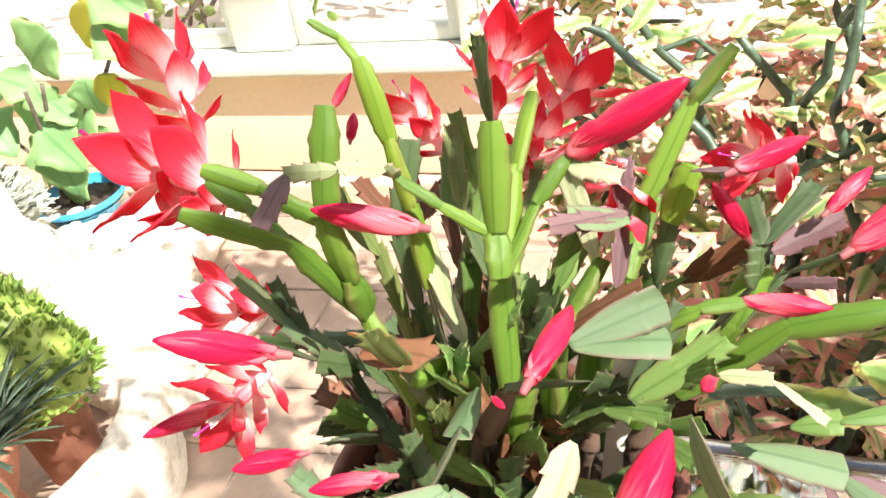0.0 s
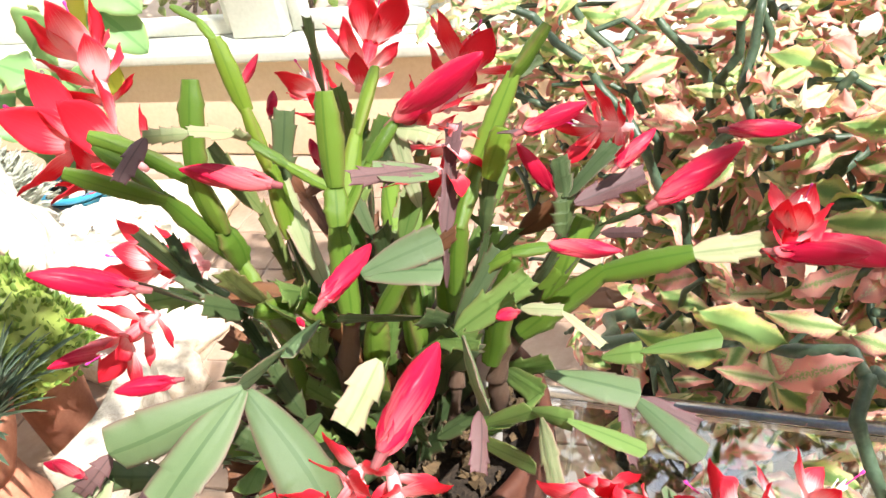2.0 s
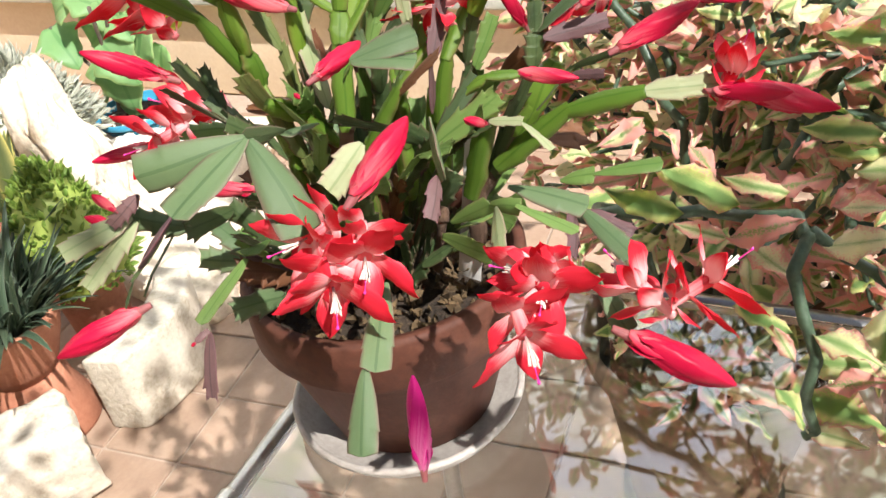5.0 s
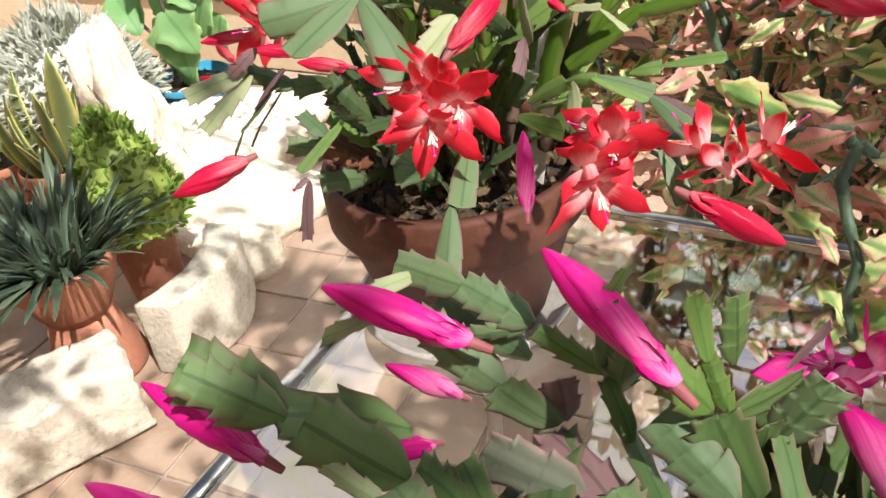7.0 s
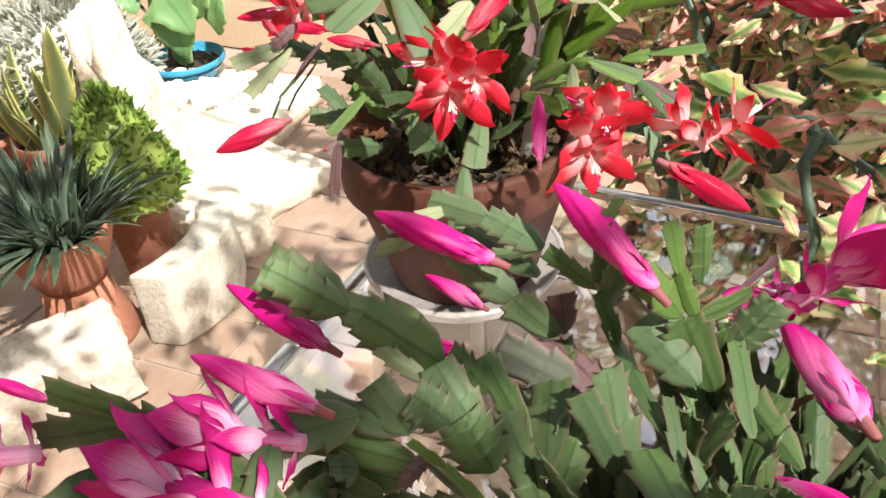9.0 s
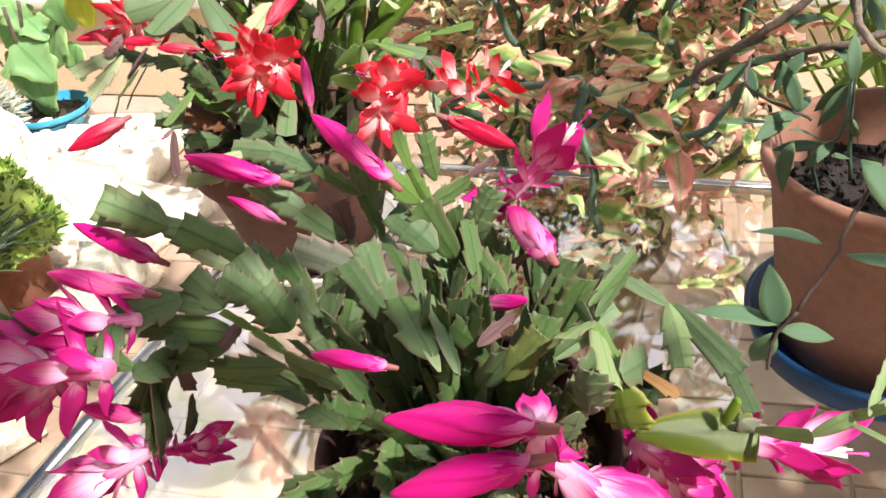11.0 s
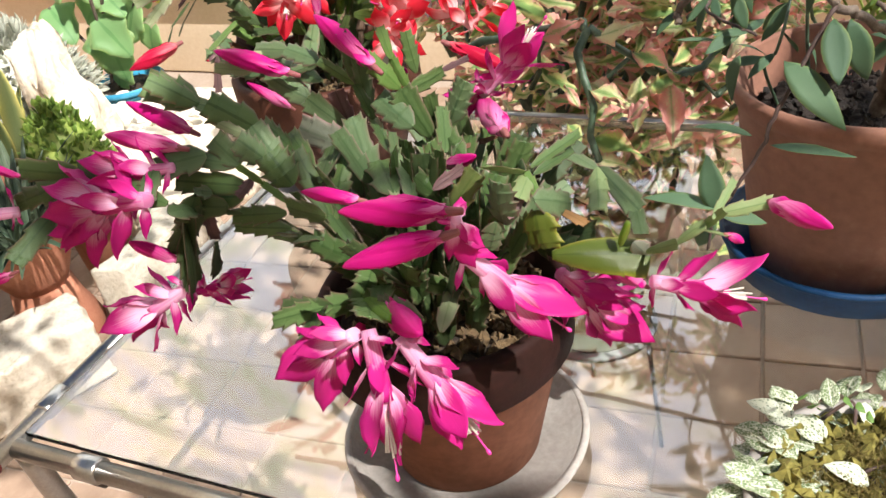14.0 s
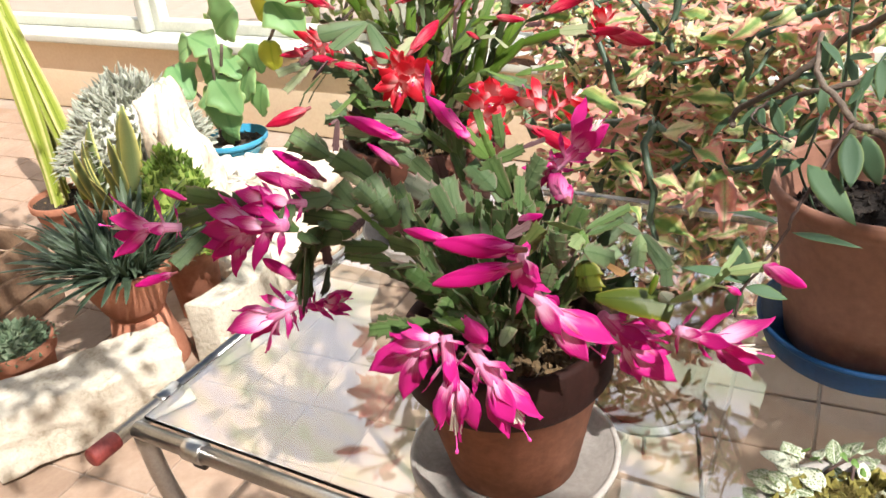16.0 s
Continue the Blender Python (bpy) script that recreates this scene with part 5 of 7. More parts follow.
stem(magenta, "light", 0.0059, [(0.167, -0.052, 0.995), (0.187, -0.047, 1.000)], (0.23, -0.71, 0.51))
stem(magenta, "light", 0.0040, [(0.160, -0.048, 0.983), (0.172, -0.070, 0.997)], (0.34, -0.55, 0.63))
stem(magenta, "deep", 0.0100, [(-0.132, -0.041, 0.964), (-0.148, -0.055, 0.936)], (0.73, -0.77, 0.46))
stem(magenta, "old", 0.0029, [(-0.148, -0.049, 0.937), (-0.144, -0.061, 0.911)], (0.21, -0.70, 0.45))
stem(magenta, "purple", 0.0075, [(-0.124, -0.043, 0.961), (-0.126, -0.042, 0.939)], (0.33, -0.54, 0.16))
stem(magenta, "old", 0.0035, [(-0.097, -0.044, 0.961), (-0.121, -0.047, 0.963)], (0.55, -0.70, 0.16))
bud(magenta, (0.187, -0.047, 1.000), (0.211, -0.072, 1.006))
bud(magenta, (0.172, -0.070, 0.997), (0.179, -0.066, 0.991))
stem(magenta, "deep", 0.0179, [(-0.117, 0.023, 0.978), (-0.132, -0.012, 1.014), (-0.160, -0.016, 1.027)])
stem(magenta, "old", 0.0126, [(-0.112, -0.046, 0.975), (-0.119, -0.052, 0.976), (-0.128, -0.059, 0.963), (-0.143, -0.057, 0.904)])
stem(magenta, "old", 0.0126, [(-0.123, -0.045, 0.938), (-0.130, -0.046, 0.916)])
stem(magenta, "old", 0.0126, [(0.053, -0.121, 0.971), (0.019, -0.100, 0.956), (-0.003, -0.061, 0.937)])
stem(magenta, "deep", 0.0137, [(0.015, -0.061, 0.970), (-0.015, -0.049, 0.937), (-0.009, -0.074, 0.936), (0.029, -0.126, 0.972)])
stem(magenta, "fresh", 0.009, [(0.004, -0.088, 0.947), (0.034, -0.116, 0.966)])
stem(magenta, "old", 0.0137, [(-0.102, -0.048, 0.968), (-0.117, -0.052, 0.969), (-0.137, -0.052, 0.949), (-0.144, -0.055, 0.914)])
stem(magenta, "pale", 0.009, [(0.050, -0.101, 0.947), (0.035, -0.051, 0.934)])
stem(magenta, "grey", 0.0147, [(-0.111, -0.042, 0.998), (-0.128, -0.061, 0.999)])
stem(magenta, "deep", 0.0137, [(-0.118, -0.075, 0.985), (-0.176, -0.072, 0.997), (-0.216, -0.076, 1.000)])
stem(magenta, "deep", 0.0126, [(-0.176, -0.072, 0.997), (-0.222, -0.086, 0.981)])
stem(magenta, "deep", 0.0126, [(-0.197, -0.084, 0.976), (-0.205, -0.114, 0.963)])
stem(magenta, "old", 0.0115, [(-0.120, -0.075, 0.979), (-0.120, -0.058, 0.969), (-0.145, -0.049, 0.929), (-0.147, -0.053, 0.907)])
stem(magenta, "old", 0.0115, [(-0.130, -0.063, 1.000), (-0.123, -0.085, 0.991)])
bud(magenta, (-0.094, 0.033, 1.014), (-0.139, 0.023, 1.032))
bud(magenta, (-0.100, 0.031, 0.992), (-0.114, 0.014, 1.016))
bud(magenta, (-0.032, 0.027, 1.022), (-0.074, 0.041, 1.048))
bud(magenta, (0.039, 0.035, 0.981), (0.005, 0.086, 0.975))
bud(magenta, (0.013, 0.004, 0.974), (0.038, -0.007, 0.989))
bud(magenta, (-0.008, -0.055, 0.986), (-0.041, -0.058, 0.990))
bud(magenta, (0.066, -0.105, 1.019), (0.014, -0.108, 1.015))
bud(magenta, (0.066, -0.111, 1.011), (0.019, -0.122, 0.996))
flower(magenta, (0.066, -0.100, 1.012), (0.054, -0.075, 0.986))
flower(magenta, (0.056, -0.080, 0.980), (0.095, -0.068, 0.934), 0.22)
flower(magenta, (0.087, -0.030, 0.935), (0.119, -0.010, 0.886), 0.20)
flower(magenta, (0.087, -0.022, 0.927), (0.118, 0.005, 0.868), 0.5)
flower(magenta, (0.130, -0.003, 0.916), (0.188, 0.030, 0.886), 0.30)
bud(magenta, (0.125, 0.000, 0.910), (0.108, -0.025, 0.941))
flower(magenta, (0.040, -0.122, 0.960), (0.080, -0.138, 0.922), 0.25)
flower(magenta, (0.029, -0.129, 0.968), (0.048, -0.158, 0.920), 0.30)
flower(magenta, (0.023, -0.131, 0.966), (-0.018, -0.122, 0.930), 0.30)
bud(magenta, (0.020, -0.095, 0.955), (0.056, -0.131, 0.972))
flower(magenta, (-0.147, -0.054, 0.908), (-0.198, -0.078, 0.880))
flower(magenta, (-0.144, -0.055, 0.904), (-0.124, -0.050, 0.909))
flower(magenta, (-0.118, -0.087, 0.995), (-0.194, -0.083, 0.978))
flower(magenta, (-0.146, -0.083, 0.990), (-0.184, -0.091, 0.962))
bud(magenta, (-0.148, -0.055, 0.928), (-0.155, -0.078, 0.957))
flower(magenta, (-0.221, -0.088, 0.977), (-0.261, -0.120, 0.985))
bud(magenta, (-0.205, -0.119, 0.957), (-0.231, -0.135, 0.950))
bud(magenta, (-0.219, -0.078, 0.995), (-0.237, -0.085, 1.005))
bud(magenta, (-0.118, -0.052, 1.007), (-0.170, -0.052, 1.012))
bud(magenta, (-0.138, -0.018, 0.998), (-0.180, -0.019, 1.016))
flower(magenta, (-0.120, -0.060, 0.999), (-0.167, -0.072, 0.995))
bud(magenta, (-0.093, 0.074, 1.035), (-0.098, 0.086, 1.058))
flower(magenta, (0.003, 0.094, 0.975), (0.042, 0.107, 1.016), 0.26)
flower(magenta, (0.016, 0.098, 0.988), (-0.015, 0.095, 0.963), 0.22)
bud(magenta, (-0.033, 0.067, 1.001), (-0.035, 0.067, 1.005))
bud(magenta, (-0.108, 0.023, 0.975), (-0.119, -0.005, 0.992))


def spray(plant, starts, lo, tilt, levels, seed, kinds, width, forks=0.55):
    """Inner sprays: each start grows segment by segment, forks at the nodes and sinks outwards under its weight."""
    random.seed(seed)
    c = plant.location
    for k in range(starts):
        a = 6.283 * (k + random.uniform(-0.4, 0.4)) / starts
        q = random.uniform(0.006, 0.032)
        lean = random.uniform(*tilt)
        if plant["tint"] == "magenta" and math.sin(a) < 0.2 and math.cos(a) > -0.6:
            lean *= 0.45
        grow = [(Vector((c.x + q * math.cos(a), c.y + q * math.sin(a), lo)), a, lean, 0, random.choice(kinds))]
        while grow:
            p, a, lean, level, kind = grow.pop()
            step = random.uniform(0.030, 0.044) * (1.1 if level == 0 else 1.0)
            q = p + Vector((math.cos(a) * math.sin(lean), math.sin(a) * math.sin(lean), math.cos(lean))) * step
            stem(plant, "old" if level == 0 else kind, width * random.uniform(0.8, 1.25), [tuple(p), tuple(q)])
            if level + 1 >= levels:
                continue
            for n in range(2 if random.random() < forks else 1):
                grow.append((q - (q - p) * 0.06, a + random.gauss(0, 0.55), min(1.75, lean + random.uniform(-0.12, 0.38)), level + 1, kind if random.random() < 0.7 else random.choice(kinds)))


spray(red, 20, 0.868, (0.25, 0.9), 3, 31, ("old", "bright", "olive", "grey", "purple", "brown", "bright"), 0.0140)
spray(red, 17, 0.885, (0.05, 0.38), 5, 33, ("bright", "old", "olive", "brown", "old", "bright", "fresh"), 0.0108, 0.25)
spray(magenta, 20, 0.868, (0.35, 0.95), 3, 32, ("deep", "old", "deep", "grey"), 0.0128)
spray(magenta, 14, 0.875, (0.05, 0.42), 3, 34, ("deep", "old", "deep", "grey"), 0.0122, 0.4)

# ---- variegated shrub behind the table ----
SX, SY = -0.01, 0.79
shrub = thing("variegated_shrub", "devil's backbone shrub with zigzag stems and pink-edged variegated leaves", "shrub", (SX, SY, 0.0))
PX, PY = -0.09, -0.07          # the planter stands a little before the shrub's middle
child("planter", lathe("planter", [(0, 0.255), (0.088, 0.255), (0.094, 0.262), (0.108, 0.36), (0.124, 0.45), (0.138, 0.51), (0.150, 0.512), (0.153, 0.525), (0.150, 0.54), (0.142, 0.54), (0.136, 0.52), (0.118, 0.44), (0.09, 0.29), (0, 0.28)], TAN_CLAY, 56, 0.008), shrub, pose(PX, PY, 0))
child("stand_plate", lathe("stand_plate", [(0, 0.246), (0.105, 0.246), (0.105, 0.254), (0, 0.254)], DARK_PLASTIC, 36), shrub, pose(PX, PY, 0))
for a in (-0.25, 1.9, 4.0):
    child("stand_rod", tube("stand_rod", [(PX + 0.125 * math.cos(a), PY + 0.125 * math.sin(a), 0), (PX + 0.098 * math.cos(a), PY + 0.098 * math.sin(a), 0.25)], 0.004, DARK_PLASTIC, 8), shrub, None, "thin dark iron rod under the planter")
soil_disc(shrub, 0.132, 0.495, 160, SOIL, 41, shift=(PX, PY, 0))


def shrub_outline(v):
    return 0.215 * math.sin(math.pi * min(1, v ** 0.80)) ** 0.95 * (1 - 0.25 * v) + 0.045 * ((v * 6.0) % 1) ** 2 * math.sin(math.pi * v)


SHRUB_LEAVES = [blade("leaf", shrub_outline, VARIEGATED, 20, b, c, w * 3.0, 0.0, tw, 0.006, 6) for b, c, w, tw in ((-0.20, 0.30, 0.035, 0.3), (-0.08, -0.25, 0.045, -0.4), (-0.35, 0.2, 0.04, 0.5), (0.08, 0.35, 0.04, -0.2))]


def zigzag(nodes, r0, r1, kink, pitch=0.034):
    """A stem that bends to and fro a little at every node, with its joints slightly swollen."""
    base = curve_points(nodes, 8)
    marks, run = [base[0]], 0.0
    for a, b in zip(base, base[1:]):
        run += (b - a).length
        if run >= pitch:
            marks.append(b)
            run = 0.0
    if (marks[-1] - base[-1]).length > 0.004:
        marks.append(base[-1])
    pts = []
    for i, p in enumerate(marks):
        d = (marks[min(i + 1, len(marks) - 1)] - marks[max(i - 1, 0)]).normalized()
        side = d.cross(UP if abs(d.z) < 0.8 else Vector((0, 1, 0))).normalized()
        pts.append(p + side * (kink * (1 if i % 2 else -1) if i else 0.0) + jitter((0, 0, 0), kink * 0.25))
    path, radii, n = [], [], len(pts)
    for i, (a, b) in enumerate(zip(pts, pts[1:])):
        for k, swell in ((0.0, 1.0), (0.10, 1.12), (0.22, 1.0), (0.55, 0.95), (0.86, 1.0)):
            path.append(a + (b - a) * k)
            radii.append((r0 + (r1 - r0) * (i + k) / max(1, n - 1)) * swell)
    path.append(pts[-1])
    radii.append(r1)
    child("stem", tube("stem", [p - shrub.location for p in path], radii, SHRUB_STEM, 8), shrub)
    return pts


random.seed(43)
spots = []
front_leaders = [
    [(-0.04, 0.76, 0.58), (-0.17, 0.62, 0.74), (-0.165, 0.47, 0.846), (-0.115, 0.454, 0.867), (-0.059, 0.438, 0.885), (-0.02, 0.42, 0.899), (-0.008, 0.408, 0.898)],
    [(-0.04, 0.74, 0.58), (-0.06, 0.72, 0.72), (-0.085, 0.739, 0.888), (-0.087, 0.759, 0.933), (-0.082, 0.775, 0.973), (-0.07, 0.8, 0.985)],
    [(-0.02, 0.73, 0.58), (-0.05, 0.66, 0.72), (-0.031, 0.648, 0.829), (-0.012, 0.693, 0.846), (0.014, 0.726, 0.866), (0.044, 0.752, 0.879), (0.1, 0.8, 0.96)],
    [(-0.05, 0.76, 0.58), (-0.13, 0.72, 0.74), (-0.176, 0.714, 0.862), (-0.209, 0.744, 0.911), (-0.255, 0.77, 0.947), (-0.301, 0.791, 0.976)],
    [(0.0, 0.75, 0.58), (0.02, 0.7, 0.8), (0.05, 0.62, 0.95), (0.11, 0.6, 0.985)],
    [(-0.05, 0.79, 0.58), (-0.18, 0.84, 0.8), (-0.26, 0.86, 0.95), (-0.34, 0.9, 0.984)],
    [(0.0, 0.8, 0.58), (0.06, 0.88, 0.8), (0.12, 0.86, 0.982), (0.16, 0.78, 0.992)],
    [(0.03, 0.77, 0.58), (0.08, 0.74, 0.72), (0.13, 0.7, 0.88), (0.16, 0.68, 0.976)],
    [(-0.03, 0.74, 0.58), (-0.06, 0.71, 0.72), (-0.037, 0.7, 0.819), (-0.014, 0.7, 0.857), (0.006, 0.7, 0.888), (0.026, 0.7, 0.911), (0.064, 0.72, 0.928), (0.13, 0.74, 0.95)],
    [(-0.06, 0.75, 0.58), (-0.13, 0.74, 0.78), (-0.109, 0.74, 0.853), (-0.064, 0.74, 0.882), (-0.04, 0.74, 0.896)],
    [(-0.06, 0.77, 0.58), (-0.1, 0.79, 0.76), (-0.11, 0.8, 0.889), (-0.1, 0.8, 0.915), (-0.093, 0.8, 0.939), (-0.08, 0.8, 0.978)],
    [(-0.06, 0.77, 0.58), (-0.11, 0.79, 0.8), (-0.134, 0.8, 0.912), (-0.15, 0.8, 0.93), (-0.171, 0.8, 0.957)],
    [(-0.04, 0.8, 0.58), (-0.07, 0.84, 0.74), (-0.074, 0.85, 0.879), (-0.073, 0.85, 0.913), (-0.079, 0.85, 0.96)],
    [(-0.017, 0.72, 0.82), (-0.014, 0.72, 0.854), (-0.008, 0.72, 0.882), (-0.009, 0.72, 0.93)],
    [(-0.03, 0.69, 0.83), (-0.004, 0.66, 0.848), (0.04, 0.66, 0.846), (0.053, 0.66, 0.827), (0.064, 0.66, 0.794)],
]
back_leaders = [
    [(-0.02, 0.83, 0.58), (-0.04, 0.95, 0.8), (-0.12, 1.02, 0.98), (-0.1, 1, 0.992)],
    [(-0.05, 0.81, 0.58), (-0.22, 0.9, 0.68), (-0.34, 1, 0.74), (-0.46, 1.1, 0.82)],
    [(0.03, 0.81, 0.58), (0.1, 0.92, 0.72), (0.16, 0.96, 0.85), (0.18, 0.92, 0.98)],
    [(0.03, 0.75, 0.58), (0.1, 0.66, 0.68), (0.2, 0.58, 0.74), (0.22, 0.53, 0.8)],
]
for nodes in front_leaders + back_leaders:
    if nodes[0][2] == 0.58:
        nodes = [(nodes[0][0] + PX, nodes[0][1] + PY, 0.50)] + nodes[1:]
    spots += zigzag(nodes, 0.0066, 0.0040, 0.0042, 0.030)[4:]
hanging = zigzag([(-0.008, 0.408, 0.898), (-0.012, 0.389, 0.881), (0.0, 0.372, 0.850), (0.004, 0.362, 0.815), (0.008, 0.357, 0.775)], 0.0044, 0.0034, 0.0032, 0.024)
hanging += zigzag([(-0.008, 0.408, 0.898), (0.032, 0.413, 0.868), (0.068, 0.413, 0.847), (0.10, 0.44, 0.850), (0.125, 0.46, 0.88)], 0.0042, 0.0030, 0.0026, 0.024)


RIGHT_A, RIGHT_B = 0.16, 0.10


def in_crown(q):
    """The crown's hull: behind the table, wider towards the back."""
    if q.z < 0.56 or q.z > (1.7 if q.y > 0.96 else min(0.95, 0.88 + 0.3 * (q.y - 0.57))) or q.y > 1.12 or q.y < 0.57:
        return False
    left = -0.16 - 0.62 * (q.y - 0.55) - 0.25 * min(0.4, max(0, q.z - 1.0))
    return left < q.x < RIGHT_A + RIGHT_B * (q.y - 0.5)


grown = 0
while grown < 240:
    q = Vector((random.uniform(-0.6, 0.95), random.uniform(0.55, 1.12), random.uniform(0.56, 1.7)))
    if not in_crown(q):
        continue
    p = min(random.sample(spots, min(60, len(spots))), key=lambda r: (r - q).length)
    d = q - p
    if d.length < 0.06:
        continue
    d *= min(1.0, 0.26 / d.length)
    spots += zigzag([p, p + d * 0.5 + jitter((0, 0, 0.012), 0.012), p + d], random.uniform(0.0026, 0.0044), 0.0022, 0.003)[1:]
    grown += 1
leaf_poses = []


def shrub_leaf(p, size):
    a = random.uniform(0, 6.283)
    d = Vector((math.cos(a), math.sin(a) - 0.25, random.uniform(-0.45, 0.35))).normalized() * size
    b = p + d * 0.10
    leaf_poses.append((b, frame_of(b - shrub.location, b + d - shrub.location, jitter((0.3, -0.4, 0.9), 0.42), size * random.uniform(0.85, 1.1))))


while len(leaf_poses) < 2900:
    p = random.choice(spots)
    if p.y > 0.47 and not (p.x < -0.14 and p.y < 0.54):
        shrub_leaf(p + jitter((0, 0, 0), 0.035), random.uniform(0.032, 0.062))
for p in hanging[-4:]:
    shrub_leaf(p, random.uniform(0.034, 0.050))
# single leaves along the two front branches, foot and tip
for p, q in (((0.002, 0.370, 0.849), (0.044, 0.354, 0.856)), ((0.013, 0.349, 0.829), (0.044, 0.346, 0.848)), ((-0.007, 0.357, 0.837), (-0.021, 0.361, 0.860)), ((-0.011, 0.369, 0.848), (-0.046, 0.365, 0.866)),
             ((-0.056, 0.403, 0.889), (-0.085, 0.392, 0.904)), ((-0.056, 0.403, 0.889), (-0.013, 0.404, 0.909)), ((0.0, 0.406, 0.889), (0.044, 0.401, 0.908)), ((-0.085, 0.407, 0.900), (-0.128, 0.394, 0.920)),
             ((-0.052, 0.416, 0.906), (-0.104, 0.409, 0.931)), ((0.006, 0.421, 0.908), (0.041, 0.412, 0.923)), ((0.058, 0.364, 0.847), (0.045, 0.332, 0.835)), ((-0.015, 0.344, 0.825), (0.005, 0.325, 0.827)), ((-0.024, 0.424, 0.913), (-0.059, 0.415, 0.928)),
             ((0.043, 0.408, 0.849), (0.043, 0.371, 0.806)), ((0.070, 0.411, 0.844), (0.083, 0.373, 0.796)), ((-0.005, 0.380, 0.817), (0.047, 0.382, 0.823)), ((-0.003, 0.367, 0.797), (0.061, 0.368, 0.794)), ((0.005, 0.358, 0.780), (0.043, 0.356, 0.779)), ((0.032, 0.416, 0.870), (0.083, 0.405, 0.858))):
    p, q = Vector(p), Vector(q)
    leaf_poses.append((p, frame_of(p - shrub.location, q - shrub.location, jitter((0.1, -0.55, 0.8), 0.2), (q - p).length)))
leaf_poses.sort(key=lambda q: (q[0] - Vector((0.0, 0.35, 0.95))).length)
for n, (b, m) in enumerate(leaf_poses[:300]):
    child("leaf", SHRUB_LEAVES[n % 4], shrub, m)
FAR_LEAVES = [blade("leaf", shrub_outline, VARIEGATED, 12, b, c, w * 1.9, 0.0, tw, 0.006, 2) for b, c, w, tw in ((-0.20, 0.30, 0.05, 0.3), (-0.08, -0.25, 0.06, -0.4), (-0.35, 0.2, 0.05, 0.5))]
many("foliage", FAR_LEAVES, [m for _, m in leaf_poses[300:]], VARIEGATED_MANY, shrub)

# ---- clay pot with a woody lance-leaved plant ----
saucer("blue_saucer", "dark blue plastic saucer on the glass table", 0.237, 0.282, GLASS_Z, 0.099, 0.028, BLUE_PLASTIC)
woody = thing("woody_pot_plant", "woody plant with lance-shaped leaves in a terracotta pot", "potted plant", (0.237, 0.282, GLASS_Z + 0.0055))
child("pot", lathe("pot", pot_profile(0.101, 0.162, 0.074, 0.016, 0.004), TERRACOTTA_PALE, 64), woody)
soil_disc(woody, 0.088, 0.119, 420, DARK_SOIL, 51, LITTER, 0.0045)


def lance_outline(v):
    return 0.155 * math.sin(math.pi * min(1, v ** 0.9)) ** 0.85


def strap_leaf(v):
    return 0.075 * (1 - v) ** 0.5 * (0.6 + 0.4 * min(1, v * 5))


LANCES = [blade("leaf", lance_outline, LANCE, 8, b, c, 0.006, 0.0, tw, 0.008, 4) for b, c, tw in ((-0.2, 0.18, 0.1), (-0.35, 0.12, -0.2), (0.05, 0.25, 0.15))]


def twig(plant, name, nodes, r0, r1, material, steps=6):
    pts = curve_points(nodes, steps)
    pts = [p + jitter((0, 0, 0), r1 * 0.5) for p in pts]
    n = len(pts)
    child(name, tube(name, [p - plant.location for p in pts], [r0 + (r1 - r0) * i / (n - 1) for i in range(n)], material, 8), plant)
    return pts


random.seed(52)
paths = []
paths.append(twig(woody, "trunk", [(0.248, 0.294, 0.862), (0.249, 0.284, 0.885), (0.250, 0.258, 0.925), (0.252, 0.240, 0.948)], 0.0078, 0.0056, TRUNK_BARK))
paths.append(twig(woody, "twig", [(0.268, 0.226, 0.962), (0.244, 0.216, 0.970), (0.222, 0.190, 0.992), (0.206, 0.167, 1.007)], 0.0032, 0.0028, BARK))
paths.append(twig(woody, "twig", [(0.206, 0.167, 1.007), (0.193, 0.175, 1.021), (0.175, 0.198, 1.033), (0.173, 0.224, 1.055)], 0.0028, 0.0019, BARK))
paths.append(twig(woody, "twig", [(0.087, 0.352, 0.925), (0.087, 0.359, 0.937), (0.134, 0.338, 0.978), (0.171, 0.331, 1.014), (0.211, 0.299, 1.051), (0.238, 0.275, 1.070)], 0.0034, 0.0028, BARK))
paths.append(twig(woody, "twig", [(0.095, 0.352, 0.930), (0.135, 0.307, 0.969), (0.170, 0.252, 1.000), (0.214, 0.252, 1.015), (0.245, 0.253, 1.028)], 0.0027, 0.0023, BARK))
paths.append(twig(woody, "twig", [(0.206, 0.167, 1.007), (0.190, 0.150, 0.972), (0.177, 0.136, 0.942), (0.174, 0.130, 0.930), (0.158, 0.118, 0.899)], 0.0015, 0.0012, VINE_BARK))
paths.append(twig(woody, "twig", [(0.158, 0.118, 0.899), (0.148, 0.115, 0.88), (0.146, 0.11, 0.86)], 0.0012, 0.0010, VINE_BARK))
paths.append(twig(woody, "twig", [(0.252, 0.240, 0.948), (0.251, 0.226, 0.966), (0.254, 0.229, 0.976), (0.252, 0.235, 0.990), (0.258, 0.245, 1.02)], 0.0042, 0.0024, BARK))
twig(woody, "twig", [(0.233, 0.235, 0.984), (0.243, 0.232, 0.977), (0.251, 0.226, 0.966)], 0.0018, 0.0026, BARK)
twig(woody, "twig", [(0.252, 0.230, 0.968), (0.275, 0.246, 0.969), (0.305, 0.240, 0.969)], 0.0022, 0.0018, BARK)
paths.append(twig(woody, "twig", [(0.20, 0.30, 0.88), (0.19, 0.29, 0.95), (0.185, 0.285, 1.10)], 0.0015, 0.0012, SHRUB_STEM))
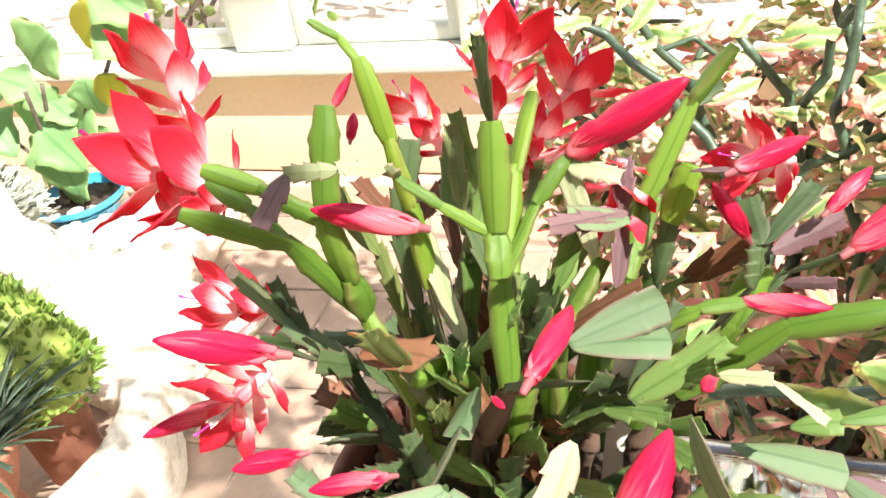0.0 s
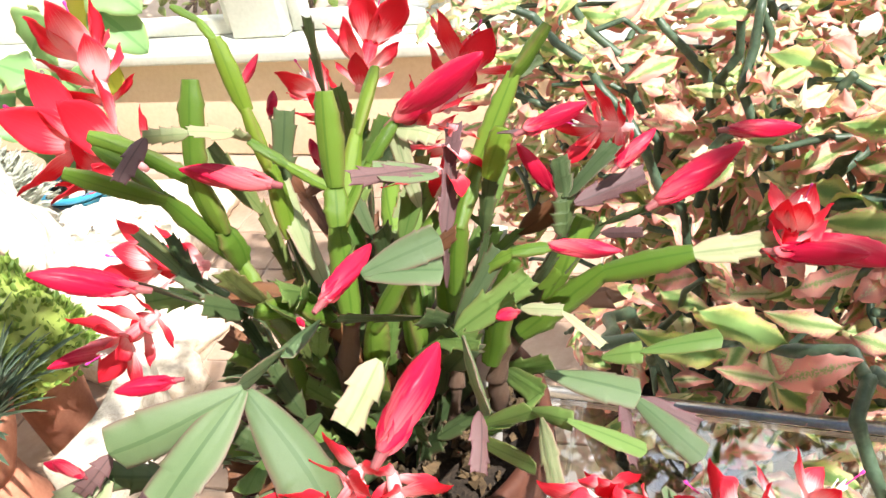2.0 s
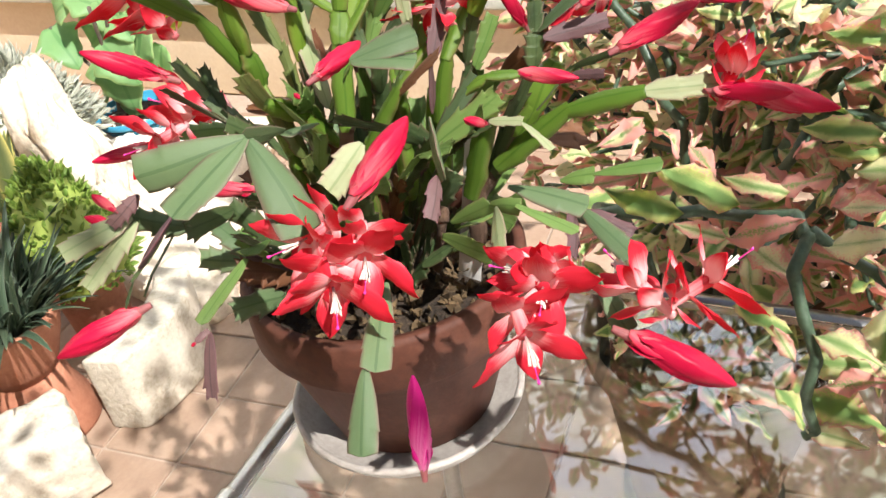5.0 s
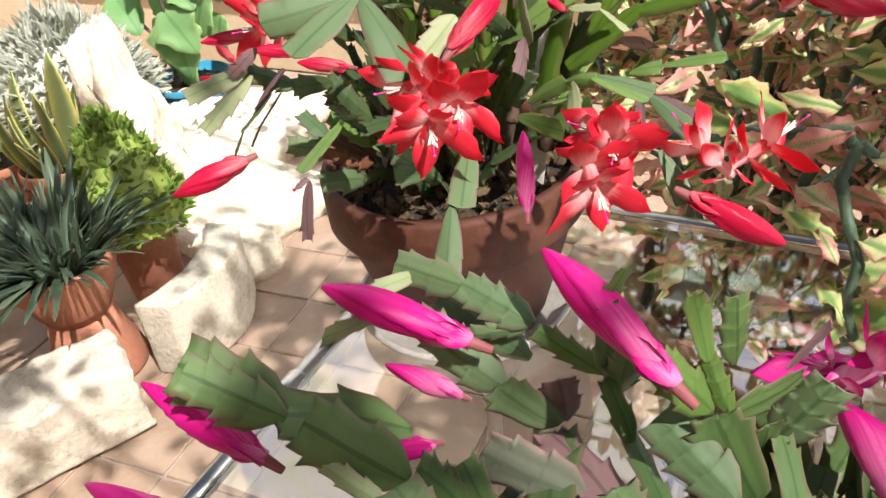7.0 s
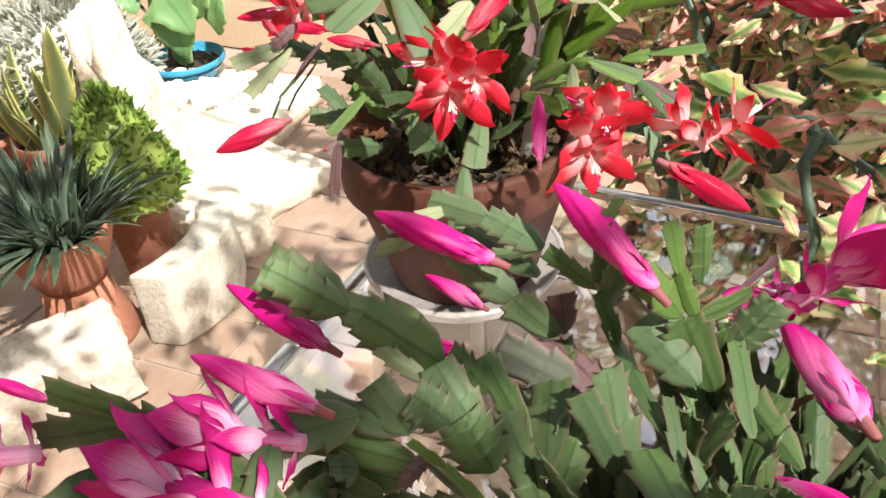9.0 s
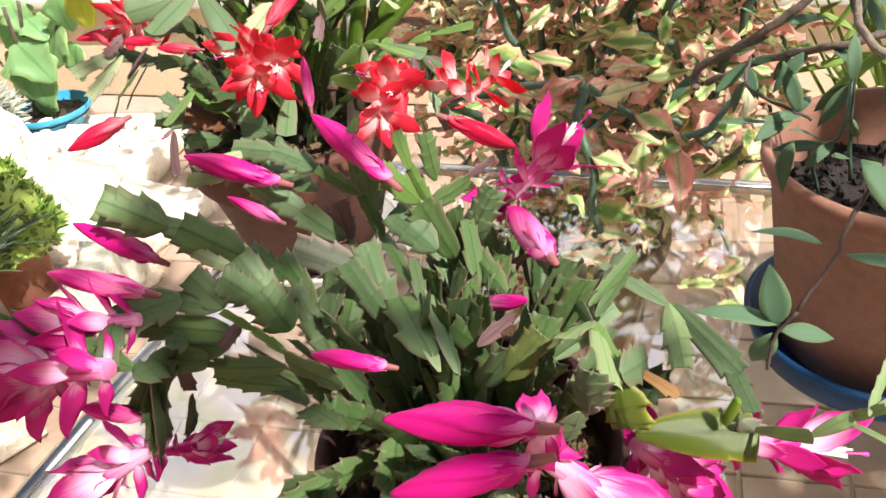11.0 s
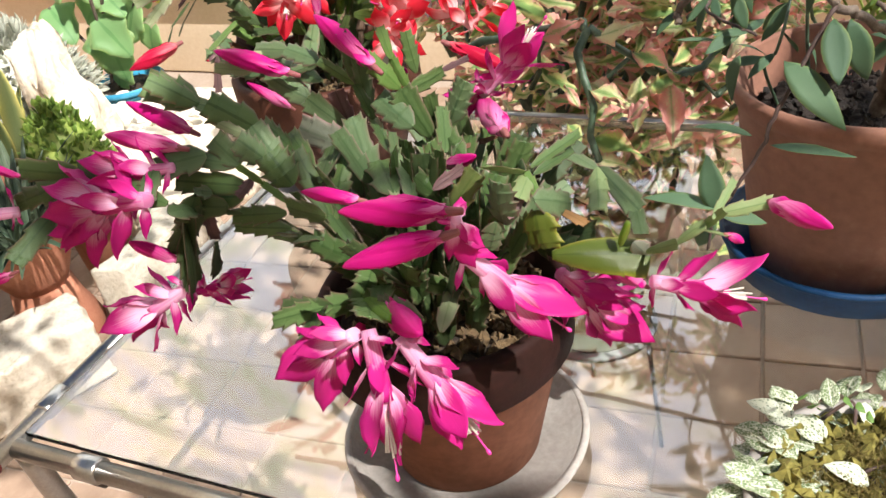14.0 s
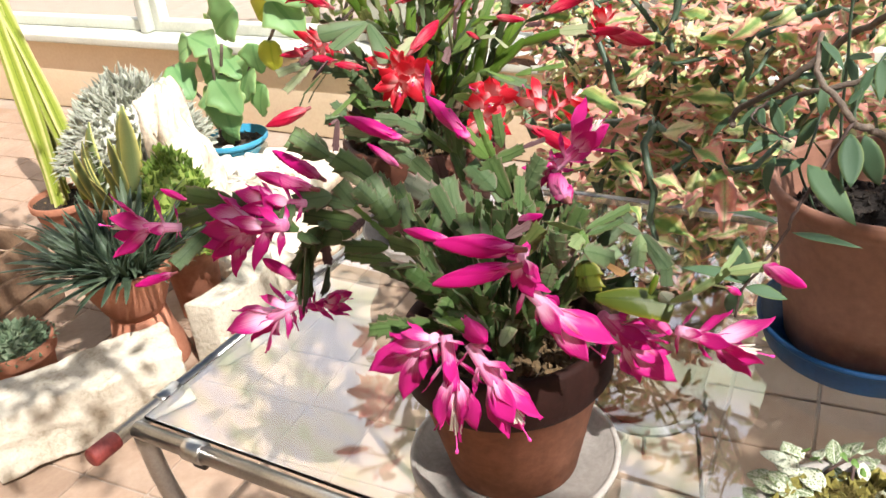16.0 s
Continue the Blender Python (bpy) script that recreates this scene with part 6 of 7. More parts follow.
paths.append(twig(woody, "twig", [(0.28, 0.30, 0.88), (0.29, 0.30, 0.97), (0.30, 0.30, 1.12)], 0.0015, 0.0012, SHRUB_STEM))
paths.append(twig(woody, "twig", [(0.206, 0.167, 1.007), (0.208, 0.176, 1.028), (0.219, 0.196, 1.050)], 0.0012, 0.0010, SHRUB_STEM))
paths.append(twig(woody, "twig", [(0.124, 0.312, 0.967), (0.122, 0.249, 0.975), (0.145, 0.221, 0.973), (0.160, 0.215, 0.969)], 0.0012, 0.0010, VINE_BARK))
paths.append(twig(woody, "twig", [(0.18, 0.28, 0.875), (0.165, 0.25, 0.93), (0.175, 0.201, 0.966), (0.180, 0.225, 0.995)], 0.0013, 0.0010, SHRUB_STEM))
for pts, n in ((paths[2], 3), (paths[3], 4), (paths[4], 8), (paths[7], 9), (paths[8], 7), (paths[9], 7), (paths[10], 4), (paths[11], 9), (paths[12], 8)):
    for k in range(n):
        p = random.choice(pts[1:])
        d = jitter((-0.1, -0.25, -0.25), 0.8).normalized() * random.uniform(0.020, 0.034)
        child("leaf", random.choice(LANCES), woody, frame_of(p - woody.location, p + d - woody.location, jitter((0, -0.5, 0.9), 0.4), d.length))
def vine_leaf(p, q, facing, wide):
    p, q = Vector(p), Vector(q)
    child("leaf", random.choice(LANCES), woody, frame_of(p - woody.location, q - woody.location, jitter(facing, 0.08), (q - p).length * wide))


# leaf pairs along the vine
vine_leaf((0.178, 0.130, 0.931), (0.227, 0.117, 0.931), (0.1, -0.15, 0.9), 0.8)
vine_leaf((0.167, 0.133, 0.935), (0.133, 0.137, 0.948), (0.1, -0.15, 0.9), 0.9)
vine_leaf((0.150, 0.118, 0.888), (0.108, 0.110, 0.908), (0.1, -0.3, 0.9), 0.85)
vine_leaf((0.149, 0.118, 0.886), (0.143, 0.115, 0.923), (0.2, -0.85, 0.35), 1.5)
vine_leaf((0.150, 0.118, 0.884), (0.181, 0.120, 0.885), (0.1, -0.4, 0.9), 1.2)
vine_leaf((0.148, 0.117, 0.883), (0.137, 0.110, 0.856), (0.2, -0.85, 0.35), 1.5)
vine_leaf((0.206, 0.164, 1.000), (0.212, 0.138, 0.968), (0.1, -0.8, 0.5), 1.35)
vine_leaf((0.215, 0.166, 0.999), (0.231, 0.156, 0.962), (0.2, -0.8, 0.4), 1.3)
vine_leaf((0.181, 0.153, 0.977), (0.216, 0.120, 0.958), (0.0, -0.6, 0.8), 1.2)
vine_leaf((0.151, 0.204, 0.959), (0.139, 0.191, 0.934), (-0.5, -0.7, 0.4), 1.3)
vine_leaf((0.139, 0.230, 0.959), (0.105, 0.212, 0.964), (0.0, 0.3, 0.9), 0.9)
vine_leaf((0.147, 0.210, 0.964), (0.172, 0.221, 0.959), (0.0, 0.2, 0.9), 1.0)
vine_leaf((0.150, 0.237, 0.961), (0.163, 0.253, 0.971), (0.0, -0.5, 0.8), 1.1)
vine_leaf((0.204, 0.129, 1.033), (0.211, 0.140, 1.041), (0.0, -0.4, 0.8), 1.1)


def round_leaf(v):
    return 0.42 * math.sin(math.pi * min(1, v ** 0.8)) ** 0.6


CLOVER_LEAF = blade("leaf", round_leaf, CLOVER, 5, -0.1, 0.2, thick=0.006, cols=2)
for k in range(16):
    c = Vector((0.294 + random.uniform(-0.024, 0.026), 0.284 + random.uniform(-0.012, 0.016), 0.880 + random.uniform(0, 0.012)))
    for j in range(3):
        a = random.uniform(0, 1) + j * 2.1
        child("leaf", CLOVER_LEAF, woody, frame_of(c - woody.location, c + Vector((math.cos(a), math.sin(a), 0.15)) * 0.008 - woody.location, jitter((0, 0, 1), 0.3), 0.009))


def plant_label(name, label, base, tip, width, face):
    e = thing(name, label, "plant label", base)
    d = Vector(tip) - Vector(base)
    m = frame_of((0, 0, 0), d, face, 1, 1, 1)
    bm = box_bm((width, d.length, 0.0012), 0.0005, (0, d.length / 2, 0), 1)
    child("stick", bm_mesh("stick", bm, LABEL_WHITE), e, m)
    for k in range(8):
        y = d.length * (0.50 + 0.055 * k)
        child("mark", bm_mesh("mark", box_bm((width * random.uniform(0.18, 0.36), 0.0016, 0.0006), 0, (width * random.uniform(-0.1, 0.15), y, 0.0011)), INK, False), e, m)
    return e


plant_label("plant_label", "white plastic plant label with dark marks in the soil", (0.315, 0.265, 0.878), (0.334, 0.262, 0.985), 0.015, (-0.3, -0.8, 0.5))

# ---- reedy plant in a pot on the floor behind the table ----
REED = leaf_material("reed", (0.10, 0.20, 0.03), (0.36, 0.48, 0.09), (0.42, 0.50, 0.12), 0.5, 0.3)
reeds = thing("reed_plant", "tall yellow-green reedy plant in a brown clay pot on the tiles", "potted plant", (0.56, 1.02, 0))
child("pot", lathe("pot", pot_profile(0.15, 0.26, 0.11, 0.04, 0.008), BROWN_CLAY, 40), reeds)
soil_disc(reeds, 0.14, 0.235, 40, SOIL, 58)
STALK = [blade("stalk", lambda v: 0.5 * (1 - 0.6 * v), REED, 6, b, 0.6, 0.0, 0.0, 0.4, 0.25, 2) for b in (0.4, -0.5)]
REED_LEAF = [blade("leaf", strap_leaf, REED, 6, b, 0.3, 0.0, 0.0, 0.3, 0.012, 2) for b in (-0.4, -0.15)]
random.seed(59)
for k in range(105):
    a, q = random.uniform(0, 6.283), 0.125 * math.sqrt(random.random())
    p = Vector((q * math.cos(a), q * math.sin(a), 0.23))
    d = Vector((math.cos(a) * q * 1.9 + random.gauss(-0.04, 0.09), math.sin(a) * q * 1.4 + random.gauss(0, 0.05), random.uniform(0.42, 0.76)))
    child("stalk", random.choice(STALK), reeds, frame_of(p, p + d, jitter((0, -1, 0.2), 0.6), 0.010, d.length, 0.010))
    for j in range(3):
        r = p + d * random.uniform(0.5, 0.98)
        e = jitter((0, 0, 0.3), 1).normalized() * random.uniform(0.07, 0.14)
        child("leaf", random.choice(REED_LEAF), reeds, frame_of(r, r + e, jitter((0, -0.4, 1), 0.4), e.length))

plant_label("plant_label", "plain white plastic label stuck in the cactus pot", (-0.214, 0.350, 0.866), (-0.200, 0.378, 1.006), 0.017, (0.1, 0.95, 0.25))

# ---- white-veined plant in a low bowl ----
bowl = thing("veined_leaf_bowl", "white-veined fittonia with moss in a low bowl", "potted plant", (0.268, 0.003, GLASS_Z))
child("bowl", lathe("bowl", [(0, 0), (0.065, 0), (0.07, 0.002), (0.083, 0.018), (0.083, 0.021), (0.079, 0.021), (0.066, 0.005), (0, 0.004)], GREY_PLASTIC, 48), bowl)
soil_disc(bowl, 0.077, 0.016, 320, MOSS, 61, MOSS, 0.008)
VEINED = [blade("leaf", lambda v: 0.30 * math.sin(math.pi * min(1, v ** 0.85)) ** 0.7, NERVE, 7, b, 0.3, 0.01, 0.0, 0.1, 0.008, 4) for b in (-0.2, -0.4, 0.05)]
random.seed(62)
for k in range(260):
    a = random.uniform(0, 6.283)
    q = 0.088 * math.sqrt(random.random())
    if q * math.cos(a) > -0.01 and math.sin(a) > -0.6 and random.random() < 0.75:
        continue
    p = Vector((q * math.cos(a), q * math.sin(a), 0.012 + random.uniform(0, 0.014)))
    d = (Vector((math.cos(a), math.sin(a), random.uniform(-0.35, 0.3))) + jitter((0, 0, 0), 0.4)).normalized() * random.uniform(0.016, 0.028)
    child("leaf", random.choice(VEINED), bowl, frame_of(p, p + d, jitter((0, -0.2, 1), 0.3), d.length))
MOSSY = leaf_material("moss_tips", (0.075, 0.055, 0.014), (0.34, 0.27, 0.085), (0.24, 0.19, 0.06), 0.8, 0.3, island=True)
MOSS_TIP = blade("moss_tip", lambda v: 0.06 * (1 - v) ** 0.6, MOSSY, 3, -0.2, 0.2, thick=0.03, cols=2)
random.seed(64)
poses = []
for k in range(8000):
    a, q = random.uniform(0, 6.283), 0.072 * math.sqrt(random.random())
    p = Vector((0.006 + q * math.cos(a), q * math.sin(a), 0.014))
    p.z += 0.020 * (1 - (q / 0.075) ** 2) * (0.6 + 0.6 * noise.noise(p * 60))
    d = jitter((0, 0, 0.7), 1).normalized() * random.uniform(0.003, 0.007)
    poses.append(frame_of(p, p + d, jitter((0, 0, 1), 1), d.length))
many("moss", [MOSS_TIP], poses, MOSSY, bowl)
random.seed(63)
for k in range(14):
    p = Vector((random.uniform(-0.03, 0.07), random.uniform(-0.05, 0.05), 0.018))
    child("runner", tube("runner", curve_points([p, p + jitter((0, 0, 0.02), 0.018), p + jitter((0.01, 0, 0.005), 0.04)], 4), 0.0013, VINE_BARK, 5), bowl)
for k in range(6):
    p = Vector((-0.035 + random.uniform(-0.02, 0.03), 0.045, 0.040 + random.uniform(0, 0.012)))
    child("leaf", CLOVER_LEAF, bowl, frame_of(p, p + jitter((0, 0, 0.004), 0.008), jitter((0, -0.3, 1), 0.3), 0.010))
tag = thing("picture_tag", "small white tag with a dark round drawing", "plant label", (0.292, 0.052, 0.764))
child("stick", bm_mesh("stick", box_bm((0.003, 0.0015, 0.03), 0.0004, (0, 0, 0.015)), LABEL_WHITE), tag)
child("card", bm_mesh("card", box_bm((0.026, 0.0015, 0.016), 0.0006, (0, 0, 0.036)), LABEL_WHITE), tag)
ring = child("drawing", tube("drawing", [(0.008 * math.cos(a / 3), 0, 0.0045 * math.sin(a / 3)) for a in range(20)], 0.0006, INK, 4), tag)
ring.location = (0, -0.001, 0.036)

# ---- stones and pots on the floor ----
stone = tagged(new("stone_block", rough_block("stone_block", (0.15, 0.44, 0.16), STONE, 3, 0.008, 0.016, 0.0, 15)), "rough pale limestone block lying on the tiles", "stone block", group="stone blocks")
stone.matrix_world = pose(-1.335, 0.42, 0.090, 0, 0, -28)
crescent = tagged(new("curved_stone", rough_block("curved_stone", (0.085, 0.31, 0.19), STONE, 8, 0.008, 0.004, 0.05)), "curved pale stone edging block on the tiles", "stone block", group="stone blocks")
crescent.matrix_world = pose(-1.275, 0.875, 0.097, 0, 0, 12)


def jar_pot(x, y):
    e = thing("pedestal_pot", "grassy plant in a terracotta pot on an upturned clay foot", "potted plant", (x, y, 0))
    child("foot", lathe("foot", [(0, 0), (0.100, 0), (0.104, 0.010), (0.096, 0.05), (0.080, 0.10), (0.072, 0.150), (0.060, 0.152), (0, 0.152)], TERRACOTTA_RED, 48, 0.002), e)
    child("pot", lathe("pot", [(0, 0.154), (0.066, 0.154), (0.080, 0.18), (0.104, 0.235), (0.118, 0.278), (0.122, 0.290), (0.120, 0.297), (0.112, 0.297), (0.098, 0.262), (0.05, 0.18), (0, 0.18)], TERRACOTTA_RED, 48, 0.003), e)
    soil_disc(e, 0.108, 0.276, 40, SOIL, 71)
    return e


def strap(v):
    return 0.068 * (1 - v) ** 0.45 * (0.7 + 0.3 * min(1, v * 6))


STRAPS = [blade("blade", strap, GRASSY_ONE, 8, b, 0.25, 0.0, 0.0, 0.2, 0.012, 2) for b in (-0.30, -0.50, -0.12)]
grassy = jar_pot(-1.43, 0.69)
random.seed(72)
poses = []
for k in range(290):
    a = random.uniform(0, 6.283)
    q = 0.095 * math.sqrt(random.random())
    p = Vector((q * math.cos(a), q * math.sin(a), 0.28))
    out = random.uniform(0.05, 1.15)
    d = Vector((math.cos(a) * out, math.sin(a) * out, random.uniform(0.50, 1.0))).normalized() * random.uniform(0.09, 0.20)
    poses.append(frame_of(p, p + d, jitter((0, 0, 1), 0.3), d.length * random.uniform(0.7, 1.2)))
for m in poses[:150]:
    child("blade", random.choice(STRAPS), grassy, m)
many("tussock", STRAPS, poses[150:], GRASSY, grassy)
SUCC = blade("leaf", lambda v: 0.28 * math.sin(math.pi * min(1, v ** 0.9)) ** 0.6, SUCCULENT, 4, -0.1, 0.3, thick=0.06, cols=2)


def cushion(name, label, x, y, z, r, h, n, mat, tmpl, size, seed, category="plant"):
    """A dense cushion of small leaves on its soil mound."""
    random.seed(seed)
    e = thing(name, label, category, (x, y, z))
    child("mound", lathe("mound", [(r * 0.9, 0), (r * 0.8, h * 0.4), (r * 0.45, h * 0.75), (0.0, h * 0.85)], mat, 20, 0.12), e)
    poses = []
    for k in range(n):
        a, u = random.uniform(0, 6.283), random.random() ** 0.6
        p = Vector((r * u * math.cos(a), r * u * math.sin(a), h * (1 - u * u) * random.uniform(0.6, 1.0)))
        d = (p.normalized() + jitter((0, 0, 0.4), 0.6)).normalized() * size * random.uniform(0.7, 1.3)
        poses.append(frame_of(p, p + d, jitter((0, 0, 1), 0.8), size))
    many("leaves", [tmpl], poses, mat, e)
    return e


def clay_pot(name, label, x, y, r, h, material, seed):
    e = thing(name, label, "plant pot", (x, y, 0))
    child("pot", lathe("pot", pot_profile(r, h, r * 0.68, h * 0.2, 0.008), material, 40, 0.006), e)
    soil_disc(e, r - 0.01, h - 0.02, 40, SOIL, seed)
    return e


clay_pot("clay_pot", "weathered clay pot holding a bright green succulent", -1.47, 0.93, 0.088, 0.26, TERRACOTTA_RED, 73)
cushion("green_succulent", "bright green cushion succulent in a clay pot", -1.44, 0.91, 0.245, 0.125, 0.27, 1300, SUCCULENT, SUCC, 0.024, 74)
clay_pot("small_clay_pot", "small cracked clay pot with dusty green creepers", -1.56, 0.42, 0.100, 0.20, TERRACOTTA_RED, 75)
cushion("dusty_creeper", "dusty grey-green creeper filling a clay pot", -1.56, 0.42, 0.185, 0.088, 0.04, 420, DUSTY, SUCC, 0.022, 76)


def crate(x, y, turn):
    e = thing("wooden_crate", "weathered wooden slatted crate on the tiles", "crate", (x, y, 0))
    e.rotation_euler = (0, 0, turn)
    for z in (0.045, 0.125, 0.205):
        for sx, sy, size in ((0, -0.15, (0.40, 0.014, 0.07)), (0, 0.15, (0.40, 0.014, 0.07)), (0.193, 0, (0.014, 0.285, 0.07)), (-0.193, 0, (0.014, 0.285, 0.07))):
            child("slat", bm_mesh("slat", box_bm(size, 0.003, (sx, sy, z)), OLD_WOOD), e)
    for sx in (-0.175, 0.175):
        for sy in (-0.13, 0.13):
            child("post", bm_mesh("post", box_bm((0.022, 0.022, 0.24), 0.002, (sx, sy, 0.12)), OLD_WOOD), e)
    child("base", bm_mesh("base", box_bm((0.37, 0.27, 0.012), 0.002, (0, 0, 0.012)), OLD_WOOD), e)


crate(-2.10, 0.62, radians(12))


def rock(name, label, x, y, size, seed, turn=0):
    ob = tagged(new(name, rough_block(name, size, ROCK, seed, min(size) * 0.35, min(size) * 0.16)), label, "rock", group="garden rocks")
    ob.matrix_world = pose(x, y, size[2] / 2 - 0.004, 0, 0, turn)


rock("garden_rock", "rough cream rock beside the potted plants", -1.76, 1.46, (0.30, 0.20, 0.13), 5, 20)
rock("garden_rock", "flat sunlit cream rock on the tiles", -1.62, 1.32, (0.62, 0.42, 0.07), 6, -12)
rock("garden_rock", "flat sunlit cream rock on the tiles", -1.95, 1.66, (0.75, 0.40, 0.10), 7, 10)
rock("garden_rock", "small cream rock under the blue pot", -2.07, 1.74, (0.26, 0.24, 0.10), 9, 30)
rock("garden_rock", "pale smooth stone beside the curved edging", -1.36, 1.12, (0.22, 0.14, 0.10), 13, -20)
tall = rough_block("garden_rock", (0.21, 0.19, 0.56), ROCK, 21, 0.02, 0.045, 0.0, 11)
for v in tall.vertices:
    k = 1.12 - 0.60 * (v.co.z / 0.56 + 0.5)
    v.co.x, v.co.y = v.co.x * k - 0.07 * (v.co.z / 0.56), v.co.y * k
tall_rock = tagged(new("garden_rock", tall), "tall pointed cream rock standing behind the succulents", "rock", group="garden rocks")
tall_rock.matrix_world = pose(-1.70, 1.19, 0.275, 0, 0, 15)
random.seed(81)
pv, pf = [], []
ball = bmesh.new()
bmesh.ops.create_icosphere(ball, subdivisions=2, radius=1.0)
for k in range(260):
    c = Vector((-1.93 + random.gauss(0, 0.13), 1.60 + random.gauss(0, 0.08), 0.106 + abs(random.gauss(0, 0.012))))
    s = random.choice((0.008, 0.011, 0.016, 0.024, 0.034)) * random.uniform(0.8, 1.2)
    o, off = len(pv), jitter((0, 0, 0), 9)
    turn = Matrix.Rotation(random.uniform(0, 6.28), 3, "Z")
    for v in ball.verts:
        pv.append(c + turn @ Vector((v.co.x * s, v.co.y * s * 0.8, v.co.z * s * 0.6)) * (1 + 0.4 * noise.noise(v.co * 1.3 + off)))
    pf += [tuple(o + v.index for v in f.verts) for f in ball.faces]
ball.free()
tagged(new("gravel", mesh_of("gravel", pv, pf, PEBBLE, None, False)), "loose cream pebbles strewn over the rocks", "gravel", kind="stuff")

# blue pot with broad leaves
blue = thing("blue_pot_plant", "broad-leaved green plant in a sky-blue plastic pot", "potted plant", (-2.04, 1.74, 0.10))
child("pot", lathe("pot", pot_profile(0.135, 0.075, 0.092, 0.022, 0.010), SKY_PLASTIC, 40), blue)
soil_disc(blue, 0.124, 0.045, 60, SOIL, 82)
BROADS = [blade("leaf", lambda v: 0.36 * math.sin(math.pi * min(1, (v * 0.96 + 0.04) ** 0.75)) ** 0.6 + 0.15 * math.exp(-((v - 0.36) / 0.13) ** 2) + 0.03 * math.exp(-((v - 0.72) / 0.07) ** 2), BROAD, 14, b, 0.2, 0.035, 0.0, 0.1, 0.008, 6) for b in (-0.3, -0.15, -0.5)]
YELLOWS = [blade("leaf", lambda v: 0.40 * math.sin(math.pi * min(1, (v * 0.96 + 0.04) ** 0.75)) ** 0.6, YELLOWED, 8, -0.3, 0.2, 0.02, 0.0, 0.1, 0.008, 4)]
random.seed(83)
for k in range(4):
    p = Vector((random.uniform(-0.04, 0.04), random.uniform(-0.04, 0.04), 0.08))
    q = p + Vector((-0.18 + 0.12 * k + random.uniform(-0.05, 0.05), random.uniform(-0.14, 0.14), random.uniform(0.25, 0.45)))
    pts = curve_points([p, (p + q) / 2 + jitter((0, 0, 0), 0.02), q], 5)
    child("stem", tube("stem", pts, 0.006, BARK, 7), blue)
    for j in range(1):
        r = pts[random.randint(4, len(pts) - 1)]
        d = jitter((0, -0.3, -0.25), 0.9).normalized() * random.uniform(0.12, 0.19)
        tmpl = random.choice(BROADS + BROADS + YELLOWS[:1] if r.z > 0.35 else BROADS)
        child("leaf", tmpl, blue, frame_of(r, r + d, jitter((0.1, -0.6, 0.8), 0.3), d.length))

# its tall shoot with the large upper leaves
shoot = [(-2.07, 1.74, 0.18), (-1.868, 1.720, 0.448), (-1.722, 1.710, 0.580), (-1.638, 1.710, 0.725), (-1.605, 1.710, 0.833)]
child("stem", tube("stem", [Vector(p) - blue.location for p in curve_points(shoot, 5)], 0.006, BARK, 7), blue)
for p, q, tmpl in (((-1.681, 1.700, 0.709), (-1.562, 1.680, 0.606), BROADS[0]), ((-1.720, 1.700, 0.569), (-1.723, 1.680, 0.458), YELLOWS[0]), ((-1.672, 1.720, 0.723), (-1.799, 1.700, 0.632), YELLOWS[0]), ((-1.664, 1.710, 0.796), (-1.541, 1.690, 0.699), BROADS[1]),
                   ((-1.800, 1.700, 0.555), (-1.811, 1.680, 0.442), BROADS[2]), ((-1.889, 1.740, 0.666), (-2.042, 1.720, 0.568), BROADS[0]), ((-2.001, 1.720, 0.534), (-1.958, 1.700, 0.433), BROADS[1]),
                   ((-1.968, 1.720, 0.487), (-2.123, 1.690, 0.388), BROADS[0]), ((-1.968, 1.720, 0.487), (-1.888, 1.690, 0.433), BROADS[1]), ((-2.116, 1.720, 0.529), (-2.223, 1.690, 0.499), BROADS[2]), ((-2.010, 1.720, 0.516), (-2.106, 1.690, 0.582), BROADS[0]),
                   ((-1.850, 1.720, 0.474), (-1.935, 1.690, 0.330), BROADS[1]), ((-1.811, 1.720, 0.403), (-1.860, 1.690, 0.282), BROADS[0]), ((-2.038, 1.720, 0.320), (-2.190, 1.690, 0.248), BROADS[2]), ((-1.982, 1.720, 0.289), (-2.083, 1.690, 0.150), BROADS[0])):
    p, q = Vector(p) - blue.location, Vector(q) - blue.location
    child("leaf", tmpl, blue, frame_of(p, q, jitter((0.2, -0.8, 0.5), 0.2), (q - p).length * 1.05))

# snake plant, silver plant, tall cactus
snake = thing("snake_plant", "yellow-edged snake plant in a clay pot", "potted plant", (-1.93, 1.09, 0))
child("pot", lathe("pot", pot_profile(0.095, 0.22, 0.070, 0.04, 0.008), TERRACOTTA_RED, 40), snake)
soil_disc(snake, 0.085, 0.20, 30, SOIL, 84)
SWORD = [blade("leaf", lambda v: 0.075 * (0.75 + 0.5 * math.sin(math.pi * v)) * min(1, (1.02 - v) * 5) ** 0.7, SNAKE, 9, b, 0.4, 0.0, 0.0, 0.5, 0.02, 2) for b in (0.05, -0.15, 0.15)]
random.seed(85)
for k in range(7):
    a = random.uniform(0, 6.283)
    p = Vector((0.05 * math.cos(a), 0.05 * math.sin(a), 0.20))
    d = Vector((math.cos(a) * 0.5 - 0.1, math.sin(a) * 0.4, 1)).normalized() * random.uniform(0.14, 0.24)
    child("leaf", random.choice(SWORD), snake, frame_of(p, p + d, jitter((0.3, -0.8, 0.1), 0.4), d.length))
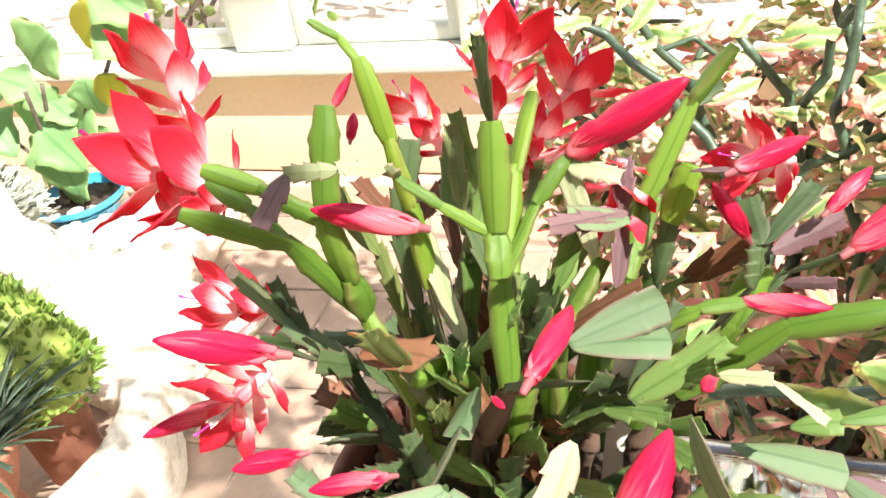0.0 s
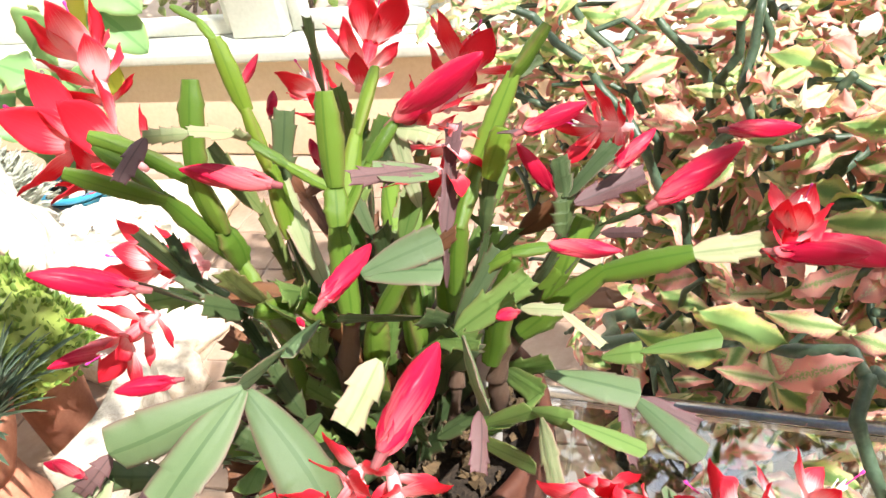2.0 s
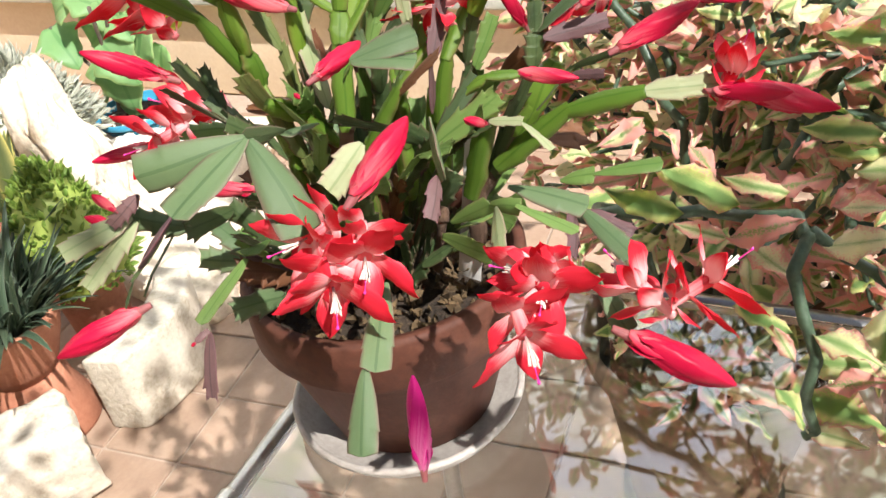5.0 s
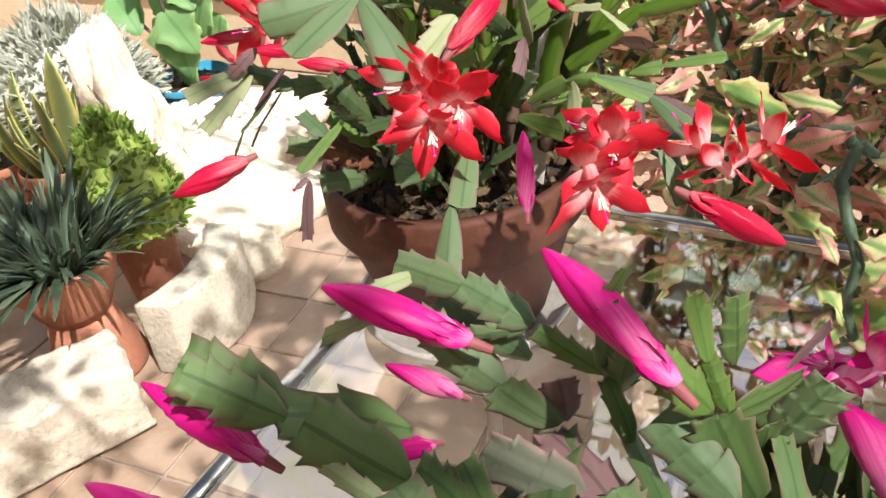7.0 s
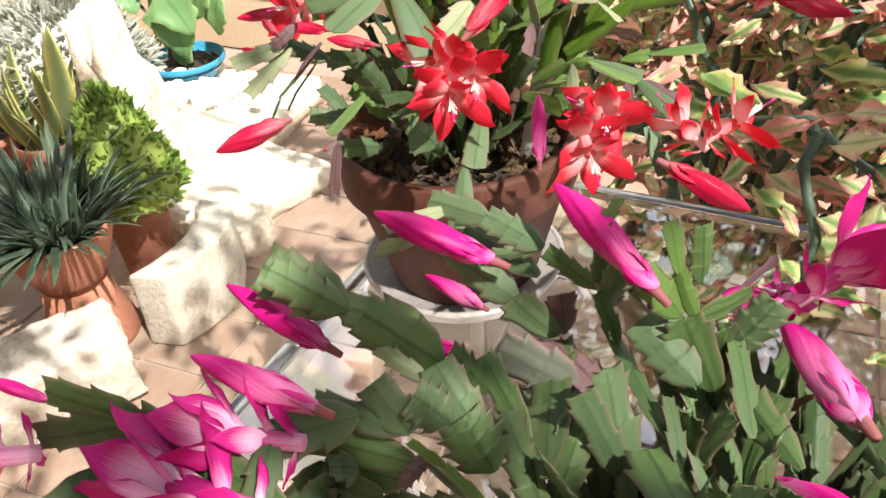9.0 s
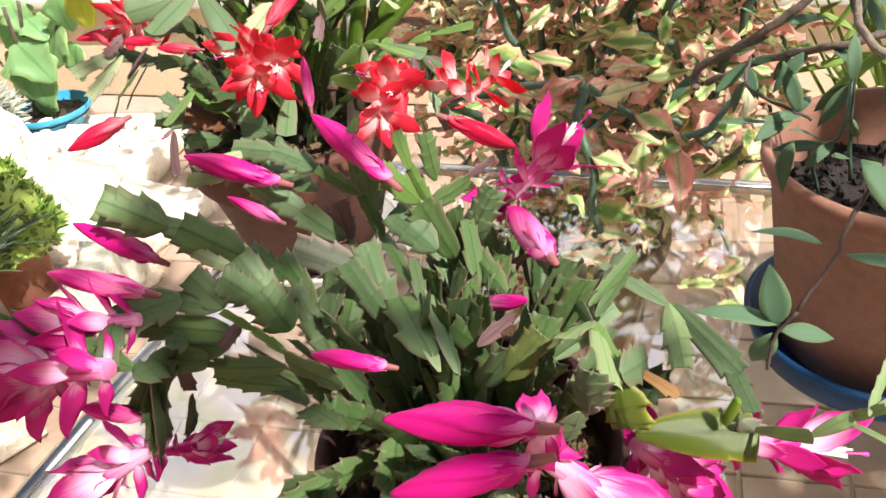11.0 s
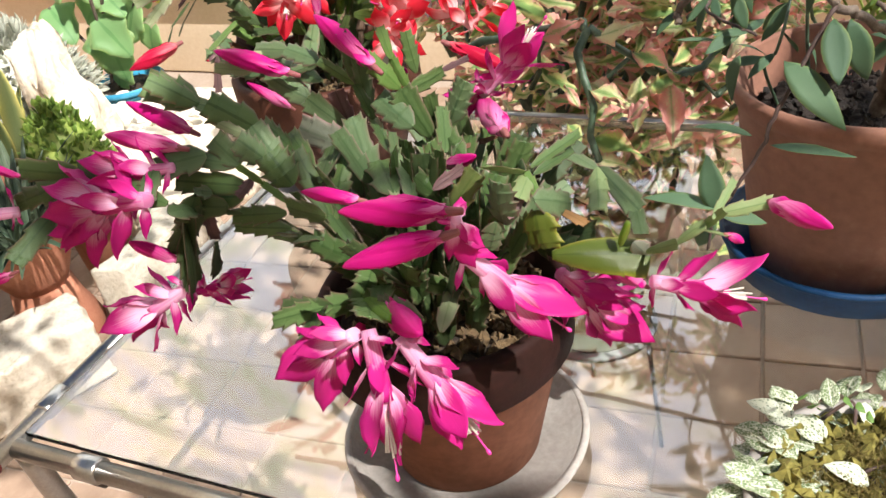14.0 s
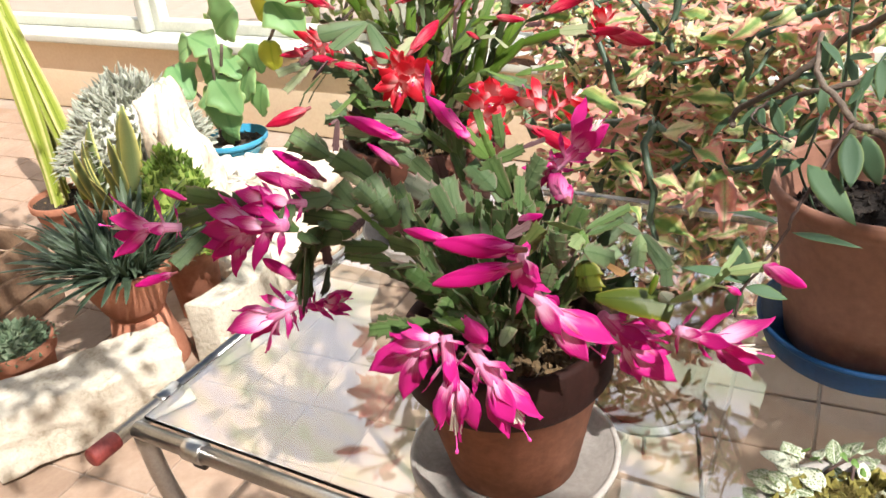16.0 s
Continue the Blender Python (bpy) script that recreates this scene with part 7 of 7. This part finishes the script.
for tip, bow in (((-1.923, 1.200, 0.473), 0), ((-1.874, 1.106, 0.403), 0), ((-1.811, 1.170, 0.520), 2), ((-2.057, 1.116, 0.442), 1), ((-2.02, 1.05, 0.40), 1), ((-1.98, 1.02, 0.36), 1), ((-1.84, 1.10, 0.44), 2)):
    q = Vector(tip) - snake.location
    p = Vector((0.35 * q.x, 0.35 * q.y, 0.20))
    child("leaf", SWORD[bow], snake, frame_of(p, q, jitter((0.3, -0.8, 0.1), 0.25), (q - p).length * 1.15))
SILV = blade("leaf", lambda v: 0.13 * math.sin(math.pi * min(1, v ** 0.9)) ** 0.7, SILVER, 4, -0.2, 0.2, thick=0.03, cols=2)
clay_pot("large_clay_pot", "large clay pot under a silver-leaved plant", -2.10, 1.33, 0.15, 0.28, TERRACOTTA_RED, 86)
cushion("silver_plant", "silvery grey bushy plant in a clay pot", -2.08, 1.33, 0.26, 0.24, 0.27, 1900, SILVER, SILV, 0.048, 87)
cushion("silver_rosettes", "small grey-leaved succulents low on the tiles", -2.35, 0.72, 0.0, 0.14, 0.24, 260, SILVER, SILV, 0.05, 88)


CACTUS_RIB = leaf_material("cactus_rib", (0.10, 0.16, 0.02), (0.34, 0.40, 0.06), (0.75, 0.70, 0.32), 0.5, 0.0, rib=0.9)


def ribbed_column(name, height, r, ribs=5):
    verts, faces, uvs, n, rows = [], [], [], ribs * 6, 26
    for i in range(rows + 1):
        v = i / rows
        rr = r * (1 - 0.12 * math.sin(v * 14)) * (1 if v < 0.93 else math.sqrt(max(0.02, 1 - ((v - 0.93) / 0.07) ** 2)))
        for k in range(n):
            a = 2 * math.pi * k / n
            q = rr * (0.45 + 0.55 * abs(math.cos(a * ribs / 2)) ** 2)
            verts.append((q * math.cos(a) - 0.10 * height * v * v, q * math.sin(a), height * v))
            uvs.append((0.5 + 0.5 * abs(math.cos(a * ribs / 2)), v))
    for i in range(rows):
        for k in range(n):
            a, b = i * n + k, i * n + (k + 1) % n
            faces.append((a, b, b + n, a + n))
    faces.append(tuple(range(len(verts) - n, len(verts))))
    return mesh_of(name, verts, faces, CACTUS_RIB, uvs)


column = thing("column_cactus", "tall ribbed yellow-green column cactus in a clay pot", "potted cactus", (-2.32, 1.16, 0))
child("pot", lathe("pot", pot_profile(0.12, 0.14, 0.085, 0.03, 0.008), TERRACOTTA_RED, 40), column)
soil_disc(column, 0.11, 0.12, 30, SOIL, 89)
for dx, dy, h, r, tilt in ((0.0, -0.02, 1.15, 0.034, 3), (0.075, 0.05, 0.95, 0.032, -4), (-0.07, 0.04, 0.80, 0.032, 6)):
    child("column", ribbed_column("column", h, r), column, pose(dx, dy, 0.11, 0, tilt, dx * 300))

# ---- climber overhead at the sunny side, which dapples the light ----
climber = thing("overhead_climber", "leafy climber trained over posts and wires above the patio", "climber", (0, 0, 0))
random.seed(91)
for x, y in ((2.35, -1.9), (2.35, 2.0), (-1.2, -1.9)):
    child("post", tube("post", [(x, y, 0), (x, y, 2.32)], 0.03, STEEL, 12), climber)
for k in range(9):
    y = -1.7 + 0.46 * k
    child("vine", tube("vine", curve_points([(-1.2, y, 2.3), (-0.3, y + 0.08, 2.34), (0.8, y - 0.06, 2.3), (2.35, y + 0.05, 2.32)], 5), 0.008, BARK, 6), climber)
poses = []
for k in range(5600):
    p = Vector((random.uniform(-1.2, 2.4), random.uniform(-1.8, 0.75), 2.3 + random.gauss(0.05, 0.10)))
    dense = 0.0
    for cx, cy, cr in ((0.20, -0.40, 0.35), (2.05, 0.0, 0.50)):
        dense = max(dense, 1 - ((p.x - cx) ** 2 + (p.y - cy) ** 2) / cr ** 2)
    for cx, cy, cr in ((0.95, -0.52, 0.34), (0.62, -0.13, 0.22)):
        dense -= 0.7 * max(0.0, 1 - ((p.x - cx) ** 2 + (p.y - cy) ** 2) / cr ** 2)
    if p.y > (0.35 if p.x < 0.42 else 0.0 if p.x < 1.45 else 0.14 if p.x < 1.75 else 0.45) or noise.noise(p * 1.7 + Vector((5, 1, 0))) + 0.45 * dense < 0.04:
        continue
    d = jitter((0, 0, -0.3), 1).normalized() * random.uniform(0.05, 0.09)
    poses.append(frame_of(p, p + d, jitter((0, 0, 1), 0.6), d.length))
for cx, cy, cr, n in ((0.20, -0.40, 0.30, 120), (1.74, 0.0, 0.22, 150), (1.06, -0.06, 0.13, 120), (0.88, 0.0, 0.12, 15), (1.98, 0.10, 0.20, 190), (1.66, 0.28, 0.14, 30), (1.28, 0.15, 0.13, 40), (1.48, 0.18, 0.10, 45), (1.45, 0.62, 0.11, 45), (1.36, 0.28, 0.20, 150), (1.60, 0.32, 0.16, 90), (1.85, -0.70, 0.34, 170), (2.15, -0.55, 0.26, 90), (1.55, -0.95, 0.26, 80), (0.50, 0.12, 0.16, 110), (0.42, 0.24, 0.13, 35), (0.62, 0.06, 0.12, 60), (1.72, 0.02, 0.16, 90), (1.88, 0.0, 0.2, 120), (1.55, -0.30, 0.2, 110), (1.80, -0.32, 0.2, 120), (2.05, -0.35, 0.2, 100), (1.25, -0.26, 0.16, 35)):
    for k in range(n):
        p = Vector((random.gauss(cx, cr * 0.6), random.gauss(cy, cr * 0.6), 2.3 + random.gauss(0.05, 0.10)))
        d = jitter((0, 0, -0.3), 1).normalized() * random.uniform(0.05, 0.08)
        poses.append(frame_of(p, p + d, jitter((0, 0, 1), 0.6), d.length))
many("foliage", [HEDGE_LEAF], poses, HEDGE, climber)

# ---- floor tiles ----
for x, y in near_tiles[:300]:
    child("tile", tile_meshes[0], floor, pose(x, y, random.uniform(-0.0058, -0.0050), 0, 0, 4.5))
rest_v, rest_f, tmpl = [], [], tile_meshes[0]
cs, sn = math.cos(TILE_TURN), math.sin(TILE_TURN)
base_v = [tuple(v.co) for v in tmpl.vertices]
base_f = [tuple(p.vertices) for p in tmpl.polygons]
for x, y in near_tiles[300:]:
    o = len(rest_v)
    rest_v += [(x + a * cs - b * sn, y + a * sn + b * cs, c - 0.0055) for a, b, c in base_v]
    rest_f += [tuple(i + o for i in f) for f in base_f]
far = child("far_tiles", mesh_of("far_tiles", rest_v, rest_f, TILE, None, False), floor)
far["kind"] = "stuff"
